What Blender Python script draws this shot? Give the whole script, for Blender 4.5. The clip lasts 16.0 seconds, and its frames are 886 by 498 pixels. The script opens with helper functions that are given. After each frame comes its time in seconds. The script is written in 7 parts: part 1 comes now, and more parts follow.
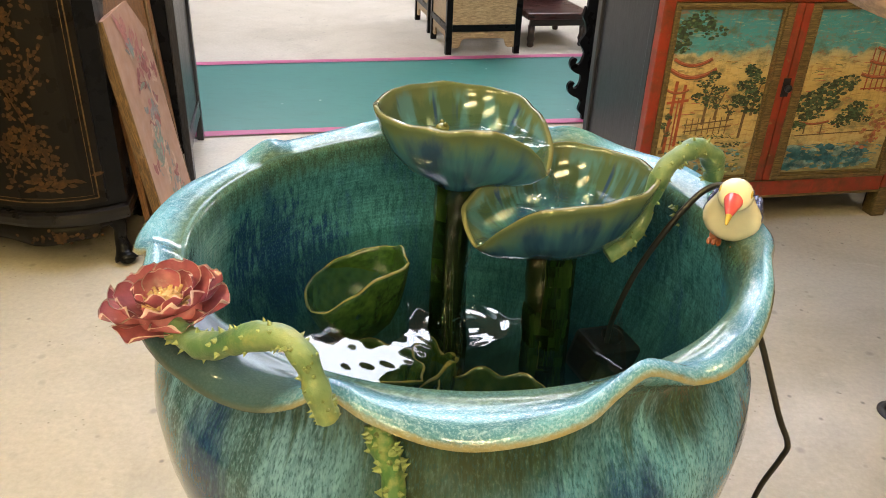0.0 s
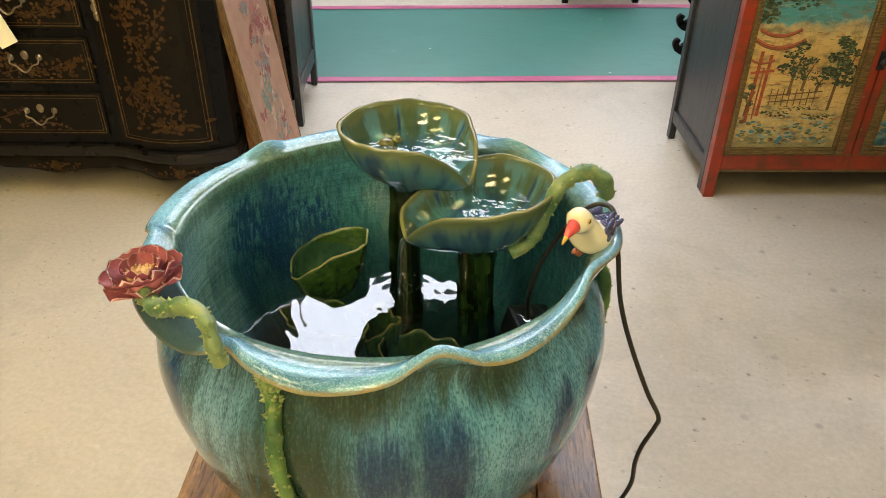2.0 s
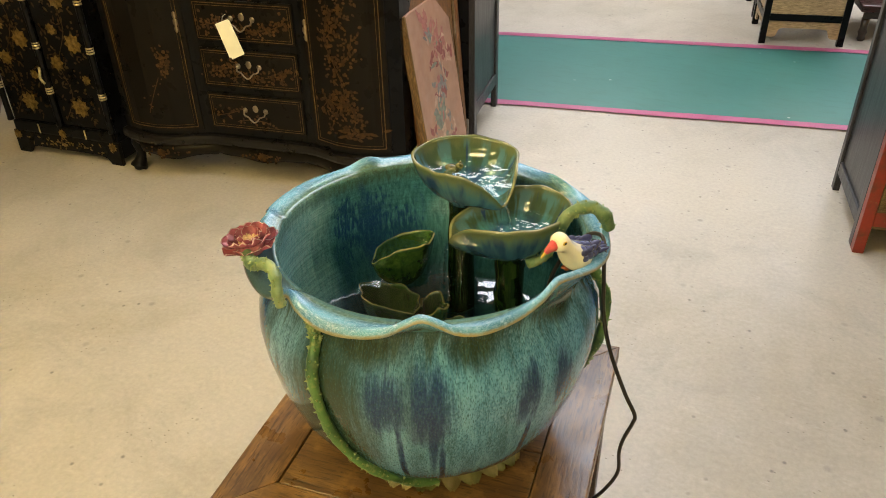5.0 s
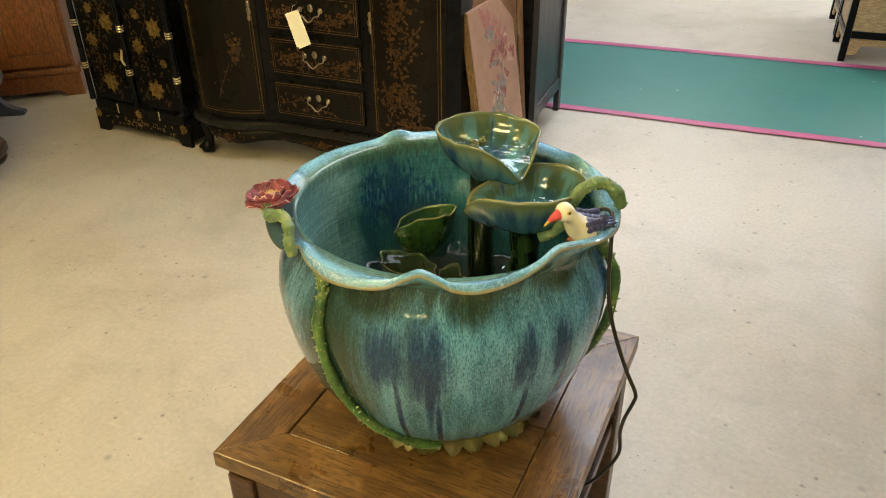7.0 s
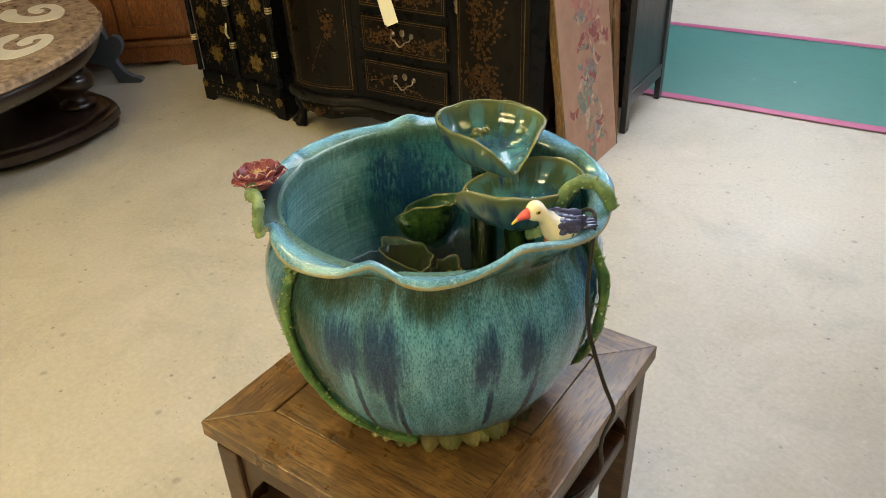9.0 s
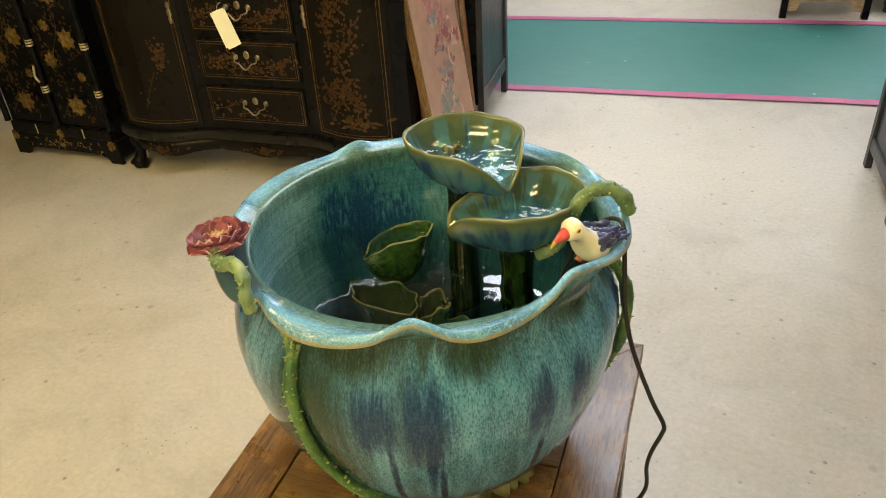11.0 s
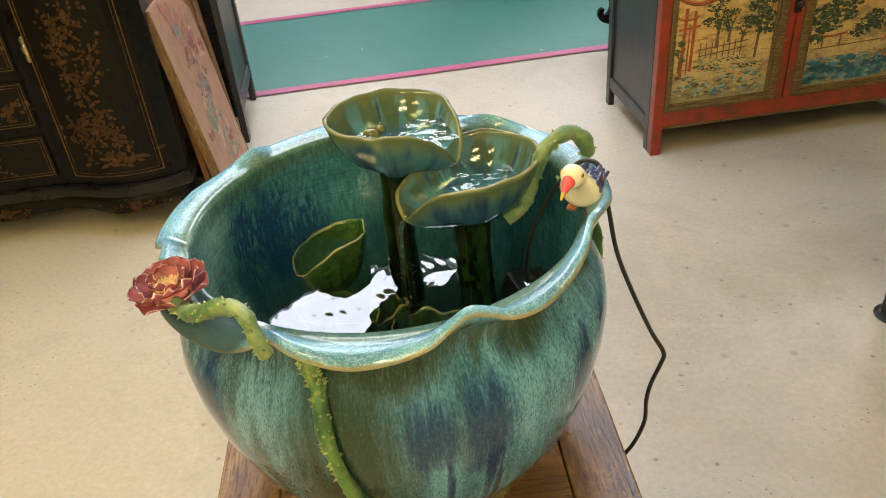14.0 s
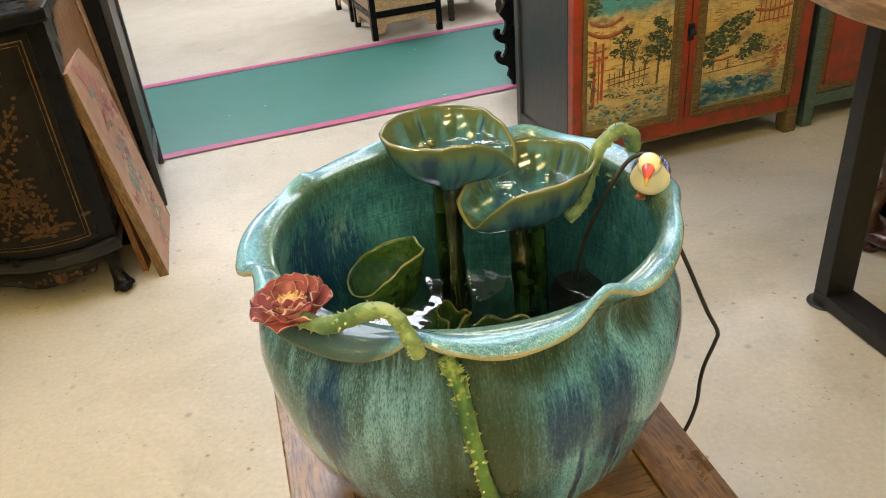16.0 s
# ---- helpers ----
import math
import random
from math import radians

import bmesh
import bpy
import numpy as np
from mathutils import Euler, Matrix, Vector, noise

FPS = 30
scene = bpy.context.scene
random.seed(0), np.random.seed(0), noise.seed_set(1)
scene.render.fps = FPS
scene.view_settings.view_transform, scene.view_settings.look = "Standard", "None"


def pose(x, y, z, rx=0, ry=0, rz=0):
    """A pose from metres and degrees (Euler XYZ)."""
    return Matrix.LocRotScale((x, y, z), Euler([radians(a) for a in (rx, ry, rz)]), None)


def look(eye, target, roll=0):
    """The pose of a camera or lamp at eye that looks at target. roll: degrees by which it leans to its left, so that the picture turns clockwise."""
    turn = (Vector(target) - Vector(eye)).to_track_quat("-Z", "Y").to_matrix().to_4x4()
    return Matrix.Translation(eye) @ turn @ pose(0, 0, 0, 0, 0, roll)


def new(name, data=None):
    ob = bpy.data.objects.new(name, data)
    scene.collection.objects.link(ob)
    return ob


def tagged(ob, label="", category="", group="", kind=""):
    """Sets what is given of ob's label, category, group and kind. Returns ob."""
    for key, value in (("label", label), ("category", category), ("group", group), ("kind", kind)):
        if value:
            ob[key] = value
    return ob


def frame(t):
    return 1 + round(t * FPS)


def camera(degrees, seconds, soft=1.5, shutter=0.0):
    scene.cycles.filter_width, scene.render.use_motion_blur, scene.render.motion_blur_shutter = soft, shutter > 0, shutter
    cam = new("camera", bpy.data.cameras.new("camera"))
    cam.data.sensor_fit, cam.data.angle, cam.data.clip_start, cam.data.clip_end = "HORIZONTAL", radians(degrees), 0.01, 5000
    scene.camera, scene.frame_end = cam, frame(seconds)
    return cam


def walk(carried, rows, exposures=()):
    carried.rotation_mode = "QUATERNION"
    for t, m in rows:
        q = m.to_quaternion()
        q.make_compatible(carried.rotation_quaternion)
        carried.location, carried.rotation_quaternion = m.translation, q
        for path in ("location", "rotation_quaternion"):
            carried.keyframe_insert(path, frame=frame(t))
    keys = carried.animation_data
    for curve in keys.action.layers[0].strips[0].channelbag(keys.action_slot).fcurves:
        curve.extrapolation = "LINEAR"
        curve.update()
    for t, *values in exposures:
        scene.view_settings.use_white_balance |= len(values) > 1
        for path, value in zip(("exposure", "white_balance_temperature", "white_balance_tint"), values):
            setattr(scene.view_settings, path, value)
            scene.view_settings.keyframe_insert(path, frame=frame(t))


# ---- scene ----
cam = camera(59.7, 16.0, 0.95)
PATH = [
    (0, (0.03, 0.036, 1.352), (-0.001, 1.794, 0.399), 2.5),
    (0.5, (0.097, 0.001, 1.35), (-0.016, 1.748, 0.382), 2.2),
    (1, (0.166, -0.015, 1.34), (-0.038, 1.718, 0.363), 2.1),
    (1.5, (0.256, -0.039, 1.405), (-0.047, 1.666, 0.404), 1.7),
    (2, (0.268, -0.081, 1.519), (-0.091, 1.546, 0.412), 0.6),
    (2.5, (0.289, -0.088, 1.609), (-0.11, 1.486, 0.441), -0.1),
    (3, (0.341, -0.068, 1.682), (-0.119, 1.432, 0.441), -1.3),
    (3.5, (0.349, -0.135, 1.711), (-0.195, 1.365, 0.505), -1.0),
    (4, (0.444, -0.2, 1.693), (-0.226, 1.324, 0.584), -0.7),
    (4.2, (0.482, -0.195, 1.684), (-0.234, 1.314, 0.584), -1.1),
    (6.3, (0.664, -0.3, 1.631), (-0.266, 1.143, 0.605), -0.4),
    (6.5, (0.686, -0.298, 1.634), (-0.258, 1.136, 0.607), -0.6),
    (7, (0.668, -0.238, 1.613), (-0.326, 1.15, 0.571), -0.6),
    (7.5, (0.671, -0.18, 1.595), (-0.393, 1.141, 0.535), -0.6),
    (8, (0.751, -0.124, 1.606), (-0.431, 1.08, 0.531), -2.0),
    (8.5, (0.814, -0.082, 1.604), (-0.405, 1.081, 0.527), -2.0),
    (8.7, (0.817, -0.066, 1.604), (-0.41, 1.088, 0.526), -2.2),
    (10.8, (0.546, -0.11, 1.584), (-0.369, 1.3, 0.501), -3.7),
    (11, (0.527, -0.11, 1.575), (-0.347, 1.327, 0.494), -3.7),
    (11.5, (0.483, -0.112, 1.538), (-0.286, 1.382, 0.452), -4.0),
    (12, (0.431, -0.106, 1.519), (-0.225, 1.422, 0.407), -4.1),
    (12.5, (0.42, -0.083, 1.518), (-0.15, 1.469, 0.393), -4.7),
    (13, (0.392, -0.087, 1.517), (-0.078, 1.493, 0.385), -5.0),
    (13.5, (0.305, -0.117, 1.52), (-0.045, 1.496, 0.39), -5.1),
    (14, (0.213, -0.143, 1.523), (-0.018, 1.5, 0.407), -5.3),
    (14.5, (0.133, -0.168, 1.53), (0.003, 1.501, 0.435), -5.7),
    (15, (0.06, -0.179, 1.53), (0.028, 1.511, 0.46), -6.0),
    (15.5, (0.01, -0.174, 1.521), (0.067, 1.535, 0.484), -5.8),
    (16, (-0.038, -0.189, 1.498), (0.052, 1.529, 0.478), -5.3),
]
walk(cam, [(t, look(eye, target, roll)) for t, eye, target, roll in PATH],
     [(0.0, 0.2, 6350, 17), (1.2, 0.14, 6400, 16), (3.0, -0.06, 6550, 13), (4.2, -0.05, 6700, 14), (6.5, -0.03, 6450, 11), (8.0, -0.07, 6450, 11), (8.7, -0.09, 6050, 11), (10.8, -0.05, 6400, 11),
      (12.5, 0.02, 6370, 11), (14.3, 0.06, 6500, 13), (16.0, 0.1, 6530, 13)])

# ---- world, light, exposure ----
world = bpy.data.worlds.new("world")
scene.world = world
world.use_nodes = True
world.node_tree.nodes["Background"].inputs[0].default_value = (0.9, 0.95, 1.0, 1)
world.node_tree.nodes["Background"].inputs[1].default_value = 0.15

CEIL = 3.1


# daylight panels over the aisle; tube fittings over the showroom: 0 warm, 1 warm and stronger, 2 cool white
# first panel placed from the pool's reflection; the two far ones added as fill
SKYLIGHTS = [(-0.29, 2.56, 0), (0.9, 7.4, 1), (-1.9, 6.9, 1)]
# unseen; two at x 0.75 and 1.0 follow glints, others added for brightness
TUBES = [(-1.5, 0.4, 0), (-1.2, -0.9, 0), (0.75, -1.9, 1), (-1.5, -2.7, 0), (1.0, -3.5, 0), (2.8, 0.7, 0), (3.2, 5.6, 2)]


# ---- node helpers and materials ----
class Mat:
    """A node material with short calls."""

    def __init__(self, name, rough=0.5, metal=0.0, color=(0.5, 0.5, 0.5), coat=0.0):
        self.m = bpy.data.materials.new(name)
        self.m.use_nodes = True
        self.t = self.m.node_tree
        self.b = self.t.nodes["Principled BSDF"]
        self.b.inputs["Roughness"].default_value = rough
        self.b.inputs["Metallic"].default_value = metal
        self.b.inputs["Base Color"].default_value = (*color, 1)
        self.b.inputs["Coat Weight"].default_value = coat
        self.b.inputs["Coat Roughness"].default_value = 0.05

    def link(self, a, b):
        self.t.links.new(a, b)

    def put(self, node, key, v):
        s = node.inputs[key]
        if hasattr(v, "is_output"):
            self.link(v, s)
        elif isinstance(v, (tuple, list)) and len(v) == 3 and s.type == "RGBA":
            s.default_value = (*v, 1)
        else:
            s.default_value = v

    def coords(self, kind="Object", scale=(1, 1, 1), loc=(0, 0, 0), rot=(0, 0, 0)):
        c = self.t.nodes.new("ShaderNodeTexCoord")
        mp = self.t.nodes.new("ShaderNodeMapping")
        mp.inputs["Scale"].default_value = scale
        mp.inputs["Location"].default_value = loc
        mp.inputs["Rotation"].default_value = [radians(a) for a in rot]
        self.link(c.outputs[kind], mp.inputs["Vector"])
        return mp.outputs[0]

    def noise(self, vec, scale=5, detail=4, rough=0.55, distort=0.0):
        n = self.t.nodes.new("ShaderNodeTexNoise")
        self.link(vec, n.inputs["Vector"])
        for k, v in (("Scale", scale), ("Detail", detail), ("Roughness", rough), ("Distortion", distort)):
            n.inputs[k].default_value = v
        return n.outputs["Fac"]

    def voronoi(self, vec, scale=5, feature="F1", out="Distance", flat=False):
        n = self.t.nodes.new("ShaderNodeTexVoronoi")
        n.feature = feature
        n.voronoi_dimensions = "2D" if flat else "3D"
        self.link(vec, n.inputs["Vector"])
        n.inputs["Scale"].default_value = scale
        return n.outputs[out]

    def wave(self, vec, scale=5, distort=2, detail=2, dscale=1.0, kind="BANDS", direction="X"):
        n = self.t.nodes.new("ShaderNodeTexWave")
        n.wave_type = kind
        if kind == "BANDS":
            n.bands_direction = direction
        self.link(vec, n.inputs["Vector"])
        for k, v in (("Scale", scale), ("Distortion", distort), ("Detail", detail), ("Detail Scale", dscale)):
            n.inputs[k].default_value = v
        return n.outputs["Fac"]

    def ramp(self, fac, stops, ease="LINEAR"):
        n = self.t.nodes.new("ShaderNodeValToRGB")
        n.color_ramp.interpolation = ease
        e = n.color_ramp.elements
        while len(e) < len(stops):
            e.new(0.5)
        for k, (p, c) in zip(e, stops):
            k.position = p
            k.color = (c, c, c, 1) if isinstance(c, (int, float)) else (*c, 1)
        self.link(fac, n.inputs[0])
        return n.outputs[0]

    def mix(self, fac, a, b, mode="MIX"):
        n = self.t.nodes.new("ShaderNodeMix")
        n.data_type, n.blend_type = "RGBA", mode
        self.put(n, 0, fac)
        self.put(n, 6, a)
        self.put(n, 7, b)
        return n.outputs[2]

    def math(self, op, a, b=0.0, clamp=False):
        n = self.t.nodes.new("ShaderNodeMath")
        n.operation, n.use_clamp = op, clamp
        self.put(n, 0, a)
        self.put(n, 1, b)
        return n.outputs[0]

    def split(self, vec):
        n = self.t.nodes.new("ShaderNodeSeparateXYZ")
        self.link(vec, n.inputs[0])
        return n.outputs[0], n.outputs[1], n.outputs[2]

    def random(self):
        return self.t.nodes.new("ShaderNodeObjectInfo").outputs["Random"]

    def island(self):
        return self.t.nodes.new("ShaderNodeNewGeometry").outputs["Random Per Island"]

    def color(self, v):
        self.put(self.b, "Base Color", v)
        return self

    def rough(self, v):
        self.put(self.b, "Roughness", v)
        return self

    def bump(self, height, strength=0.3, dist=0.002):
        n = self.t.nodes.new("ShaderNodeBump")
        n.inputs["Strength"].default_value = strength
        n.inputs["Distance"].default_value = dist
        self.link(height, n.inputs["Height"])
        self.link(n.outputs[0], self.b.inputs["Normal"])
        return self


def mat_floor():
    k = Mat("concrete", 0.42)
    v = k.coords("Object")
    big = k.noise(v, 0.55, 5, 0.6)
    mid = k.noise(v, 3.2, 6, 0.62)
    fine = k.noise(v, 60, 4, 0.7)
    base = k.mix(k.ramp(big, [(0.3, 0.0), (0.7, 1.0)]), (0.415, 0.372, 0.298), (0.50, 0.46, 0.385))
    base = k.mix(k.ramp(mid, [(0.42, 0.0), (0.62, 1.0)]), base, (0.465, 0.425, 0.35))
    base = k.mix(k.ramp(k.noise(k.coords("Object", (1, 1, 1), (8, 3, 0)), 1.1, 6, 0.66, 0.5), [(0.48, 0.0), (0.62, 0.55)]), base, (0.355, 0.315, 0.24))
    # grey stains and scuffs
    stain = k.ramp(k.noise(k.coords("Object", (1, 1, 1), (3.1, 1.7, 0)), 2.3, 7, 0.72, 0.6), [(0.52, 0.0), (0.70, 0.42)])
    base = k.mix(stain, base, (0.285, 0.26, 0.215))
    spots = k.ramp(k.voronoi(v, 3.4, flat=True), [(0.02, 0.7), (0.05, 0.0)])
    spots = k.math("MULTIPLY", spots, k.ramp(k.noise(v, 1.4, 2), [(0.46, 0.0), (0.58, 0.8)]))
    base = k.mix(spots, base, (0.2, 0.185, 0.165))
    specks = k.ramp(k.voronoi(k.coords("Object", (1, 1, 1), (0.3, 0.8, 0)), 7.0, flat=True), [(0.02, 1.0), (0.055, 0.0)])
    specks = k.math("MULTIPLY", specks, k.ramp(k.noise(v, 2.7, 2), [(0.50, 0.0), (0.60, 0.8)]))
    base = k.mix(specks, base, (0.16, 0.145, 0.13))
    tiny = k.ramp(k.voronoi(k.coords("Object", (1, 1.6, 1), (1.3, 2.8, 0)), 17.0, flat=True), [(0.03, 1.0), (0.07, 0.0)])
    tiny = k.math("MULTIPLY", tiny, k.ramp(k.noise(v, 4.3, 3), [(0.54, 0.0), (0.62, 0.85)]))
    base = k.mix(tiny, base, (0.15, 0.13, 0.105))
    scuff = k.ramp(k.noise(k.coords("Object", (1, 3.2, 1), (2, 7, 0), (0, 0, 33)), 5.5, 6, 0.75, 0.4), [(0.60, 0.0), (0.72, 0.4)])
    base = k.mix(scuff, base, (0.58, 0.545, 0.46))
    grain = k.ramp(fine, [(0.3, 0.88), (0.7, 1.07)])
    k.color(k.mix(1.0, base, grain, "MULTIPLY"))
    k.rough(k.ramp(mid, [(0.3, 0.34), (0.7, 0.55)]))
    return k.bump(k.mix(0.4, mid, fine), 0.045, 0.003).m


def mat_paint_floor(name, a, b):
    """Worn floor paint of the aisle."""
    k = Mat(name, 0.4)
    v = k.coords("Object")
    c = k.mix(k.ramp(k.noise(v, 1.3, 6, 0.65), [(0.3, 0.0), (0.7, 1.0)]), a, b)
    sc = k.ramp(k.noise(k.coords("Object", (1.0, 3.5, 1)), 6, 7, 0.75), [(0.36, 1.0), (0.5, 0.0)])
    c = k.mix(k.math("MULTIPLY", sc, 0.35), c, tuple(x * 0.72 for x in a))
    ch = k.ramp(k.voronoi(k.coords("Object", (1, 1, 1), (5, 2, 0)), 2.6, flat=True), [(0.012, 1.0), (0.025, 0.0)])
    ch = k.math("MULTIPLY", ch, k.ramp(k.noise(v, 1.9, 2), [(0.5, 0.0), (0.6, 0.7)]))
    c = k.mix(ch, c, (0.55, 0.57, 0.54))
    k.color(c)
    return k.bump(k.noise(v, 40, 4), 0.1, 0.002).m


def mat_plain(name, color, rough=0.5, metal=0.0, vary=0.2, scale=8, coat=0.0, bump=0.1):
    k = Mat(name, rough, metal, color, coat)
    v = k.coords("Object")
    n = k.noise(v, scale, 6, 0.6)
    lo, hi = tuple(c * (1 - vary) for c in color), tuple(min(1, c * (1 + vary)) for c in color)
    k.color(k.mix(k.ramp(n, [(0.3, 0.0), (0.7, 1.0)]), lo, hi))
    k.rough(k.ramp(k.noise(v, scale * 3, 4), [(0.25, max(0.02, rough * 0.75)), (0.75, min(1, rough * 1.3))]))
    if bump:
        k.bump(k.noise(v, scale * 6, 4), bump, 0.001)
    return k.m


def mat_wood(name, dark, light, rough=0.4, grain=(1, 14, 14), scale=4.0, wear=0.3, coat=0.0, pale=(0.45, 0.33, 0.24), relief=0.35):
    """Wood with its grain along local x."""
    k = Mat(name, rough, 0, light, coat)
    v = k.coords("Object", grain)
    rnd = k.t.nodes.new("ShaderNodeVectorMath")
    rnd.operation = "ADD"
    k.link(v, rnd.inputs[0])
    mul = k.math("MULTIPLY", k.random(), 37.0)
    k.link(mul, rnd.inputs[1])
    v = rnd.outputs[0]
    g = k.noise(v, scale, 7, 0.65, 0.8)
    fibre = k.noise(v, scale * 7, 4, 0.6)
    c = k.mix(k.ramp(g, [(0.28, 0.0), (0.72, 1.0)]), dark, light)
    c = k.mix(k.ramp(fibre, [(0.42, 0.75), (0.60, 0.0)]), c, tuple(x * 0.4 for x in dark))
    w = k.ramp(k.noise(k.coords("Object"), 9, 7, 0.7), [(0.55, 0.0), (0.75, wear)])
    c = k.mix(w, c, pale)
    k.color(c)
    k.rough(k.ramp(g, [(0.3, rough * 0.8), (0.7, rough * 1.25)]))
    return k.bump(k.mix(0.5, g, fibre), relief, 0.0015).m


def mat_old_wood(name, dark, light, stain, rough=0.28, shift=0.0):
    """Worn waxed board, grain along local x, with dark stains, rubbed places and open pores."""
    k = Mat(name, rough, 0, light)
    rnd = k.t.nodes.new("ShaderNodeVectorMath")
    rnd.operation = "ADD"
    k.link(k.coords("Object", (1.3, 11, 11)), rnd.inputs[0])
    k.link(k.math("ADD", k.math("MULTIPLY", k.random(), 37.0), shift), rnd.inputs[1])
    v, o = rnd.outputs[0], k.coords("Object", (1, 1, 1), (shift, 0, 0))
    g = k.noise(v, 2.6, 6, 0.62, 1.1)
    pores = k.noise(v, 21, 3, 0.6)
    c = k.mix(k.ramp(g, [(0.30, 0.0), (0.70, 1.0)]), dark, light)
    c = k.mix(k.ramp(pores, [(0.36, 0.8), (0.50, 0.0)]), c, tuple(x * 0.35 for x in dark))
    c = k.mix(k.ramp(k.noise(o, 7.5, 6, 0.66, 0.5), [(0.46, 0.0), (0.64, 0.75)]), c, stain)
    c = k.mix(k.ramp(k.noise(k.coords("Object", (1, 1, 1), (3, 1, 4)), 13, 6, 0.7), [(0.54, 0.0), (0.70, 0.55)]), c, tuple(min(1, x * 1.35) for x in light))
    spot = k.ramp(k.voronoi(o, 24), [(0.03, 0.9), (0.09, 0.0)])
    c = k.mix(k.math("MULTIPLY", spot, k.ramp(k.noise(o, 6, 2), [(0.5, 0.0), (0.6, 1.0)])), c, (0.02, 0.011, 0.006))
    k.color(c)
    k.b.inputs["Specular IOR Level"].default_value = 0.65
    k.rough(k.ramp(k.noise(o, 11, 5, 0.65), [(0.3, rough * 0.8), (0.7, rough * 1.6)]))
    return k.bump(k.mix(0.55, g, pores), 0.45, 0.002).m


def mat_old_paint(name, lo, hi, worn, bare):
    """Rubbed cabinet paint: cloudy colour, dark worn patches and bare flecks."""
    k = Mat(name, 0.36, 0, lo)
    o = k.coords("Object")
    c = k.mix(k.ramp(k.noise(o, 4, 5, 0.6), [(0.3, 0.0), (0.7, 1.0)]), lo, hi)
    c = k.mix(k.ramp(k.noise(k.coords("Object", (1, 1, 1), (2, 3, 1)), 9, 7, 0.7, 0.4), [(0.44, 0.0), (0.62, 0.9)]), c, worn)
    c = k.mix(k.ramp(k.noise(k.coords("Object", (1, 1, 1), (7, 1, 2)), 34, 6, 0.72), [(0.60, 0.0), (0.68, 0.75)]), c, bare)
    k.color(c)
    k.rough(k.ramp(k.noise(o, 16, 4), [(0.3, 0.28), (0.7, 0.5)]))
    return k.bump(k.noise(o, 40, 5, 0.7), 0.2, 0.0015).m


def mat_lacquer(name, color=(0.012, 0.012, 0.013), rough=0.28, gloss=0.13):
    k = Mat(name, rough, 0, color)
    k.b.inputs["Specular IOR Level"].default_value = gloss
    v = k.coords("Object")
    c = k.mix(k.ramp(k.noise(v, 5, 6, 0.65), [(0.35, 0.0), (0.7, 1.0)]), color, tuple(c * 1.7 for c in color))
    scr = k.ramp(k.noise(k.coords("Object", (3, 3, 0.6)), 22, 6, 0.75), [(0.64, 0.0), (0.74, 0.3)])
    c = k.mix(scr, c, (0.03, 0.024, 0.018))
    k.color(c)
    k.rough(k.ramp(k.noise(v, 14, 5), [(0.3, rough * 0.75), (0.7, rough * 1.5)]))
    return k.bump(k.noise(v, 30, 4), 0.06, 0.001).m


def mat_gilt(name, a, b, rough=0.42, metal=0.55):
    """Gold painting, rubbed and uneven, hue by island."""
    k = Mat(name, rough, metal, a)
    v = k.coords("Object")
    c = k.mix(k.island(), a, b)
    c = k.mix(k.ramp(k.noise(v, 45, 5, 0.7), [(0.4, 0.0), (0.62, 0.8)]), c, (0.05, 0.028, 0.012))
    k.color(c)
    return k.bump(k.noise(v, 90, 3), 0.2, 0.001).m


def ellipse_mask(k, u, v, u0, v0, a, b, wob, soft=0.5):
    du = k.math("DIVIDE", k.math("SUBTRACT", u, u0), a)
    dv = k.math("DIVIDE", k.math("SUBTRACT", v, v0), b)
    d = k.math("ADD", k.math("MULTIPLY", du, du), k.math("MULTIPLY", dv, dv))
    d = k.math("ADD", d, wob)
    return k.ramp(d, [(max(0.0, 0.5 - soft / 2), 1.0), (0.5 + soft / 2, 0.0)], "EASE")


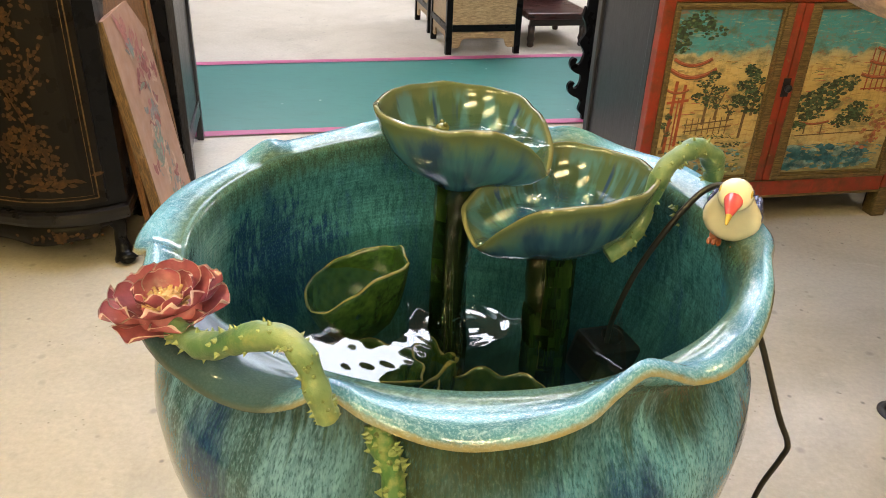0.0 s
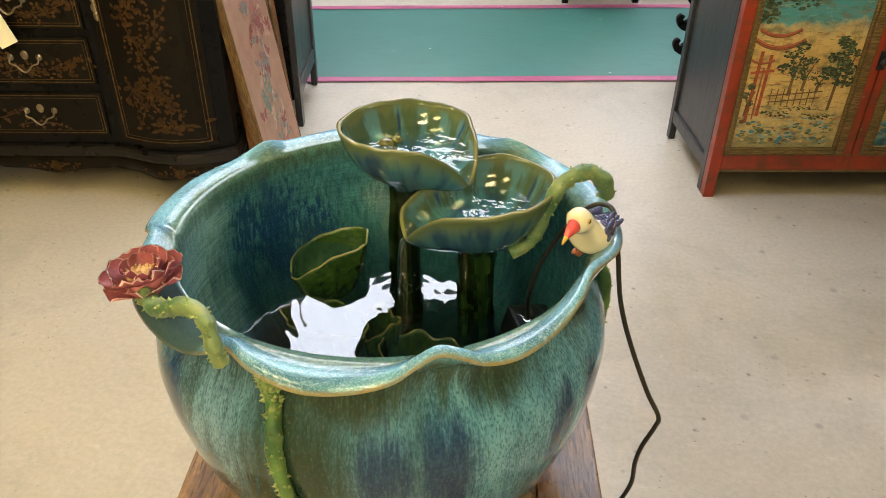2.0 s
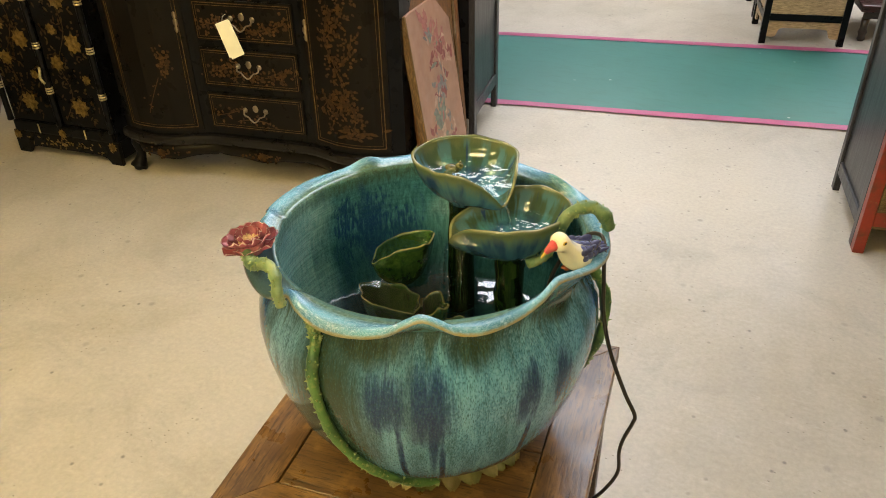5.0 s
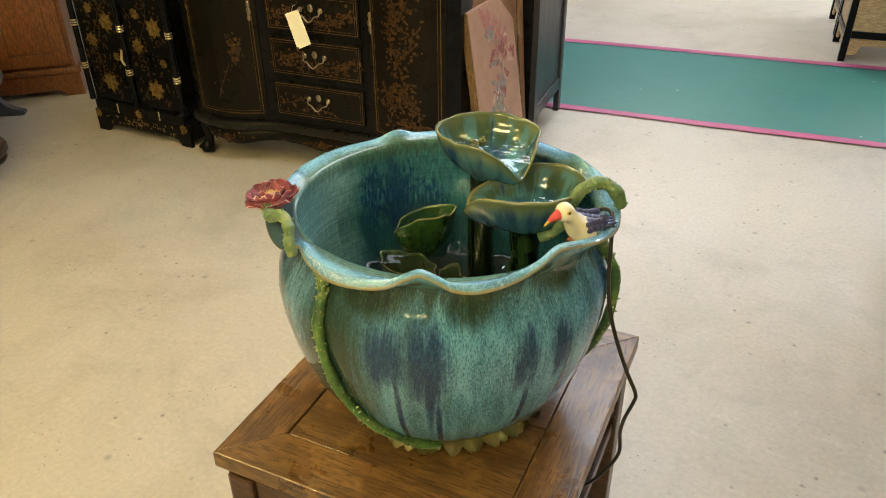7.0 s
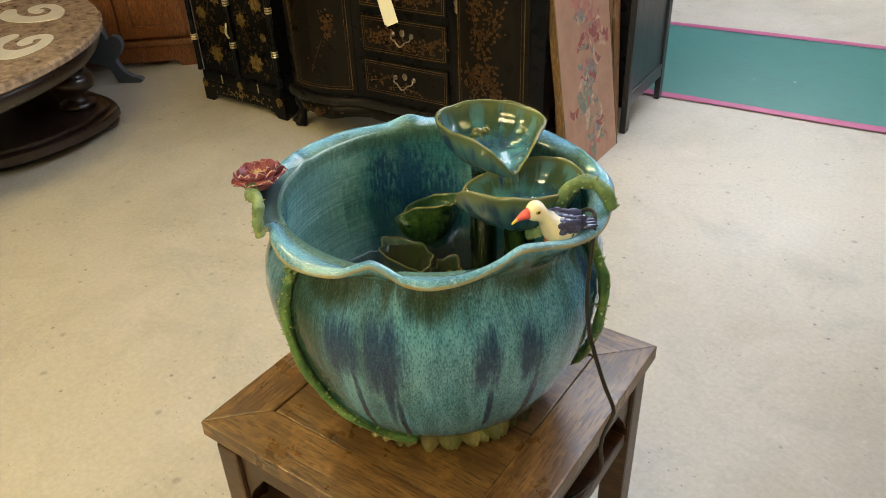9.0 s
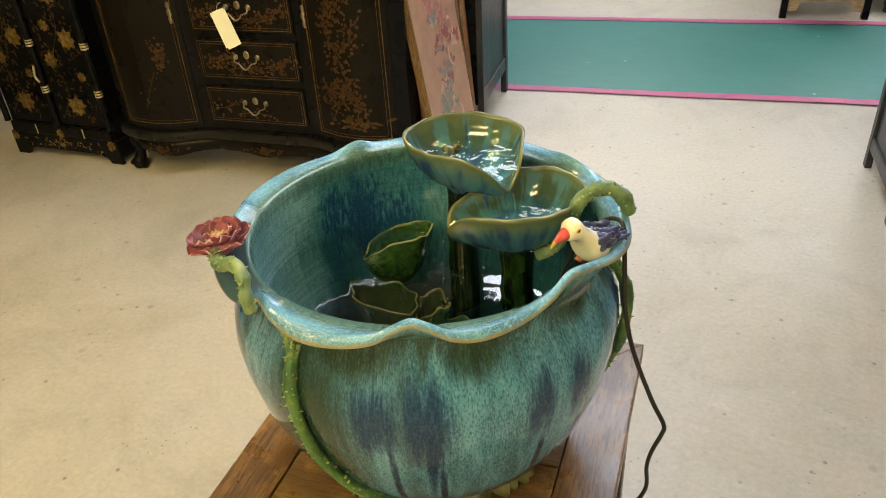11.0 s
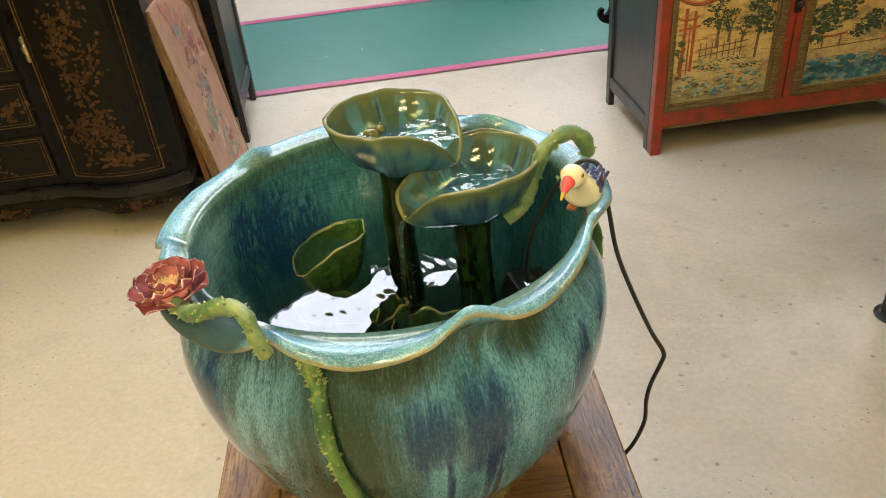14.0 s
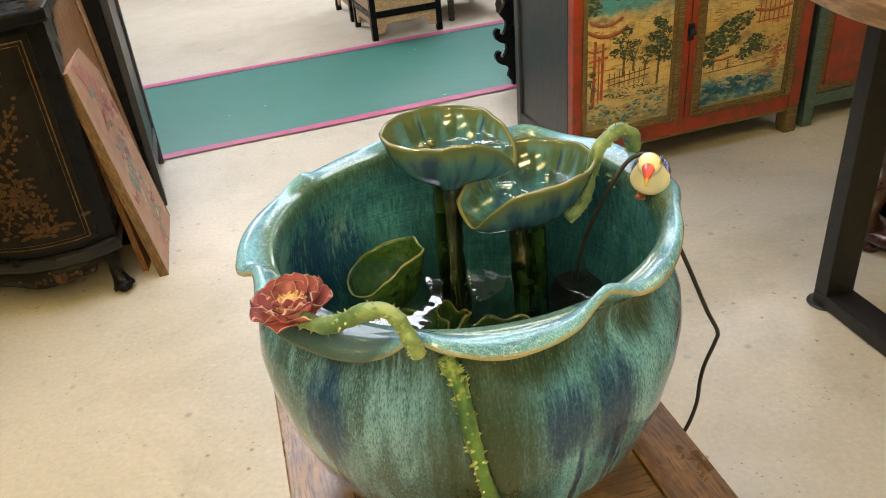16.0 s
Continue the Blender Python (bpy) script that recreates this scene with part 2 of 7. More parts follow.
def mat_glaze_pot():
    """Running turquoise, blue and olive glaze; u is the turn in degrees / 100, v the place along the wall."""
    k = Mat("pot_glaze", 0.1, 0, (0.1, 0.4, 0.4), 0.0)
    uv = k.coords("UV")
    u, v, _ = k.split(uv)
    dash = k.noise(k.coords("UV", (64, 10.0, 1), (3, 1, 0)), 2.5, 4, 0.64, 0.25)
    grit = k.noise(k.coords("UV", (62, 30, 1), (5, 2, 0)), 3.0, 3, 0.6)
    lines = k.math("SUBTRACT", dash, 0.5)
    dash = k.math("ADD", k.math("MULTIPLY", dash, 0.62), k.math("MULTIPLY", grit, 0.38))
    stipple = k.noise(k.coords("UV", (40, 16, 1)), 4.5, 3, 0.65)
    run = k.noise(k.coords("UV", (7, 1.5, 1), (0.7, 2, 0)), 2.0, 6, 0.66, 0.35)
    cloud = k.noise(k.coords("UV", (2.3, 1.5, 1), (0.35, 2, 0)), 1.6, 3, 0.5)
    bands = k.noise(k.coords("UV", (4.2, 0.5, 1), (2.2, 0, 0)), 1.5, 3, 0.5)
    rim = k.noise(k.coords("UV", (9, 3, 1), (1, 4, 0)), 2.0, 4, 0.6)
    sd = k.math("SUBTRACT", dash, 0.5)
    fleck = k.noise(k.coords("UV", (120, 34, 1), (9, 3, 0)), 2.0, 3, 0.62, 0.15)
    dark_fleck, pale_fleck = k.ramp(fleck, [(0.38, 0.62), (0.47, 0.0)]), k.ramp(fleck, [(0.53, 0.0), (0.64, 0.55)])
    olive, navy, violet = (0.020, 0.036, 0.014), (0.006, 0.024, 0.115), (0.022, 0.085, 0.25)
    # outer wall: v 0 at the foot, 1 at the neck
    vj = k.math("ADD", v, k.math("MULTIPLY", sd, 0.22))
    body = k.ramp(vj, [(0.0, (0.06, 0.18, 0.26)), (0.22, (0.12, 0.325, 0.54)), (0.55, (0.11, 0.325, 0.58)), (0.84, (0.08, 0.265, 0.48)), (1.0, (0.048, 0.13, 0.15))])
    c = k.mix(k.ramp(run, [(0.34, 0.75), (0.55, 0.0)]), body, (0.026, 0.105, 0.135))
    c = k.mix(k.ramp(run, [(0.50, 0.0), (0.70, 0.6)]), c, (0.19, 0.47, 0.66))
    gm = k.math("ADD", bands, k.math("MULTIPLY", sd, 0.14))
    gm = k.math("MULTIPLY", k.ramp(gm, [(0.56, 0.0), (0.66, 0.45)], "EASE"), k.ramp(v, [(0.3, 0.15), (0.7, 1.0)]))
    drip = k.noise(k.coords("UV", (17, 1.3, 1), (4, 1, 0)), 2.0, 4, 0.6, 0.2)
    wob = k.math("ADD", k.math("MULTIPLY", lines, 0.5), k.math("MULTIPLY", k.math("SUBTRACT", cloud, 0.5), 1.1))
    wob = k.math("ADD", wob, k.math("MULTIPLY", k.math("SUBTRACT", drip, 0.5), 1.5))
    for u0, v0, p, q, s in ((-0.93, 0.58, 0.20, 0.80, 0.95), (-0.86, 0.95, 0.24, 0.16, 0.95), (-0.45, 0.95, 0.12, 0.14, 0.95), (-0.10, 0.97, 0.10, 0.10, 0.95)):
        gm = k.math("MAXIMUM", gm, k.math("MULTIPLY", ellipse_mask(k, u, v, u0, v0, p, q, k.math("MULTIPLY", wob, 0.6), s), 0.97))
    # short pale and dark runs in the glaze
    round_ = k.math("DIVIDE", k.math("ADD", u, 1.8), 3.6)
    depth = k.math("MULTIPLY", k.ramp(v, [(0.05, 0.25), (0.45, 1.0), (0.9, 1.0), (1.0, 0.3)]), k.ramp(round_, [(0.22, 0.4), (0.34, 1.0)]))
    c = k.mix(k.ramp(round_, [(0.19, 0.75), (0.26, 0.0)]), c, k.mix(k.ramp(run, [(0.42, 0.0), (0.60, 1.0)]), (0.045, 0.075, 0.090), (0.15, 0.28, 0.45)))
    c = k.mix(k.math("MULTIPLY", k.ramp(dash, [(0.50, 0.0), (0.66, 0.42)]), depth), c, (0.24, 0.46, 0.76))
    c = k.mix(k.math("MULTIPLY", k.ramp(dash, [(0.34, 0.6), (0.50, 0.0)]), depth), c, (0.018, 0.080, 0.095))
    c = k.mix(k.math("MULTIPLY", pale_fleck, 0.6), c, (0.23, 0.44, 0.70))
    c = k.mix(gm, c, k.mix(k.ramp(dash, [(0.48, 0.0), (0.66, 0.6)]), olive, (0.032, 0.072, 0.055)))
    neck = k.math("ADD", v, k.math("MULTIPLY", k.math("SUBTRACT", drip, 0.5), 0.55))
    c = k.mix(k.ramp(neck, [(0.90, 0.0), (1.02, 0.8)], "EASE"), c, k.mix(k.ramp(dash, [(0.44, 0.0), (0.62, 0.8)]), (0.028, 0.050, 0.022), (0.05, 0.11, 0.085)))
    # blue blotches with drips
    for u0, v0, p, q, s in ((-0.735, 0.72, 0.085, 0.17, 0.85), (-0.60, 0.70, 0.095, 0.22, 0.85), (-0.70, 0.42, 0.016, 0.34, 0.8), (-0.595, 0.52, 0.020, 0.26, 0.9),
                            (-0.565, 0.34, 0.016, 0.32, 0.8), (-0.285, 0.69, 0.065, 0.18, 0.85), (-0.15, 0.69, 0.06, 0.16, 0.85),
                            (-0.275, 0.42, 0.018, 0.22, 0.7), (-0.12, 0.40, 0.020, 0.26, 0.7), (-1.32, 0.72, 0.085, 0.26, 0.8), (0.14, 0.74, 0.07, 0.30, 0.9),
                            (-1.7, 0.6, 0.10, 0.3, 0.7), (0.5, 0.7, 0.12, 0.3, 0.7), (1.3, 0.7, 0.12, 0.3, 0.7)):
        m = ellipse_mask(k, u, v, u0, v0, p, q, wob, s)
        c = k.mix(k.math("MULTIPLY", m, 0.94), c, k.mix(k.ramp(dash, [(0.46, 0.0), (0.68, 0.75)]), navy, k.mix(cloud, violet, (0.035, 0.14, 0.25))))
    c = k.mix(k.ramp(stipple, [(0.55, 0.0), (0.75, 0.14)]), c, (0.28, 0.57, 0.70))
    c = k.mix(k.math("MULTIPLY", dark_fleck, k.ramp(v, [(0.1, 0.5), (0.4, 1.0)])), c, (0.014, 0.060, 0.080))
    # lip: v 1 to 2 with the bare ochre edge at 1.25
    vs = k.math("DIVIDE", v, 4.0)
    lipn = k.noise(k.coords("UV", (26, 7, 1), (7, 2, 0)), 2.4, 6, 0.72, 0.3)
    patch = k.noise(k.coords("UV", (3.0, 1.2, 1), (2, 2, 0)), 2.0, 3, 0.5)
    lipc = k.mix(k.ramp(patch, [(0.40, 0.0), (0.58, 1.0)]), (0.072, 0.21, 0.33), (0.15, 0.385, 0.56))
    lipc = k.mix(k.ramp(lipn, [(0.50, 0.0), (0.66, 0.8)]), lipc, (0.33, 0.53, 0.74))
    lipc = k.mix(k.ramp(lipn, [(0.32, 0.5), (0.44, 0.0)]), lipc, (0.03, 0.13, 0.21))
    lipc = k.mix(k.math("MULTIPLY", dark_fleck, 0.7), lipc, (0.03, 0.13, 0.20))
    lipc = k.mix(pale_fleck, lipc, (0.37, 0.57, 0.78))
    crest = k.math("ADD", vs, k.math("MULTIPLY", k.math("SUBTRACT", rim, 0.5), 0.05))
    lipc = k.mix(k.ramp(crest, [(0.405, 0.0), (0.455, 0.85)]), lipc, k.mix(k.ramp(lipn, [(0.45, 0.0), (0.62, 1.0)]), (0.075, 0.115, 0.055), (0.12, 0.20, 0.12)))
    ew = k.math("ADD", vs, k.math("MULTIPLY", k.math("SUBTRACT", lipn, 0.5), 0.012))
    edge = k.ramp(ew, [(0.304, 0.0), (0.309, 1.0), (0.317, 1.0), (0.325, 0.0)], "EASE")
    lipc = k.mix(k.math("MULTIPLY", edge, k.ramp(rim, [(0.3, 1.0), (0.7, 0.5)])), lipc, (0.35, 0.28, 0.10))
    slate = ellipse_mask(k, u, v, -1.29, 1.5, 0.25, 0.75, k.math("MULTIPLY", k.math("SUBTRACT", rim, 0.5), 0.5), 0.4)
    lipc = k.mix(k.math("MULTIPLY", slate, 0.9), lipc, (0.035, 0.065, 0.075))
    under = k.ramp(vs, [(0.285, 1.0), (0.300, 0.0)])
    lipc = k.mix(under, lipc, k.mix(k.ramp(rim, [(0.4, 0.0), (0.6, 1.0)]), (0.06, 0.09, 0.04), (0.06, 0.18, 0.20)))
    onlip = k.ramp(vs, [(0.25, 0.0), (0.262, 1.0)])
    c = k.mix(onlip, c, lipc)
    # inside: v 2 to 4
    lengthy = k.noise(k.coords("UV", (30, 3.6, 1), (1, 1, 0)), 2.4, 4, 0.62, 0.2)
    inn = k.mix(k.ramp(lengthy, [(0.36, 0.0), (0.64, 1.0)]), (0.026, 0.125, 0.175), (0.078, 0.285, 0.375))
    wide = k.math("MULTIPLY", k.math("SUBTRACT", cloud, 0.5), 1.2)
    # pale glaze of the left wall, brightened further to stand for light on it
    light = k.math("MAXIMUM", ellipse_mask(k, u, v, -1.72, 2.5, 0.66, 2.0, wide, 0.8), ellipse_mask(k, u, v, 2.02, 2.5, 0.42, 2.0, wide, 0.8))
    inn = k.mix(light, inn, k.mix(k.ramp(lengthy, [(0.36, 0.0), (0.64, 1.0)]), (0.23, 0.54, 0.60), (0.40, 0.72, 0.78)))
    bl = k.noise(k.coords("UV", (4.6, 0.65, 1), (0.9, 0.3, 0)), 2.0, 4, 0.6, 0.2)
    bl = k.math("ADD", bl, k.math("MULTIPLY", k.math("SUBTRACT", lengthy, 0.5), 0.40))
    inn = k.mix(k.math("MULTIPLY", k.ramp(bl, [(0.55, 0.0), (0.66, 0.7)]), k.ramp(light, [(0.3, 1.0), (0.9, 0.12)])), inn, (0.012, 0.055, 0.21))
    for u0, v0, p, q in ((1.47, 2.60, 0.13, 0.42), (1.60, 2.50, 0.07, 0.36), (1.32, 2.72, 0.10, 0.30)):
        m = ellipse_mask(k, u, v, u0, v0, p, q, k.math("ADD", k.math("MULTIPLY", k.math("SUBTRACT", lengthy, 0.5), 3.6), wide), 0.95)
        inn = k.mix(k.math("MULTIPLY", m, 0.9), inn, (0.010, 0.045, 0.20))
    rings = k.ramp(k.noise(k.coords("UV", (1.1, 30, 1)), 1.6, 5, 0.68, 0.2), [(0.42, 0.0), (0.62, 0.42)])
    inn = k.mix(rings, inn, (0.016, 0.085, 0.115))
    band = k.ramp(k.math("ADD", vs, k.math("MULTIPLY", k.math("SUBTRACT", lengthy, 0.5), 0.03)), [(0.465, 0.0), (0.485, 0.88), (0.505, 0.65), (0.545, 0.0)], "EASE")
    inn = k.mix(band, inn, k.mix(k.ramp(lengthy, [(0.42, 0.0), (0.62, 1.0)]), (0.060, 0.095, 0.042), (0.085, 0.16, 0.09)))
    inn = k.mix(k.math("MULTIPLY", dark_fleck, 0.8), inn, (0.012, 0.065, 0.09))
    inn = k.mix(k.math("MULTIPLY", pale_fleck, 0.5), inn, (0.13, 0.40, 0.48))
    # dark glaze low in the pot, with the shade of its depth painted in
    depth_shade = k.math("SUBTRACT", k.math("ADD", vs, k.math("MULTIPLY", k.math("SUBTRACT", cloud, 0.5), 0.12)), k.math("MULTIPLY", light, 0.16))
    inn = k.mix(k.ramp(depth_shade, [(0.66, 0.0), (0.75, 0.40), (0.86, 0.92), (1.0, 0.97)], "EASE"), inn, (0.010, 0.027, 0.028))
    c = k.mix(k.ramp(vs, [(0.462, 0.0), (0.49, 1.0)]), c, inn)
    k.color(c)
    k.rough(k.ramp(stipple, [(0.3, 0.035), (0.75, 0.09)]))
    return k.bump(k.mix(0.5, stipple, k.noise(k.coords("UV", (3, 8, 1)), 3, 3)), 0.09, 0.0025).m


def mat_glaze_bowl(name, seed, inner=(0.05, 0.075, 0.02)):
    """Lotus bowl glaze; v: 0 foot, 1 rim outside, 1.1 rim inside, 2 middle inside."""
    k = Mat(name, 0.08, 0, (0.1, 0.3, 0.3), 0.0)
    uv = k.coords("UV")
    u, v, _ = k.split(uv)
    vh = k.math("DIVIDE", v, 2.0)
    run = k.noise(k.coords("UV", (2.4, 0.35, 1), (seed, seed, 0)), 2.4, 3, 0.5)
    fine = k.noise(k.coords("UV", (16, 4, 1), (seed, 0, 0)), 2.5, 3, 0.6)
    jit = k.math("ADD", k.math("MULTIPLY", k.math("SUBTRACT", run, 0.5), 0.30), k.math("MULTIPLY", k.math("SUBTRACT", fine, 0.5), 0.08))
    vj = k.math("ADD", vh, jit)
    out = k.mix(k.ramp(run, [(0.38, 0.0), (0.60, 1.0)]), (0.024, 0.065, 0.14), (0.058, 0.18, 0.23))
    out = k.mix(k.ramp(vj, [(0.30, 0.0), (0.44, 0.9)]), out, (0.13, 0.18, 0.08))
    # inside: olive below the rim, runs of blue and aqua towards the water
    inn = k.mix(k.ramp(run, [(0.47, 0.0), (0.56, 0.85)], "EASE"), (0.065, 0.110, 0.065), (0.085, 0.20, 0.245))
    inn = k.mix(k.ramp(k.noise(k.coords("UV", (4.0, 0.3, 1), (seed + 3, 0, 0)), 2, 2, 0.5), [(0.56, 0.0), (0.66, 0.85)], "EASE"), inn, (0.015, 0.045, 0.15))
    inn = k.mix(k.ramp(vj, [(0.56, 0.85), (0.68, 0.0)], "EASE"), inn, (0.125, 0.155, 0.078))
    inn = k.mix(k.ramp(vj, [(0.76, 0.0), (0.90, 0.85)]), inn, k.mix(k.ramp(k.noise(k.coords("Object"), 34, 4, 0.6), [(0.4, 0.0), (0.6, 1.0)]), (0.03, 0.12, 0.26), (0.12, 0.38, 0.45)))
    c = k.mix(k.ramp(v, [(0.98, 0.0), (1.0, 1.0)]), out, inn)
    rim = k.ramp(vh, [(0.485, 0.0), (0.50, 1.0), (0.535, 1.0), (0.55, 0.0)], "EASE")
    soft = k.ramp(k.math("ADD", vh, k.math("MULTIPLY", jit, 0.25)), [(0.38, 0.0), (0.49, 0.85), (0.55, 0.85), (0.64, 0.0)], "EASE")
    c = k.mix(soft, c, (0.10, 0.128, 0.06))
    c = k.mix(k.math("MULTIPLY", rim, 0.5), c, (0.23, 0.215, 0.10))
    k.color(c)
    return k.bump(k.mix(0.5, fine, run), 0.06, 0.002).m


def mat_leaf_glaze(name, dark, light, edge, seed=0.0):
    """Green leaf glaze; v as in the bowls."""
    k = Mat(name, 0.14, 0, light, 0.0)
    u, v, _ = k.split(k.coords("UV"))
    n = k.noise(k.coords("UV", (4, 3, 1), (seed, 0, 0)), 2.2, 6, 0.6)
    f = k.noise(k.coords("UV", (14, 8, 1), (seed, 2, 0)), 3, 5, 0.7)
    c = k.mix(k.ramp(n, [(0.35, 0.0), (0.65, 1.0)]), dark, light)
    c = k.mix(k.ramp(f, [(0.55, 0.0), (0.75, 0.45)]), c, tuple(x * 1.8 for x in light))
    rim = k.ramp(k.math("DIVIDE", v, 2.0), [(0.488, 0.0), (0.50, 1.0), (0.535, 1.0), (0.55, 0.0)], "EASE")
    c = k.mix(k.math("MULTIPLY", rim, 0.65), c, edge)
    k.color(c)
    return k.bump(f, 0.15, 0.002).m


def mat_vine(name, lo, hi, dark):
    k = Mat(name, 0.4, 0, lo, 0.0)
    v = k.coords("Object")
    c = k.mix(k.ramp(k.noise(v, 22, 5, 0.6), [(0.35, 0.0), (0.62, 1.0)]), lo, hi)
    c = k.mix(k.ramp(k.noise(v, 60, 4, 0.7), [(0.52, 0.0), (0.68, 0.6)]), c, (0.32, 0.34, 0.13))
    c = k.mix(k.ramp(k.noise(k.coords("Object", (1, 1, 1), (2, 5, 1)), 16, 4), [(0.50, 0.0), (0.66, 0.8)]), c, dark)
    k.color(c)
    return k.bump(k.noise(v, 110, 5, 0.65), 0.5, 0.003).m


def mat_foot():
    """Petals of the foot: olive and yellow-green, each its own."""
    k = Mat("foot_petal_glaze", 0.3, 0, (0.25, 0.24, 0.06))
    n = k.noise(k.coords("Object"), 45, 5, 0.65)
    c = k.ramp(k.random(), [(0.0, (0.15, 0.17, 0.05)), (0.5, (0.24, 0.23, 0.08)), (0.85, (0.30, 0.26, 0.11)), (1.0, (0.44, 0.40, 0.05))])
    k.color(k.mix(k.ramp(n, [(0.50, 0.0), (0.70, 0.5)]), c, (0.09, 0.10, 0.03)))
    return k.bump(n, 0.2, 0.002).m


def mat_water(name, tint, ripple=0.25, scale=26.0, mirror=0.035, rings=9.0, share=0.22, waver=6.0, centre=(0.0, 0.0)):
    """A clear sheet that mirrors by its angle and lets the light through."""
    m = bpy.data.materials.new(name)
    m.use_nodes = True
    t = m.node_tree
    t.nodes.clear()
    out = t.nodes.new("ShaderNodeOutputMaterial")
    tr = t.nodes.new("ShaderNodeBsdfTransparent")
    tr.inputs[0].default_value = (*tint, 1)
    gl = t.nodes.new("ShaderNodeBsdfGlossy")
    gl.inputs["Roughness"].default_value = 0.02
    lw = t.nodes.new("ShaderNodeLayerWeight")
    lw.inputs["Blend"].default_value = 0.5
    pw = t.nodes.new("ShaderNodeMath")
    pw.operation = "POWER"
    pw.inputs[1].default_value = 4.0
    fr = t.nodes.new("ShaderNodeMath")
    fr.operation, fr.use_clamp = "MULTIPLY_ADD", True
    fr.inputs[1].default_value, fr.inputs[2].default_value = 0.95, mirror
    mx = t.nodes.new("ShaderNodeMixShader")
    tc = t.nodes.new("ShaderNodeTexCoord")
    nz = t.nodes.new("ShaderNodeTexNoise")
    nz.inputs["Scale"].default_value, nz.inputs["Detail"].default_value = scale, 2.0
    wv = t.nodes.new("ShaderNodeTexWave")
    wv.wave_type, wv.rings_direction = "RINGS", "Z"
    wv.inputs["Scale"].default_value, wv.inputs["Distortion"].default_value = rings, waver
    mp = t.nodes.new("ShaderNodeMapping")
    mp.inputs["Location"].default_value = (-centre[0], -centre[1], 0)
    ad = t.nodes.new("ShaderNodeMath")
    ad.operation = "ADD"
    sm = t.nodes.new("ShaderNodeMath")
    sm.operation = "MULTIPLY"
    sm.inputs[1].default_value = share
    bp = t.nodes.new("ShaderNodeBump")
    bp.inputs["Strength"].default_value, bp.inputs["Distance"].default_value = ripple, 0.004
    for a, b in ((tc.outputs["Object"], nz.inputs["Vector"]), (tc.outputs["Object"], mp.inputs["Vector"]), (mp.outputs[0], wv.inputs["Vector"]), (nz.outputs["Fac"], ad.inputs[0]),
                 (wv.outputs["Fac"], sm.inputs[0]), (sm.outputs[0], ad.inputs[1]), (ad.outputs[0], bp.inputs["Height"]), (bp.outputs[0], gl.inputs["Normal"]),
                 (bp.outputs[0], lw.inputs["Normal"]), (lw.outputs["Facing"], pw.inputs[0]), (pw.outputs[0], fr.inputs[0]), (fr.outputs[0], mx.inputs[0]), (tr.outputs[0], mx.inputs[1]),
                 (gl.outputs[0], mx.inputs[2]), (mx.outputs[0], out.inputs[0])):
        t.links.new(a, b)
    return m


def mat_sky_panel(name, color, strength):
    m = bpy.data.materials.new(name)
    m.use_nodes = True
    t = m.node_tree
    b = t.nodes["Principled BSDF"]
    b.inputs["Base Color"].default_value = (0.8, 0.8, 0.8, 1)
    b.inputs["Emission Color"].default_value = (*color, 1)
    b.inputs["Emission Strength"].default_value = strength
    return m


CONCRETE = mat_floor()
GREEN_PAINT = mat_paint_floor("green_floor_paint", (0.032, 0.155, 0.135), (0.042, 0.185, 0.162))
PINK_PAINT = mat_paint_floor("pink_floor_paint", (0.36, 0.065, 0.16), (0.43, 0.095, 0.20))
WALL_PAINT = mat_plain("wall_paint", (0.40, 0.355, 0.28), 0.7, 0, 0.06, 2)
CEIL_PAINT = mat_plain("ceiling_paint", (0.25, 0.195, 0.15), 0.8, 0, 0.05, 2)
POT_GLAZE = mat_glaze_pot()
BOWL_GLAZE = mat_glaze_bowl("upper_bowl_glaze", 1.3)
BOWL_GLAZE_2 = mat_glaze_bowl("lower_bowl_glaze", 4.1)
LEAF_GLAZE = mat_leaf_glaze("leaf_glaze", (0.009, 0.034, 0.010), (0.040, 0.088, 0.018), (0.24, 0.21, 0.07))
LEAF_DEEP = mat_leaf_glaze("sunken_leaf_glaze", (0.01, 0.035, 0.012), (0.045, 0.075, 0.02), (0.22, 0.18, 0.05), 3.0)
STEM_GLAZE = mat_leaf_glaze("stem_glaze", (0.003, 0.008, 0.004), (0.016, 0.028, 0.009), (0.2, 0.16, 0.05), 6.0)
VINE_GLAZE = mat_vine("pale_vine_glaze", (0.085, 0.175, 0.075), (0.23, 0.31, 0.15), (0.04, 0.12, 0.06))
VINE_BODY = mat_vine("green_vine_glaze", (0.04, 0.135, 0.04), (0.10, 0.215, 0.065), (0.016, 0.07, 0.035))
THORN_GLAZE = mat_plain("thorn_glaze", (0.25, 0.32, 0.14), 0.25, 0, 0.4, 60)
PETAL_GLAZE = mat_plain("petal_glaze", (0.46, 0.16, 0.19), 0.22, 0, 0.45, 40, 0.0)
PETAL_EDGE = mat_plain("petal_edge_glaze", (0.72, 0.52, 0.50), 0.25, 0, 0.3, 60, 0.0)
STAMEN = mat_plain("stamen_glaze", (0.58, 0.38, 0.19), 0.35, 0, 0.35, 90, 0.1)
FOOT_GLAZE = mat_foot()
CREAM_GLAZE = mat_plain("cream_glaze", (0.78, 0.735, 0.58), 0.2, 0, 0.08, 30, 0.4, 0.05)
BEAK_GLAZE = mat_plain("coral_glaze", (0.70, 0.105, 0.115), 0.2, 0, 0.3, 40, 0.4, 0.03)
EYE_GLAZE = mat_plain("ochre_glaze", (0.55, 0.38, 0.07), 0.2, 0, 0.2, 40, 0.4, 0.0)
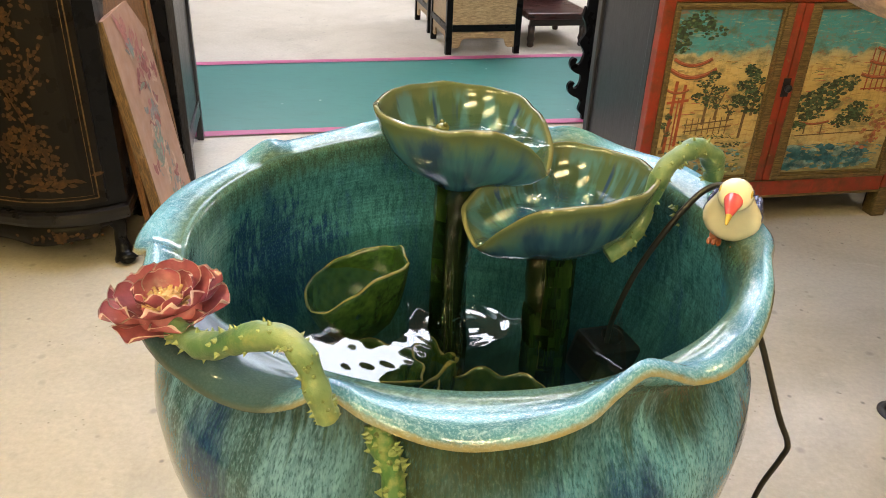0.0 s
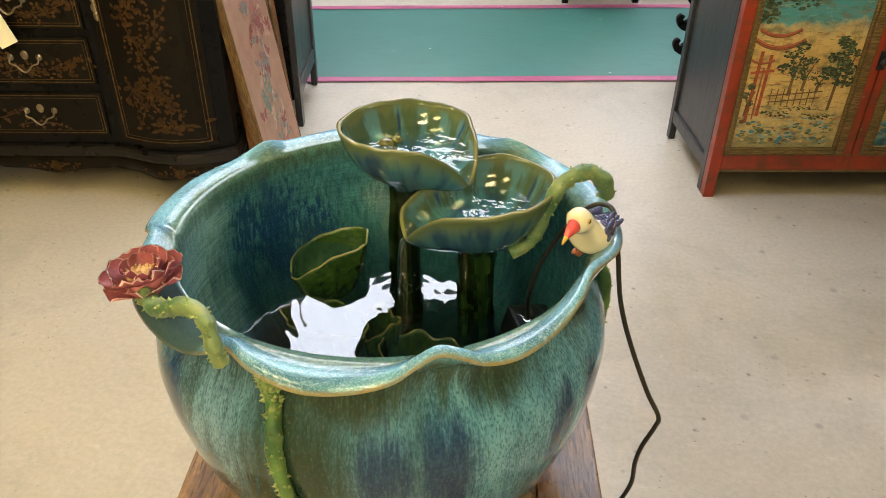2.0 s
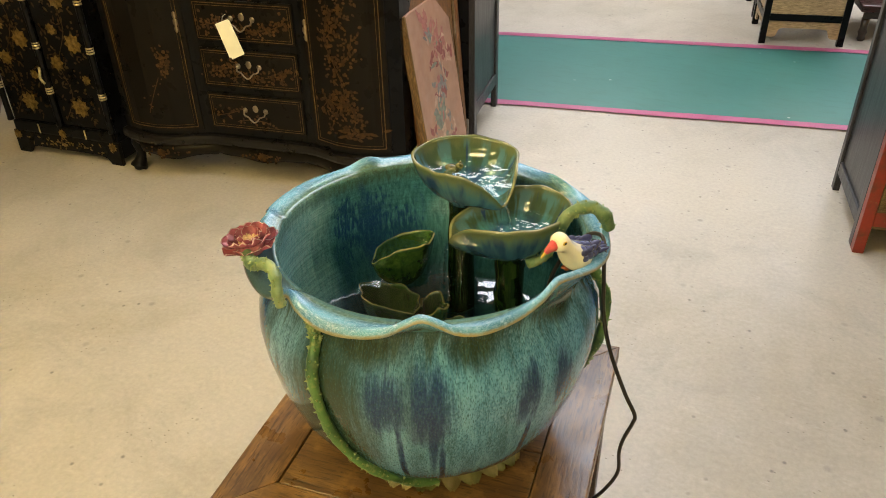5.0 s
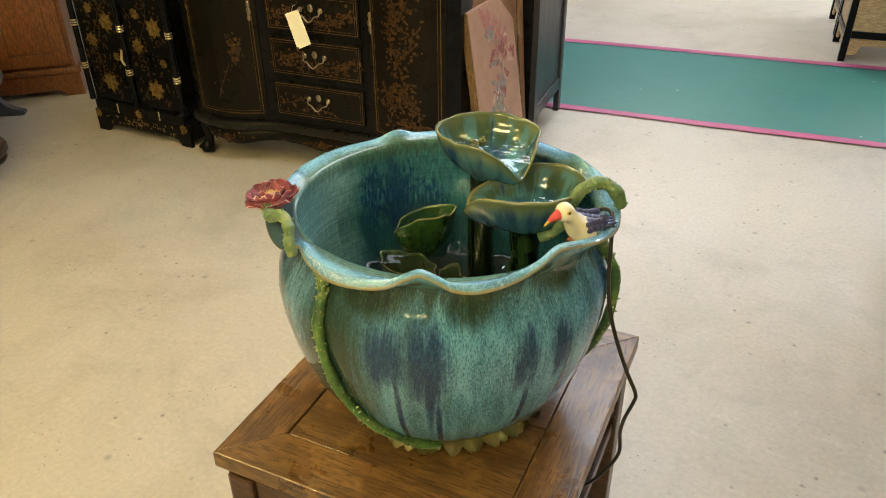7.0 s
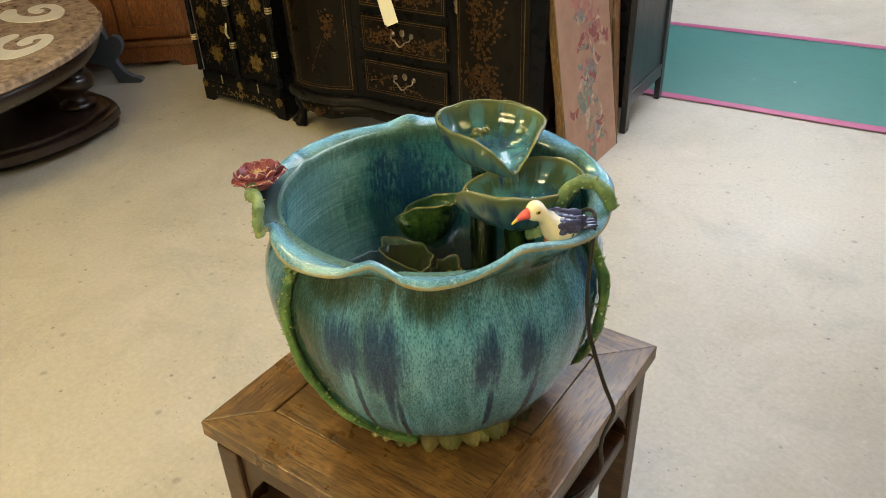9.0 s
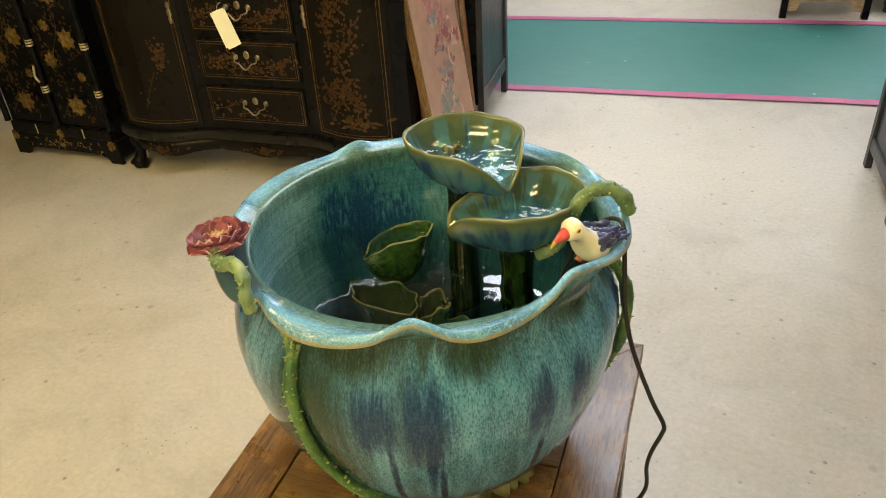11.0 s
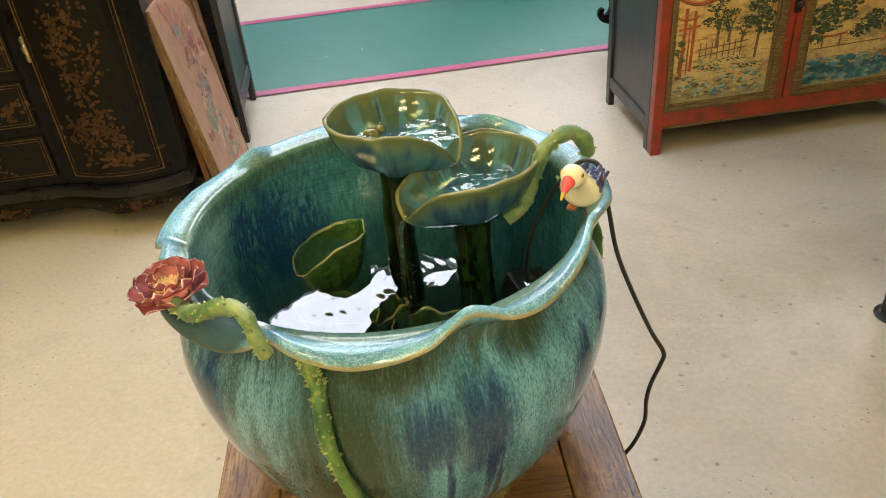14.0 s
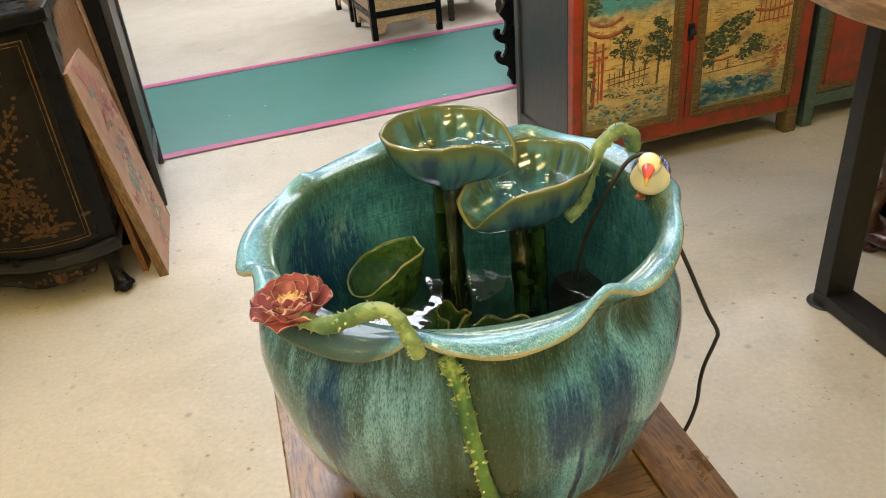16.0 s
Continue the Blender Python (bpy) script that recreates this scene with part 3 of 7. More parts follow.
PUPIL = mat_plain("black_glaze", (0.01, 0.01, 0.01), 0.15, 0, 0.2, 40, 0.4, 0.0)
WING_GLAZE = mat_plain("violet_blue_glaze", (0.05, 0.058, 0.15), 0.2, 0, 0.55, 70, 0.4, 0.3)
FEET_GLAZE = mat_plain("terracotta_glaze", (0.32, 0.10, 0.045), 0.35, 0, 0.3, 50, 0.2)
FROG_GLAZE = mat_plain("frog_glaze", (0.12, 0.125, 0.035), 0.2, 0, 0.6, 90, 0.4, 0.3)
WATER = mat_water("pool_water", (0.93, 0.975, 0.95), 0.08, 9, 0.125, 19.0, 0.26, 0.9, (0.011, 0.025))
WATER_BOWL = mat_water("bowl_water", (0.9, 0.96, 0.95), 0.9, 48, 0.10)
WATER_FALL = mat_water("falling_water", (0.95, 0.98, 0.99), 1.0, 120, 0.14)
BLACK_PLASTIC = mat_plain("black_plastic", (0.012, 0.012, 0.013), 0.45, 0, 0.2, 30)
CORD_RUBBER = mat_plain("cord_rubber", (0.014, 0.013, 0.013), 0.4, 0, 0.2, 30)
TABLE_WOOD = mat_old_wood("stand_wood", (0.072, 0.034, 0.012), (0.32, 0.178, 0.060), (0.055, 0.026, 0.011), 0.27)
TABLE_PANEL = mat_old_wood("stand_panel_wood", (0.062, 0.030, 0.011), (0.25, 0.142, 0.046), (0.055, 0.027, 0.011), 0.27, 5.0)
TABLE_DARK = mat_wood("stand_side_wood", (0.045, 0.02, 0.010), (0.13, 0.06, 0.028), 0.36, wear=0.15, pale=(0.2, 0.11, 0.06))
LACQUER = mat_lacquer("black_lacquer", (0.0035, 0.0035, 0.004))
# paler and glossier than the carcass, to bring out the moulding's highlight
LACQUER_EDGE = mat_lacquer("glossier_lacquer_edge", (0.006, 0.005, 0.0045), 0.3, 0.3)
LACQUER_BROWN = mat_lacquer("brown_black_lacquer", (0.005, 0.004, 0.003), 0.3)
GILT = mat_gilt("gilt_painting", (0.06, 0.024, 0.006), (0.21, 0.100, 0.028), 0.5, 0.25)
GILT_LINE = mat_gilt("gilt_line", (0.22, 0.13, 0.035), (0.27, 0.16, 0.05), 0.5, 0.3)
GILT_FLOWER = mat_gilt("gilt_flowers", (0.36, 0.23, 0.06), (0.48, 0.33, 0.11), 0.5, 0.25)
GILT_LEAF = mat_gilt("dull_gilt_leaves", (0.10, 0.055, 0.022), (0.16, 0.11, 0.04))
BRASS = mat_plain("aged_brass", (0.36, 0.30, 0.21), 0.33, 1.0, 0.25, 40)
BONE = mat_plain("pale_brass_band", (0.62, 0.52, 0.28), 0.35, 0.6, 0.2, 40)
PAPER = mat_plain("card_paper", (0.80, 0.77, 0.62), 0.75, 0, 0.04, 20)
RED_PAINT = mat_old_paint("red_cabinet_paint", (0.21, 0.020, 0.008), (0.32, 0.038, 0.013), (0.12, 0.036, 0.013), (0.20, 0.14, 0.045))
BROWN_EDGE = mat_wood("olive_brown_moulding", (0.10, 0.065, 0.018), (0.25, 0.17, 0.055), 0.45, wear=0.6, pale=(0.28, 0.10, 0.03))
DARK_SIDE = mat_wood("dark_side_wood", (0.020, 0.020, 0.022), (0.048, 0.047, 0.05), 0.36, (14, 14, 1), wear=0.1, pale=(0.09, 0.09, 0.09), relief=0.25)
TEAL_PAINT = mat_wood("teal_cabinet_paint", (0.06, 0.12, 0.105), (0.10, 0.17, 0.14), 0.5, wear=0.5, pale=(0.16, 0.12, 0.06))
PANEL_WOOD = mat_plain("pink_board_wood", (0.34, 0.185, 0.115), 0.5, 0, 0.16, 7)
BOARD_WOOD = mat_wood("brown_board_wood", (0.15, 0.062, 0.02), (0.32, 0.15, 0.05), 0.45, (14, 14, 1), wear=0.3)
OCHRE_EDGE = mat_wood("ochre_board_edge", (0.10, 0.05, 0.015), (0.24, 0.14, 0.045), 0.5, (10, 10, 1), wear=0.4)
CHERRY = mat_wood("cherry_cabinet_wood", (0.14, 0.042, 0.010), (0.26, 0.092, 0.025), 0.35, (8, 8, 1.2), wear=0.1, coat=0.2)
ESPRESSO = mat_wood("carved_dark_wood", (0.016, 0.009, 0.006), (0.045, 0.023, 0.014), 0.32, wear=0.15, pale=(0.12, 0.08, 0.06), coat=0.2)
MAROON = mat_wood("maroon_wood", (0.035, 0.010, 0.008), (0.085, 0.024, 0.017), 0.3, wear=0.1, coat=0.2, pale=(0.15, 0.06, 0.05))
TAN = mat_wood("pale_tan_wood", (0.42, 0.29, 0.15), (0.55, 0.40, 0.23), 0.5, wear=0.2, pale=(0.6, 0.48, 0.32), relief=0.1)
SLAB_WOOD = mat_wood("slab_wood", (0.24, 0.135, 0.065), (0.36, 0.225, 0.12), 0.42, (6, 1, 6), 1.6, wear=0.1, relief=0.1)
STEEL_BLACK = mat_plain("black_steel", (0.016, 0.016, 0.018), 0.42, 0.3, 0.25, 25)
GREY_BLUE = mat_plain("grey_blue_paint", (0.055, 0.065, 0.078), 0.45, 0, 0.2, 10)
STONE_BROWN = mat_plain("brown_marble", (0.27, 0.20, 0.145), 0.22, 0, 0.55, 26, 0.2)
STONE_WHITE = mat_plain("white_marble", (0.70, 0.67, 0.58), 0.22, 0, 0.08, 10, 0.2)
MAUVE = mat_plain("mauve_fabric", (0.30, 0.13, 0.17), 0.8, 0, 0.2, 60)


# ---- mesh helpers ----
def part(name, bm, material, parent=None, label="", smooth=False, m=None):
    """Link a bmesh as one mesh object, under a thing or a part."""
    me = bpy.data.meshes.new(name)
    if smooth:
        for f in bm.faces:
            f.smooth = True
    bm.normal_update()
    bm.to_mesh(me)
    bm.free()
    for mt in (material if isinstance(material, (list, tuple)) else (material,)):
        me.materials.append(mt)
    ob = new(name, me)
    if parent is not None:
        ob.parent = parent
    if m is not None:
        ob.matrix_basis = m
    if label:
        ob["label"] = label
    if name in ("gilt_painting", "gilt_flowers", "gilt_leaves", "paint_swirls", "paint_layer", "stamens", "splash"):
        ob["kind"] = "stuff"
    return ob


def thing(name, m, label, category, group="", kind=""):
    ob = new(name)
    ob.empty_display_size = 0.1
    ob.matrix_basis = m
    return tagged(ob, label, category, group, kind)


def box(x0, x1, y0, y1, z0, z1, bevel=0.004, bm=None):
    bm = bm or bmesh.new()
    r = bmesh.ops.create_cube(bm, size=1.0)
    vs = r["verts"]
    for v in vs:
        v.co = Vector((x0 + (v.co.x + 0.5) * (x1 - x0), y0 + (v.co.y + 0.5) * (y1 - y0), z0 + (v.co.z + 0.5) * (z1 - z0)))
    if bevel:
        es = list({e for v in vs for e in v.link_edges})
        bmesh.ops.bevel(bm, geom=es, offset=min(bevel, 0.45 * min(abs(x1 - x0), abs(y1 - y0), abs(z1 - z0))), segments=2, profile=0.6, affect="EDGES")
    return bm


def prism(pts, axis, d0, d1, bevel=0.003, bm=None):
    """A 2D outline pushed along an axis. axis y: points are (x, z); x: (y, z); z: (x, y)."""
    bm = bm or bmesh.new()

    def at(p, d):
        return {"y": (p[0], d, p[1]), "x": (d, p[0], p[1]), "z": (p[0], p[1], d)}[axis]
    a = [bm.verts.new(at(p, d0)) for p in pts]
    b = [bm.verts.new(at(p, d1)) for p in pts]
    n = len(pts)
    caps = [bm.faces.new(a), bm.faces.new(list(reversed(b)))]
    for i in range(n):
        bm.faces.new((a[i], b[i], b[(i + 1) % n], a[(i + 1) % n]))
    bmesh.ops.recalc_face_normals(bm, faces=bm.faces)
    if bevel:
        es = list({e for f in caps for e in f.edges})
        bmesh.ops.bevel(bm, geom=es, offset=bevel, segments=2, profile=0.6, affect="EDGES")
    return bm


def lathe(profile, segs=48, bm=None, cx=0.0, cy=0.0):
    bm = bm or bmesh.new()
    rings = []
    for r, z in profile:
        rings.append([bm.verts.new((cx + r * math.cos(2 * math.pi * i / segs), cy + r * math.sin(2 * math.pi * i / segs), z)) for i in range(segs)])
    for a, b in zip(rings, rings[1:]):
        for i in range(segs):
            bm.faces.new((a[i], a[(i + 1) % segs], b[(i + 1) % segs], b[i]))
    bm.faces.new(list(reversed(rings[0])))
    bm.faces.new(rings[-1])
    return bm


def catmull(pts, per=8, closed=False):
    p = [Vector(q) for q in pts]
    n = len(p)
    out = []
    for i in range(n if closed else n - 1):
        a, b, c, d = (p[(i + k) % n] if closed else p[min(max(i + k, 0), n - 1)] for k in (-1, 0, 1, 2))
        for j in range(per):
            s = j / per
            out.append(0.5 * ((2 * b) + (c - a) * s + (2 * a - 5 * b + 4 * c - d) * s * s + (3 * b - a - 3 * c + d) * s ** 3))
    if not closed:
        out.append(p[-1])
    return out


def tube(pts, radius, segs=12, bm=None, flat=1.0):
    """A round rod along points; radius is a number or a function of 0..1."""
    bm = bm or bmesh.new()
    rings, up = [], None
    n = len(pts)
    for i, q in enumerate(pts):
        d = (pts[min(i + 1, n - 1)] - pts[max(i - 1, 0)]).normalized()
        if up is None:
            up = d.orthogonal().normalized()
        up = (up - d * up.dot(d)).normalized()
        side = d.cross(up)
        r = radius(i / (n - 1)) if callable(radius) else radius
        rings.append([bm.verts.new(q + up * (r * flat * math.cos(2 * math.pi * k / segs)) + side * (r * math.sin(2 * math.pi * k / segs))) for k in range(segs)])
    for a, b in zip(rings, rings[1:]):
        for k in range(segs):
            bm.faces.new((a[k], a[(k + 1) % segs], b[(k + 1) % segs], b[k]))
    bm.faces.new(list(reversed(rings[0])))
    bm.faces.new(rings[-1])
    return bm


def ball(bm, c, rx, ry, rz, m=None, u=16, v=10):
    r = bmesh.ops.create_uvsphere(bm, u_segments=u, v_segments=v, radius=1.0)
    for w in r["verts"]:
        q = Vector((w.co.x * rx, w.co.y * ry, w.co.z * rz))
        w.co = (m @ q if m else q) + Vector(c)
    return bm


def flake(bm, pts):
    """A thin flat patch of gilding or paint from 3D points."""
    try:
        bm.faces.new([bm.verts.new(p) for p in pts])
    except ValueError:
        pass


def solid(bm, depth):
    """Gives patches a thickness."""
    bmesh.ops.solidify(bm, geom=list(bm.faces), thickness=depth)
    return bm


# ---- large structure ----
def build_room():
    bm = bmesh.new()
    x0, x1, y0, y1 = -7.0, 6.0, -5.0, 12.0
    bmesh.ops.create_grid(bm, x_segments=26, y_segments=34, size=0.5)
    for v in bm.verts:
        v.co = Vector((x0 + (v.co.x + 0.5) * (x1 - x0), y0 + (v.co.y + 0.5) * (y1 - y0), 0))
    r = bmesh.ops.extrude_face_region(bm, geom=list(bm.faces))
    for v in r["geom"]:
        if isinstance(v, bmesh.types.BMVert):
            v.co.z -= 0.1
    bmesh.ops.recalc_face_normals(bm, faces=bm.faces)
    tagged(part("floor", bm, CONCRETE), "stained beige concrete showroom floor with scuffs and specks", "floor", kind="structure")
    t = 0.15
    for nm, b in (("wall_north", (x0 - t, x1 + t, y1, y1 + t)), ("wall_south", (x0 - t, x1 + t, y0 - t, y0)),
                  ("wall_west", (x0 - t, x0, y0, y1)), ("wall_east", (x1, x1 + t, y0, y1))):
        tagged(part(nm, box(*b, -0.1, CEIL, 0), WALL_PAINT), "plain cream painted showroom wall", "wall", kind="structure")
    tagged(part("ceiling", box(x0 - t, x1 + t, y0 - t, y1 + t, CEIL, CEIL + 0.12, 0), CEIL_PAINT), "plain off-white showroom ceiling", "ceiling", kind="structure")
    # painted aisle: green between two pink lines
    aisle = thing("aisle_marking", pose(0, 0, 0), "green painted aisle with pink border lines on the concrete", "floor marking", kind="structure")

    def strip(name, a0, b0, a1, b1, mt, zt):
        bm = bmesh.new()
        n = 40
        lo = [(-2.9 + 8.8 * i / n) for i in range(n + 1)]
        va = [bm.verts.new((x, a0 + b0 * x + 0.004 * math.sin(5.1 * x), zt)) for x in lo]
        vb = [bm.verts.new((x, a1 + b1 * x + 0.004 * math.sin(4.3 * x + 1), zt)) for x in lo]
        for i in range(n):
            bm.faces.new((va[i], va[i + 1], vb[i + 1], vb[i]))
        part(name, bm, mt, aisle)
    strip("green_band", 3.91, 0.262, 5.21, 0.275, GREEN_PAINT, 0.004)
    strip("pink_line", 3.845, 0.26, 3.915, 0.262, PINK_PAINT, 0.008)
    strip("pink_line", 5.20, 0.275, 5.275, 0.277, PINK_PAINT, 0.008)
    # ceiling fittings
    for tx, ty, strong in TUBES:
        f = thing("ceiling_light", pose(tx, ty, 0, 0, 0, 103), "unseen white tube light fitting on the ceiling", "ceiling light", "tube lights")
        part("housing", box(-0.26, 0.26, -0.68, 0.68, CEIL - 0.09, CEIL, 0.006), CEIL_PAINT, f)
        for k in (-0.19, 0.0, 0.19):
            part("tube", tube([Vector((k, -0.62, CEIL - 0.115)), Vector((k, 0.62, CEIL - 0.115))], 0.016, 8), (TUBE_GLOW_DIM, TUBE_GLOW, COOL_FILL)[strong], f, smooth=True)
    for wx, wy, far in SKYLIGHTS:
        w = thing("skylight", pose(wx, wy, 0, 0, 0, 13), "white daylight panel in the ceiling, out of view", "skylight", kind="structure")
        part("panel", box(-0.85, 0.85, -1.15, 1.15, CEIL - 0.02, CEIL - 0.005, 0), FAR_FILL if far else SKY_GLOW, w)
        for b in ((-0.91, -0.85, -1.21, 1.21), (0.85, 0.91, -1.21, 1.21), (-0.85, 0.85, -1.21, -1.15), (-0.85, 0.85, 1.15, 1.21)):
            part("frame", box(*b, CEIL - 0.05, CEIL, 0.004), CEIL_PAINT, w)


TUBE_GLOW = mat_sky_panel("tube_glow", (0.98, 0.80, 0.40), 100.0)
TUBE_GLOW_DIM = mat_sky_panel("tube_glow_dim", (0.98, 0.80, 0.34), 80.0)
COOL_FILL = mat_sky_panel("cool_fill_glow", (0.94, 0.96, 1.0), 115.0)
SKY_GLOW = mat_sky_panel("daylight_panel", (0.86, 0.94, 1.06), 7.4)
FAR_FILL = mat_sky_panel("far_fill_panel", (0.92, 0.95, 1.0), 11.0)
build_room()


# ---- square wooden stand ----
def build_stand():
    hx, hy, top = 0.29, 0.302, 0.653
    st = thing("wooden_stand", pose(0.041, 0.640, 0, 0, 0, 10.5), "worn brown square wooden stand carrying the fountain", "side table")
    w = 0.088
    zt = top - 0.034
    # mitred frame boards of the top
    for name, pts in (("top_board", [(-hx, -hy), (hx, -hy), (hx - w, -hy + w), (-hx + w, -hy + w)]),
                      ("top_board", [(hx, hy), (-hx, hy), (-hx + w, hy - w), (hx - w, hy - w)])):
        part(name, prism(pts, "z", zt, top, 0.003), TABLE_WOOD, st)
    for name, pts in (("top_board", [(-hx, hy), (-hx, -hy), (-hx + w, -hy + w), (-hx + w, hy - w)]),
                      ("top_board", [(hx, -hy), (hx, hy), (hx - w, hy - w), (hx - w, -hy + w)])):
        q = [(p[1], -p[0]) for p in pts]
        part(name, prism(q, "z", zt, top, 0.003), TABLE_WOOD, st, m=pose(0, 0, 0, 0, 0, 90))
    inx, iny = hx - w, hy - w
    edges = [-iny, -0.02, iny]
    for a, b in zip(edges, edges[1:]):
        part("top_panel", box(-inx + 0.002, inx - 0.002, a + 0.002, b - 0.002, zt + 0.004, top - 0.003, 0.002), TABLE_PANEL, st)
    # lower moulding below the top
    part("moulding", box(-hx + 0.022, hx - 0.022, -hy + 0.022, hy - 0.022, zt - 0.022, zt - 0.0005, 0.008), TABLE_DARK, st)
    lx, ly, ls = hx - 0.010, hy - 0.010, 0.052
    for sx in (-1, 1):
        for sy in (-1, 1):
            x0, y0 = sx * lx, sy * ly
            part("leg", box(min(x0, x0 - sx * ls), max(x0, x0 - sx * ls), min(y0, y0 - sy * ls), max(y0, y0 - sy * ls), 0, zt - 0.022, 0.006), TABLE_DARK, st)
    za, zb = zt - 0.093, zt - 0.024
    for s in (-1, 1):
        # aprons with openings below them, and low rails
        y = s * (ly - 0.008)
        n = [(-lx + ls, zb), (lx - ls, zb), (lx - ls, za - 0.05), (lx - ls - 0.015, za - 0.02), (lx - ls - 0.05, za + 0.028), (-lx + ls + 0.05, za + 0.028), (-lx + ls + 0.015, za - 0.02), (-lx + ls, za - 0.05)]
        part("apron", prism(n, "y", min(y, y - s * 0.022), max(y, y - s * 0.022), 0.003), TABLE_DARK, st)
        part("rail", box(-lx + ls, lx - ls, min(y, y - s * 0.03), max(y, y - s * 0.03), 0.43, 0.462, 0.004), TABLE_DARK, st)
        part("rail", box(-lx + ls, lx - ls, min(y, y - s * 0.03), max(y, y - s * 0.03), 0.06, 0.095, 0.004), TABLE_DARK, st)
        x = s * (lx - 0.008)
        n = [(p[0] * (ly - ls) / (lx - ls), p[1]) for p in n]
        part("apron", prism(n, "x", min(x, x - s * 0.022), max(x, x - s * 0.022), 0.003), TABLE_DARK, st)
        part("rail", box(min(x, x - s * 0.03), max(x, x - s * 0.03), -ly + ls, ly - ls, 0.43, 0.462, 0.004), TABLE_DARK, st)
        part("rail", box(min(x, x - s * 0.03), max(x, x - s * 0.03), -ly + ls, ly - ls, 0.06, 0.095, 0.004), TABLE_DARK, st)
    part("shelf", box(-lx + 0.02, lx - 0.02, -ly + 0.02, ly - 0.02, 0.44, 0.455, 0.002), TABLE_DARK, st)


build_stand()


# ---- the fountain ----
PX, PY, PZ = 0.035, 0.655, 0.653
BX, BY = -0.003, -0.003
# the wavy lip: turn in degrees, reach and height of its edge; pinched points stand higher and closer in
LIP = [(-174, 0.281, 0.383), (-166, 0.280, 0.384), (-160, 0.267, 0.395), (-150, 0.280, 0.384), (-140, 0.286, 0.3775), (-128, 0.282, 0.3715), (-119, 0.2755, 0.3705), (-113, 0.268, 0.379), (-108, 0.263, 0.3935),
       (-101, 0.272, 0.3895), (-90, 0.279, 0.3825), (-80, 0.2745, 0.383), (-72, 0.2685, 0.389), (-67, 0.2615, 0.399), (-62.5, 0.260, 0.4075), (-58, 0.261, 0.400), (-53, 0.2645, 0.3885),
       (-46, 0.2685, 0.3855), (-36, 0.2675, 0.3915), (-26, 0.2635, 0.403), (-18, 0.258, 0.4125), (-10, 0.2635, 0.4085), (0, 0.272, 0.3985), (12, 0.2765, 0.392), (30, 0.272, 0.396),
       (48, 0.274, 0.389), (60, 0.253, 0.406), (72, 0.269, 0.389), (90, 0.2745, 0.387), (106, 0.260, 0.400), (122, 0.273, 0.3855), (138, 0.268, 0.3865), (146.6, 0.2585, 0.4005), (155, 0.271, 0.3835), (170, 0.279, 0.3825)]
OUT = [(0.150, 0.004), (0.158, 0.012), (0.184, 0.036), (0.216, 0.074), (0.242, 0.122), (0.259, 0.175), (0.2690, 0.228), (0.2715, 0.266),
       (0.2672, 0.296), (0.2575, 0.318), (0.2460, 0.335), (0.2405, 0.346), (0.2392, 0.359), (0.2410, 0.374)]


def round_rim(knots, deg):
    """Reach and height at a turn, smooth through the knots of a closed rim."""
    n = len(knots)
    d = (deg - knots[0][0]) % 360
    turns = [(k[0] - knots[0][0]) % 360 for k in knots] + [360.0]
    i = max(j for j in range(n) if turns[j] <= d)
    t0, t1 = turns[i], turns[i + 1]
    s = (d - t0) / (t1 - t0)
    tp = turns[i - 1] - (360 if i == 0 else 0)
    tn = turns[i + 2] if i + 2 <= n else 360 + turns[1]
    out = []
    for c in (1, 2):
        p0, p1, p2, p3 = (knots[(i + j) % n][c] for j in (-1, 0, 1, 2))
        m1 = (p2 - p0) / (t1 - tp) * (t1 - t0)
        m2 = (p3 - p1) / (tn - t0) * (t1 - t0)
        out.append((2 * s ** 3 - 3 * s * s + 1) * p1 + (s ** 3 - 2 * s * s + s) * m1 + (3 * s * s - 2 * s ** 3) * p2 + (s ** 3 - s * s) * m2)
    return out


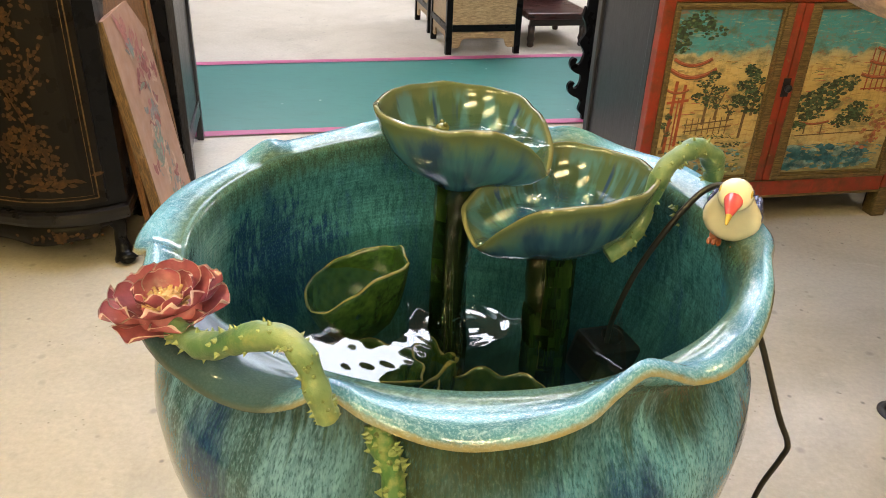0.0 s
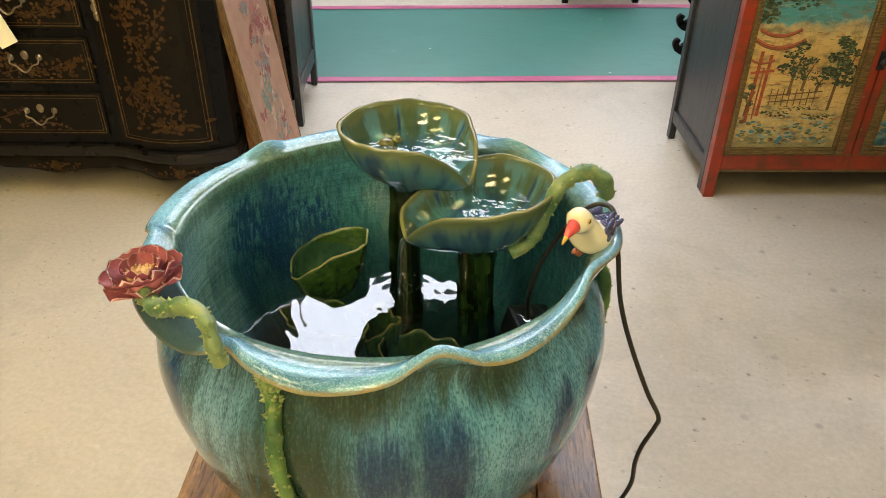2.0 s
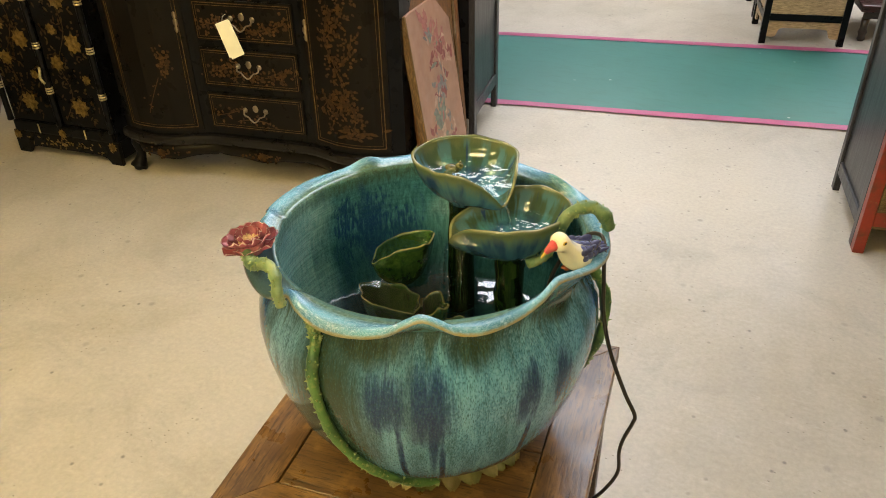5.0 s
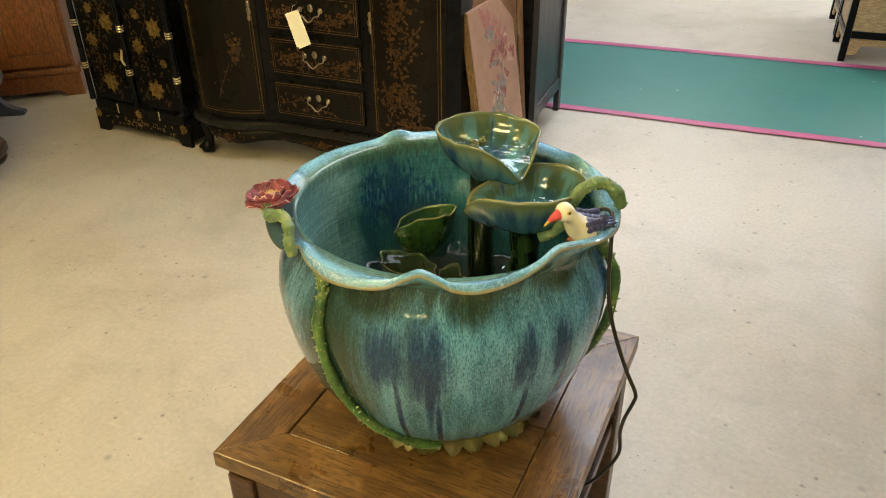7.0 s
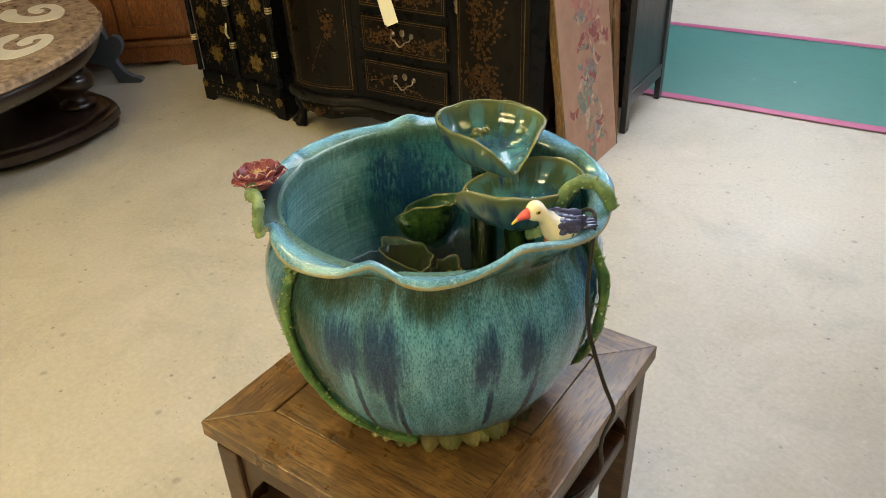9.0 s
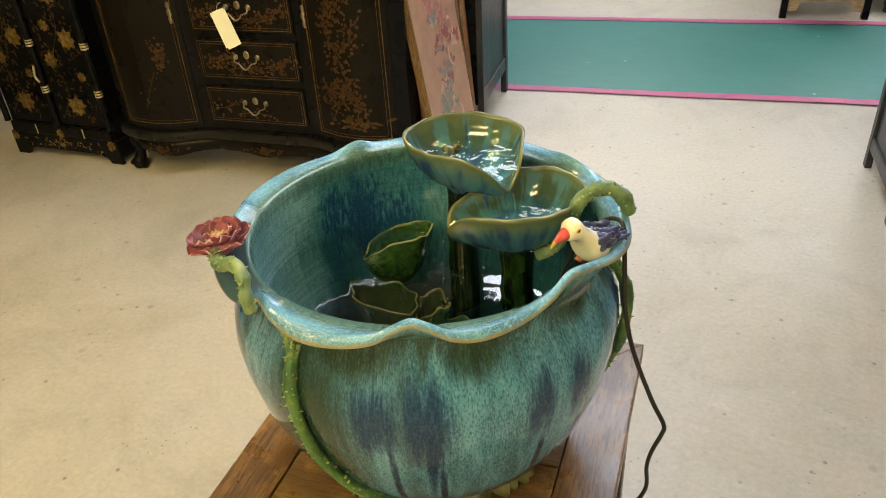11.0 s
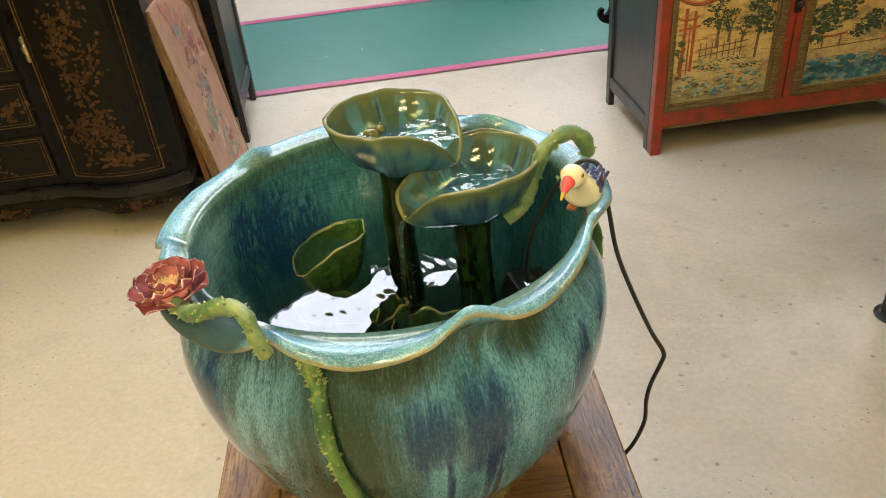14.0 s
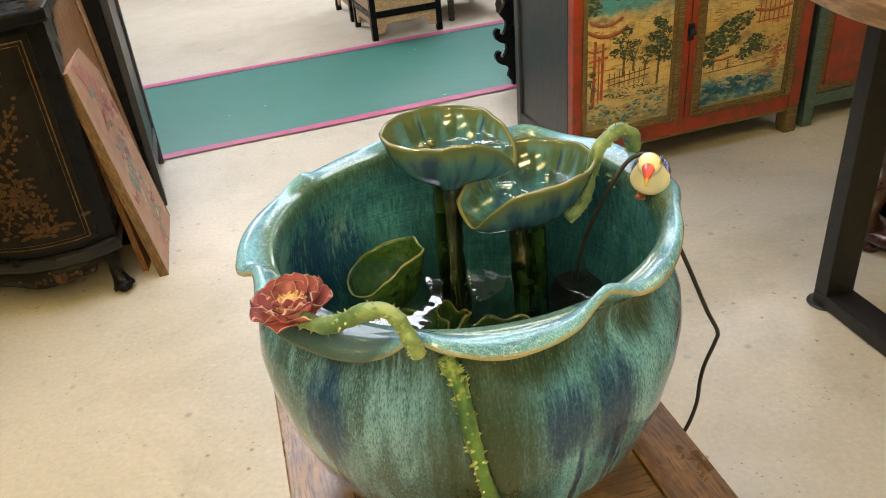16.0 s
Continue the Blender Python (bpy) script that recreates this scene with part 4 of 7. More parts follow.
def build_pot():
    segs = 256
    bm = bmesh.new()
    uvl = bm.loops.layers.uv.new("uv")
    rows = []
    vlen = [0.0]
    for (r0, z0), (r1, z1) in zip(OUT, OUT[1:]):
        vlen.append(vlen[-1] + math.hypot(r1 - r0, z1 - z0))
    for i in range(segs + 1):
        deg = -180 + 360 * i / segs
        th = radians(deg)
        wob = 0.004 * math.sin(2 * th + 1) + 0.003 * math.sin(3 * th + 2.2)
        pts = [(r + wob * 0.4 * (z / 0.38), z, vlen[k] / vlen[-1]) for k, (r, z) in enumerate(OUT)]
        er, ez = round_rim(LIP, deg)
        e = min(1.0, max(0.0, (0.408 - ez) / 0.026))
        nr, nz = OUT[-1]
        cr, cz = 0.2385, max(0.386, 0.387 + 0.55 * (ez - 0.391))
        # lip: under, edge, over
        pts += [(nr + (er - nr) * 0.55, nz + (ez - nz) * 0.45 - 0.001, 1.12), (er - 0.003, ez - 0.0045, 1.22), (er, ez - 0.0015, 1.25),
                (er - 0.002, ez + 0.0025, 1.29), (er - 0.008, ez + 0.0065 + 0.002 * e, 1.36)]
        for s in (0.45, 0.7, 0.9):
            bulge = 0.0085 * math.sin(math.pi * (0.35 + 0.65 * s))
            pts.append((er + (cr - er) * s, ez + (cz - ez) * s ** 0.75 + bulge, 1.36 + 0.5 * s))
        inner = [(0.2355, 0.389, 1.93), (0.2325, 0.380, 2.0), (0.2330, 0.364, 2.1), (0.2365, 0.335, 2.28), (0.2440, 0.290, 2.5), (0.2435, 0.235, 2.75),
                 (0.230, 0.180, 3.0), (0.213, 0.130, 3.25), (0.186, 0.085, 3.5), (0.150, 0.052, 3.75), (0.10, 0.034, 3.9), (0.03, 0.03, 4.0)]
        pts += [(r + wob * 0.4, z, v) for r, z, v in inner]
        rows.append([((r * math.cos(th) + BX * min(1, max(0, (0.374 - z) / 0.03)) * (v < 1.01), r * math.sin(th) + BY * min(1, max(0, (0.374 - z) / 0.03)) * (v < 1.01), z), deg / 100, v) for r, z, v in pts])
    n = len(rows[0])
    vs = [[bm.verts.new(p[0]) for p in rows[i]] for i in range(segs)]
    for i in range(segs):
        j = (i + 1) % segs
        for k in range(n - 1):
            f = bm.faces.new((vs[i][k], vs[j][k], vs[j][k + 1], vs[i][k + 1]))
            for lp, (ii, kk) in zip(f.loops, ((i, k), (i + 1, k), (i + 1, k + 1), (i, k + 1))):
                lp[uvl].uv = (rows[ii][kk][1], rows[ii][kk][2])
    bm.faces.new([vs[i][n - 1] for i in range(segs)])
    bm.faces.new([vs[i][0] for i in reversed(range(segs))])
    return bm


fountain = thing("fountain", pose(PX, PY, PZ), "turquoise glazed ceramic lotus fountain with running blue and olive glaze", "fountain")
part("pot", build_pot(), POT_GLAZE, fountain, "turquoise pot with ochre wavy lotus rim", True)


def cup(cx, cy, rim_z, depth, R, spout, seed, waves, foot=0.026, thick=0.0046, spout_len=0.012, spout_drop=0.052, dip=0.010, spout_w=26, squash=1.0, segs=120, axis=0.0, rim=None):
    """A lotus-leaf cup: wavy rim, one pinched spout. Local to the fountain."""
    rnd = random.Random(seed)
    ph = [rnd.uniform(0, 6.28) for _ in range(4)]
    bm = bmesh.new()
    uvl = bm.loops.layers.uv.new("uv")
    prof = [(foot, 0.0, 0.0), (0.40, 0.09, 0.12), (0.66, 0.27, 0.3), (0.83, 0.50, 0.5), (0.93, 0.74, 0.7), (0.985, 0.93, 0.9), (1.0, 1.0, 1.0)]
    cols = []
    for i in range(segs + 1):
        deg = 360 * i / segs
        th = radians(deg)
        d = abs((deg - spout + 180) % 360 - 180)
        sp = math.exp(-(d / spout_w) ** 1.1)
        shoulder = math.exp(-((d - spout_w * 1.9) / (spout_w * 0.8)) ** 2)
        w = sum(a * math.sin(k * th + p) for k, a, p in zip((2, 3, 5, 8), waves, ph))
        rr = R * (1 + 0.45 * w) * (1 - 0.10 * shoulder) + spout_len * sp
        zr = rim_z + dip * w * 2 - spout_drop * sp ** 1.2
        if rim:
            rr, zr = round_rim(rim, deg)
            zr, sp = rim_z + zr + 0.0007 * math.sin(8 * th + 2 * seed) + 0.0006 * math.sin(13 * th + seed), 0.0
        zb = rim_z - depth
        pts = []
        for k, (a, h, v) in enumerate(prof):
            r = a if k == 0 else rr * a
            sq = 1 - 0.12 * sp * math.sin(math.pi * h)
            pts.append((r * sq, zb + (zr - zb) * h, v))
        for k, (a, h, v) in enumerate(reversed(prof)):
            r = (foot * 0.6 if k == len(prof) - 1 else rr * a - thick)
            sq = 1 - 0.12 * sp * math.sin(math.pi * h)
            pts.append((max(0.004, r * sq), zb + thick * 1.4 * (1 - h) + (zr - zb) * h + (0.0008 if k == 0 else 0), 2.06 - v * 0.98))
        ca, sa = math.cos(radians(axis)), math.sin(radians(axis))
        cols.append([((cx + r * (math.cos(th) * ca - squash * math.sin(th) * sa), cy + r * (math.cos(th) * sa + squash * math.sin(th) * ca), z), deg / 100, v) for r, z, v in pts])
    n = len(cols[0])
    vs = [[bm.verts.new(p[0]) for p in cols[i]] for i in range(segs)]
    for i in range(segs):
        j = (i + 1) % segs
        for k in range(n - 1):
            f = bm.faces.new((vs[i][k], vs[j][k], vs[j][k + 1], vs[i][k + 1]))
            for lp, (ii, kk) in zip(f.loops, ((i, k), (i + 1, k), (i + 1, k + 1), (i, k + 1))):
                lp[uvl].uv = (cols[ii][kk][1], cols[ii][kk][2])
    bm.faces.new([vs[i][n - 1] for i in range(segs)])
    bm.faces.new([vs[i][0] for i in reversed(range(segs))])
    bmesh.ops.recalc_face_normals(bm, faces=bm.faces)
    return bm


def sheet(cx, cy, z, rfun, segs=72, rings=10, bumpy=0.0, seed=1):
    """A flat water surface with an outline given by rfun(degrees)."""
    bm = bmesh.new()
    mid = bm.verts.new((cx, cy, z))
    prev = None
    for k in range(1, rings + 1):
        ring = []
        for i in range(segs):
            d = 360 * i / segs
            r = rfun(d) * k / rings
            x, y = cx + r * math.cos(radians(d)), cy + r * math.sin(radians(d))
            ring.append(bm.verts.new((x, y, z + (bumpy * noise.noise(Vector((x * 38 + seed, y * 38, seed))) if k < rings else 0))))
        for i in range(segs):
            j = (i + 1) % segs
            if prev is None:
                bm.faces.new((mid, ring[i], ring[j]))
            else:
                bm.faces.new((prev[i], ring[i], ring[j], prev[j]))
        prev = ring
    return bm


def loc(x, y, z):
    return Vector((x - PX, y - PY, z - PZ))


# upper and lower bowl: turn, reach and height of the rim; the lowest knot is the spout
B1 = loc(0.031, 0.780, 1.106)
B2 = loc(0.132, 0.745, 1.050)
RIM1 = [(-180, 0.090, 0.0045), (-150, 0.0865, 0.005), (-120, 0.0743, 0.002), (-90, 0.071, 0.0035), (-65, 0.0765, 0.003), (-45, 0.0850, -0.009), (-32, 0.0915, -0.030), (-20, 0.0935, -0.050), (-8, 0.0935, -0.033),
        (8, 0.089, -0.017), (30, 0.088, -0.007), (50, 0.097, -0.004), (75, 0.098, -0.001), (105, 0.090, 0.004), (140, 0.0843, 0.007), (165, 0.087, 0.006)]
RIM2 = [(-180, 0.092, -0.0225), (-165, 0.100, -0.034), (-150, 0.0985, -0.050), (-140, 0.103, -0.042), (-128, 0.1035, -0.017), (-115, 0.101, 0.002), (-100, 0.099, 0.0135), (-80, 0.0955, 0.0175), (-45, 0.094, 0.019),
        (-15, 0.0935, 0.017), (15, 0.0955, 0.012), (50, 0.098, 0.008), (80, 0.095, 0.008), (110, 0.083, 0.005), (135, 0.0738, -0.004), (155, 0.0735, -0.014)]
bowl1 = part("upper_bowl", cup(B1.x, B1.y, B1.z, 0.076, 0.092, 0, 3, (0, 0, 0, 0), segs=144, rim=RIM1), BOWL_GLAZE, fountain, "lotus-leaf bowl with olive wavy rim and a spout", True)
bowl2 = part("lower_bowl", cup(B2.x, B2.y, B2.z, 0.076, 0.097, 0, 8, (0, 0, 0, 0), segs=144, rim=RIM2), BOWL_GLAZE_2, fountain, "lotus-leaf bowl with olive rim and a low spout", True)


def bowl_water(c, rim, depth, level, bumpy, seed):
    """Water up to the bowl's inner wall, bending down into the spout."""
    bm = bmesh.new()
    segs, rings = 96, 14
    mid, prev = bm.verts.new((c.x, c.y, c.z + level)), None
    hs, rs = (0.0, 0.09, 0.27, 0.50, 0.74, 0.93, 1.0), (0.1, 0.40, 0.66, 0.83, 0.93, 0.985, 1.0)
    for k in range(1, rings + 1):
        ring = []
        for i in range(segs):
            d = 360 * i / segs
            rr, zr = round_rim(rim, d)
            z = min(level, zr + 0.004)
            reach = rr * float(np.interp((z + depth) / (zr + depth), hs, rs)) - 0.004
            q = k / rings
            r = reach * q
            zz = level + (z - level) * max(0.0, (q - 0.55) / 0.45) ** 1.5
            x, y = c.x + r * math.cos(radians(d)), c.y + r * math.sin(radians(d))
            ring.append(bm.verts.new((x, y, c.z + zz + (bumpy * noise.noise(Vector((x * 38 + seed, y * 38, seed))) if k < rings else 0))))
        for i in range(segs):
            j = (i + 1) % segs
            bm.faces.new((mid, ring[i], ring[j]) if prev is None else (prev[i], ring[i], ring[j], prev[j]))
        prev = ring
    return bm


part("bowl_water", bowl_water(B1, RIM1, 0.076, -0.028, 0.0016, 2), WATER_BOWL, fountain, "rippling clear water in the upper bowl", True)
part("bowl_water", bowl_water(B2, RIM2, 0.076, -0.032, 0.0022, 5), WATER_BOWL, fountain, "rippling clear water in the lower bowl", True)
WL = 0.920 - PZ
part("pool_water", sheet(0, 0, WL, lambda d: 0.2447 + 0.0016 * math.sin(2 * radians(d) + 1) + 0.0012 * math.sin(3 * radians(d) + 2.2), 128, 24, 0.0005, 9), WATER, fountain, "dark rippling water standing in the pot", True)


def stem(p0, p1, r, seed):
    """A thick lotus stem with a torn sheath edge."""
    pts = catmull([p0, p0.lerp(p1, 0.33) + Vector((0.004, -0.003, 0)), p0.lerp(p1, 0.7) + Vector((-0.003, 0.004, 0)), p1], 10)
    bm = bmesh.new()
    uvl = bm.loops.layers.uv.new("uv")
    tube(pts, lambda s: r * (1.16 - 0.25 * math.sin(math.pi * s)), 20, bm)
    for v in bm.verts:
        v.co += 0.0025 * noise.noise_vector(v.co * 60 + Vector((seed, 0, 0)))
    for f in bm.faces:
        for lp in f.loops:
            lp[uvl].uv = (math.atan2(lp.vert.co.y - p0.y, lp.vert.co.x - p0.x) * 0.6, 0.1 + lp.vert.co.z * 1.2)
    return bm


def sheath(p0, p1, r, deg, seed, w=0.016):
    bm = bmesh.new()
    uvl = bm.loops.layers.uv.new("uv")
    rnd = random.Random(seed)
    n = 22
    prev = None
    d = radians(deg)
    for i in range(n + 1):
        s = i / n
        c = p0.lerp(p1, s)
        ww = w * (0.7 + 0.5 * noise.noise(Vector((s * 6, seed, 0))))
        a = c + Vector((math.cos(d + 0.5), math.sin(d + 0.5), 0)) * (r * 1.02)
        b = c + Vector((math.cos(d), math.sin(d), 0)) * (r * 1.0 + 0.4 * ww)
        e = c + Vector((math.cos(d - 0.9), math.sin(d - 0.9), 0)) * (r + 0.25 * ww) + Vector((0.002 * rnd.random(), 0, 0))
        row = [bm.verts.new(q) for q in (a, b, e)]
        if prev:
            for k in (0, 1):
                f = bm.faces.new((prev[k], row[k], row[k + 1], prev[k + 1]))
                for lp in f.loops:
                    lp[uvl].uv = (s, 1.0 if lp.vert in (row[2], prev[2]) else 0.5)
        prev = row
    bmesh.ops.solidify(bm, geom=list(bm.faces), thickness=0.003)
    return bm


S1a, S1b = loc(0.022, 0.782, 0.705), loc(0.030, 0.780, 1.036)
S2a, S2b = loc(0.140, 0.748, 0.705), loc(0.132, 0.745, 0.981)
part("stem", stem(S1a, S1b, 0.021, 1), STEM_GLAZE, fountain, "", True)
part("stem_sheath", sheath(S1a, S1b, 0.022, 215, 3), LEAF_GLAZE, fountain, "", True)
part("stem", stem(S2a, S2b, 0.024, 2), STEM_GLAZE, fountain, "", True)
part("stem_sheath", sheath(S2a, S2b, 0.026, 300, 5, 0.02), LEAF_GLAZE, fountain, "", True)
part("stem_sheath", sheath(S2a, S2b.lerp(S2a, 0.25), 0.027, 240, 6, 0.014), LEAF_GLAZE, fountain, "", True)

# leaf cup at the water, and two leaves below the surface
L1 = loc(-0.070, 0.738, 0.943)


LEAF_RIM = [(-180, 0.0584, -0.0346), (-157, 0.0573, -0.038), (-135, 0.0609, -0.0314), (-112, 0.0633, -0.0177), (-90, 0.0615, 0.0021), (-67, 0.0578, 0.0138), (-45, 0.0558, 0.0183), (-22, 0.0564, 0.0173),
            (0, 0.0521, 0.0113), (22, 0.0533, 0.0084), (45, 0.0601, 0.0062), (67, 0.064, -0.0021), (90, 0.0626, -0.0102), (112, 0.0614, -0.0157), (135, 0.0615, -0.0208), (157, 0.0591, -0.0293)]
LEAF_RIM = [(d, r + 0.0016 * math.sin(0.21 * d + 1), z + 0.0016 * math.sin(0.17 * d)) for d, r, z in LEAF_RIM]
part("leaf_cup", cup(L1.x, L1.y, L1.z, 0.085, 0.057, 180, 11, (0, 0, 0, 0), foot=0.012, thick=0.0028, segs=96, rim=LEAF_RIM), LEAF_GLAZE, fountain, "rolled green lotus leaf rising from the water", True)
L2 = loc(-0.055, 0.665, 0.878)
part("sunken_leaf", cup(L2.x, L2.y, L2.z, 0.085, 0.060, 330, 17, (0.06, 0.08, 0.08, 0.09), foot=0.012, thick=0.0026, spout_drop=0.004, dip=0.007, squash=0.6, segs=96), LEAF_DEEP, fountain, "olive lotus leaf below the water", True)
L3 = loc(0.073, 0.660, 0.850)
part("sunken_leaf", cup(L3.x, L3.y, L3.z, 0.10, 0.056, 130, 23, (0.06, 0.06, 0.09, 0.09), foot=0.012, thick=0.0026, spout_drop=0.004, dip=0.014, squash=0.7, segs=96), LEAF_DEEP, fountain, "green lotus leaf below the water", True)
L4 = loc(0.012, 0.70, 0.862)
part("sunken_leaf", cup(L4.x, L4.y, L4.z, 0.11, 0.028, 250, 29, (0.09, 0.09, 0.08, 0.04), foot=0.010, spout_drop=0.02, dip=0.02, squash=0.9, segs=64), LEAF_DEEP, fountain, "small curled leaf below the water", True)


# thorny vines
def thorn_mesh():
    bm = bmesh.new()
    b = [bm.verts.new((math.cos(1.047 * i), math.sin(1.047 * i), 0)) for i in range(6)]
    c = [bm.verts.new((0.42 * math.cos(1.047 * i) - 0.12, 0.42 * math.sin(1.047 * i), 0.55)) for i in range(6)]
    t = bm.verts.new((-0.35, 0, 1.0))
    for k in range(6):
        bm.faces.new((b[k], b[(k + 1) % 6], c[(k + 1) % 6], c[k]))
        bm.faces.new((c[k], c[(k + 1) % 6], t))
    me = bpy.data.meshes.new("thorn")
    bm.to_mesh(me)
    bm.free()
    me.materials.append(THORN_GLAZE)
    return me


THORN = thorn_mesh()


def vine(pts, r0, r1, seed, thorns=46, end=0.7):
    path = catmull([loc(*p) for p in pts], 12)
    bm = bmesh.new()
    tube(path, lambda s: (r0 + (r1 - r0) * s) * (1 + 0.10 * math.sin(31 * s + seed)) * (1 if s < 0.95 else math.sqrt(max(0.02, 1 - ((s - 0.95) / 0.05) ** 2))), 14, bm)
    for v in bm.verts:
        v.co += 0.0016 * noise.noise_vector(v.co * 85 + Vector((seed, 0, 0)))
    rnd = random.Random(seed)
    th = []
    n = len(path)
    for _ in range(thorns):
        i = rnd.randrange(1, n - 1)
        d = (path[i + 1] - path[i - 1]).normalized()
        a = d.orthogonal().normalized()
        a.rotate(Matrix.Rotation(rnd.uniform(0, 6.28), 3, d))
        s = i / (n - 1)
        r = r0 + (r1 - r0) * s
        k = 0.95 if seed in (3, 7) else 1.35
        h, w = k * rnd.uniform(0.18, 0.46) * r, k * rnd.uniform(0.18, 0.30) * r
        side = d.cross(a)
        m = Matrix((d * w, side * w, a * (h + 0.12 * r))).transposed().to_4x4()
        m.translation = path[i] + a * (r * 0.88)
        th.append(m)
    return bm, th


def polar(deg, z, off=0.0):
    zs, rs = [p[1] + PZ for p in OUT], [p[0] for p in OUT]
    r = float(np.interp(z, zs, rs)) + off
    return (PX + r * math.cos(radians(deg)), PY + r * math.sin(radians(deg)), z)


A_TOP = (-0.071, 0.410, 1.085)
for pts, r0, r1, seed, nt in (
        ([(-0.150, 0.448, 1.058), (-0.125, 0.430, 1.060), (-0.10, 0.418, 1.074), A_TOP, (-0.055, 0.400, 1.078), (-0.048, 0.392, 1.066), (-0.043, 0.388, 1.053), (-0.040, 0.389, 1.043)], 0.0090, 0.0070, 3, 110),
        ([polar(-102, 1.016, 0.003), polar(-100.5, 1.005, 0.008), polar(-98.5, 0.985, 0.008), polar(-96.8, 0.945, 0.008), polar(-95.3, 0.90, 0.008), polar(-93.5, 0.845, 0.008), polar(-90, 0.795, 0.008),
          polar(-84, 0.755, 0.008), polar(-77, 0.718, 0.008), polar(-70, 0.684, 0.010), polar(-58, 0.668, 0.010)], 0.0088, 0.0068, 5, 190),
        ([(0.180, 0.708, 0.990), (0.203, 0.716, 1.006), (0.216, 0.728, 1.040), (0.231, 0.736, 1.077), (0.256, 0.745, 1.092), (0.278, 0.755, 1.079), (0.286, 0.764, 1.050)], 0.0075, 0.0108, 7, 90),
        ([polar(24, 1.03, 0.0), polar(21, 1.0, 0.008), polar(19, 0.95, 0.008), polar(18, 0.89, 0.008), polar(21, 0.82, 0.008), polar(27, 0.75, 0.008), polar(38, 0.69, 0.010)], 0.0092, 0.0072, 9, 90)):
    b, t = vine(pts, r0, r1, seed, nt)
    ob = part("vine", b, VINE_GLAZE if seed in (3, 7) else VINE_BODY, fountain, "thorny green vine laid over the rim", True)
    for m in t:
        q = new("thorn", THORN)
        q.parent, q.matrix_basis = ob, m


# petals round the foot
def foot_petal():
    bm = bmesh.new()
    rows = []
    for i in range(6):
        s = i / 5
        w = 0.018 * math.sin(math.pi * (0.22 + 0.755 * s)) ** 0.7
        row = []
        for k in (-1, -0.5, 0, 0.5, 1):
            row.append(bm.verts.new((0.035 * s, w * k, 0.016 * (1 - s ** 1.6) + 0.003 - 0.004 * abs(k) + 0.003 * math.sin(3 * s))))
        rows.append(row)
    for a, b in zip(rows, rows[1:]):
        for k in range(4):
            bm.faces.new((a[k], b[k], b[k + 1], a[k + 1]))
    bmesh.ops.solidify(bm, geom=list(bm.faces), thickness=0.0032)
    bmesh.ops.recalc_face_normals(bm, faces=bm.faces)
    return bm


first = None
rnd = random.Random(4)
for i in range(48):
    a = 7.5 * i + rnd.uniform(-1.5, 1.5)
    rr = 0.148 + rnd.uniform(-0.004, 0.004)
    m = pose(rr * math.cos(radians(a)), rr * math.sin(radians(a)), 0.003, rnd.uniform(-5, 5), rnd.uniform(-3, 4), a + rnd.uniform(-16, 16))
    if first is None:
        first = part("foot_petal", foot_petal(), FOOT_GLAZE, fountain, "yellow-green glazed petal", True, m)
    else:
        ob = new("foot_petal", first.data)
        ob.parent, ob.matrix_basis = fountain, m


# lotus flower on the rim
def petal(l, w, curl, cup_, seed):
    """A cupped petal with a rounded point, wavy sides and a thin pale rim."""
    bm = bmesh.new()
    rows = []
    along = (0, 0.12, 0.25, 0.38, 0.50, 0.62, 0.73, 0.83, 0.91, 0.965, 1.0)
    across = (-1, -0.93, -0.75, -0.5, -0.25, 0, 0.25, 0.5, 0.75, 0.93, 1)
    for s in along:
        ww = w * (0.28 + 0.72 * math.sin(math.pi * (0.05 + 0.72 * s)) ** 0.75) * (1 if s < 0.7 else math.sqrt(max(0.05, 1 - 0.8 * ((s - 0.7) / 0.3) ** 2)))
        row = []
        for q in across:
            a = curl * s
            x = l * math.sin(a) / curl
            z = l * (1 - math.cos(a)) / curl + cup_ * w * q * q
            z += 0.0017 * math.sin(5.5 * q + seed) * s * s + 0.0012 * math.sin(11 * s + seed) * abs(q) ** 3
            row.append(bm.verts.new((x - 0.08 * l * q * q * s, ww * q, z)))
        rows.append(row)
    for i, (a, b) in enumerate(zip(rows, rows[1:])):
        for k in range(len(across) - 1):
            f = bm.faces.new((a[k], b[k], b[k + 1], a[k + 1]))
            f.material_index = 1 if i == len(along) - 2 or (k in (0, len(across) - 2) and i > 1) else 0
    bmesh.ops.solidify(bm, geom=list(bm.faces), thickness=0.0022)
    return bm


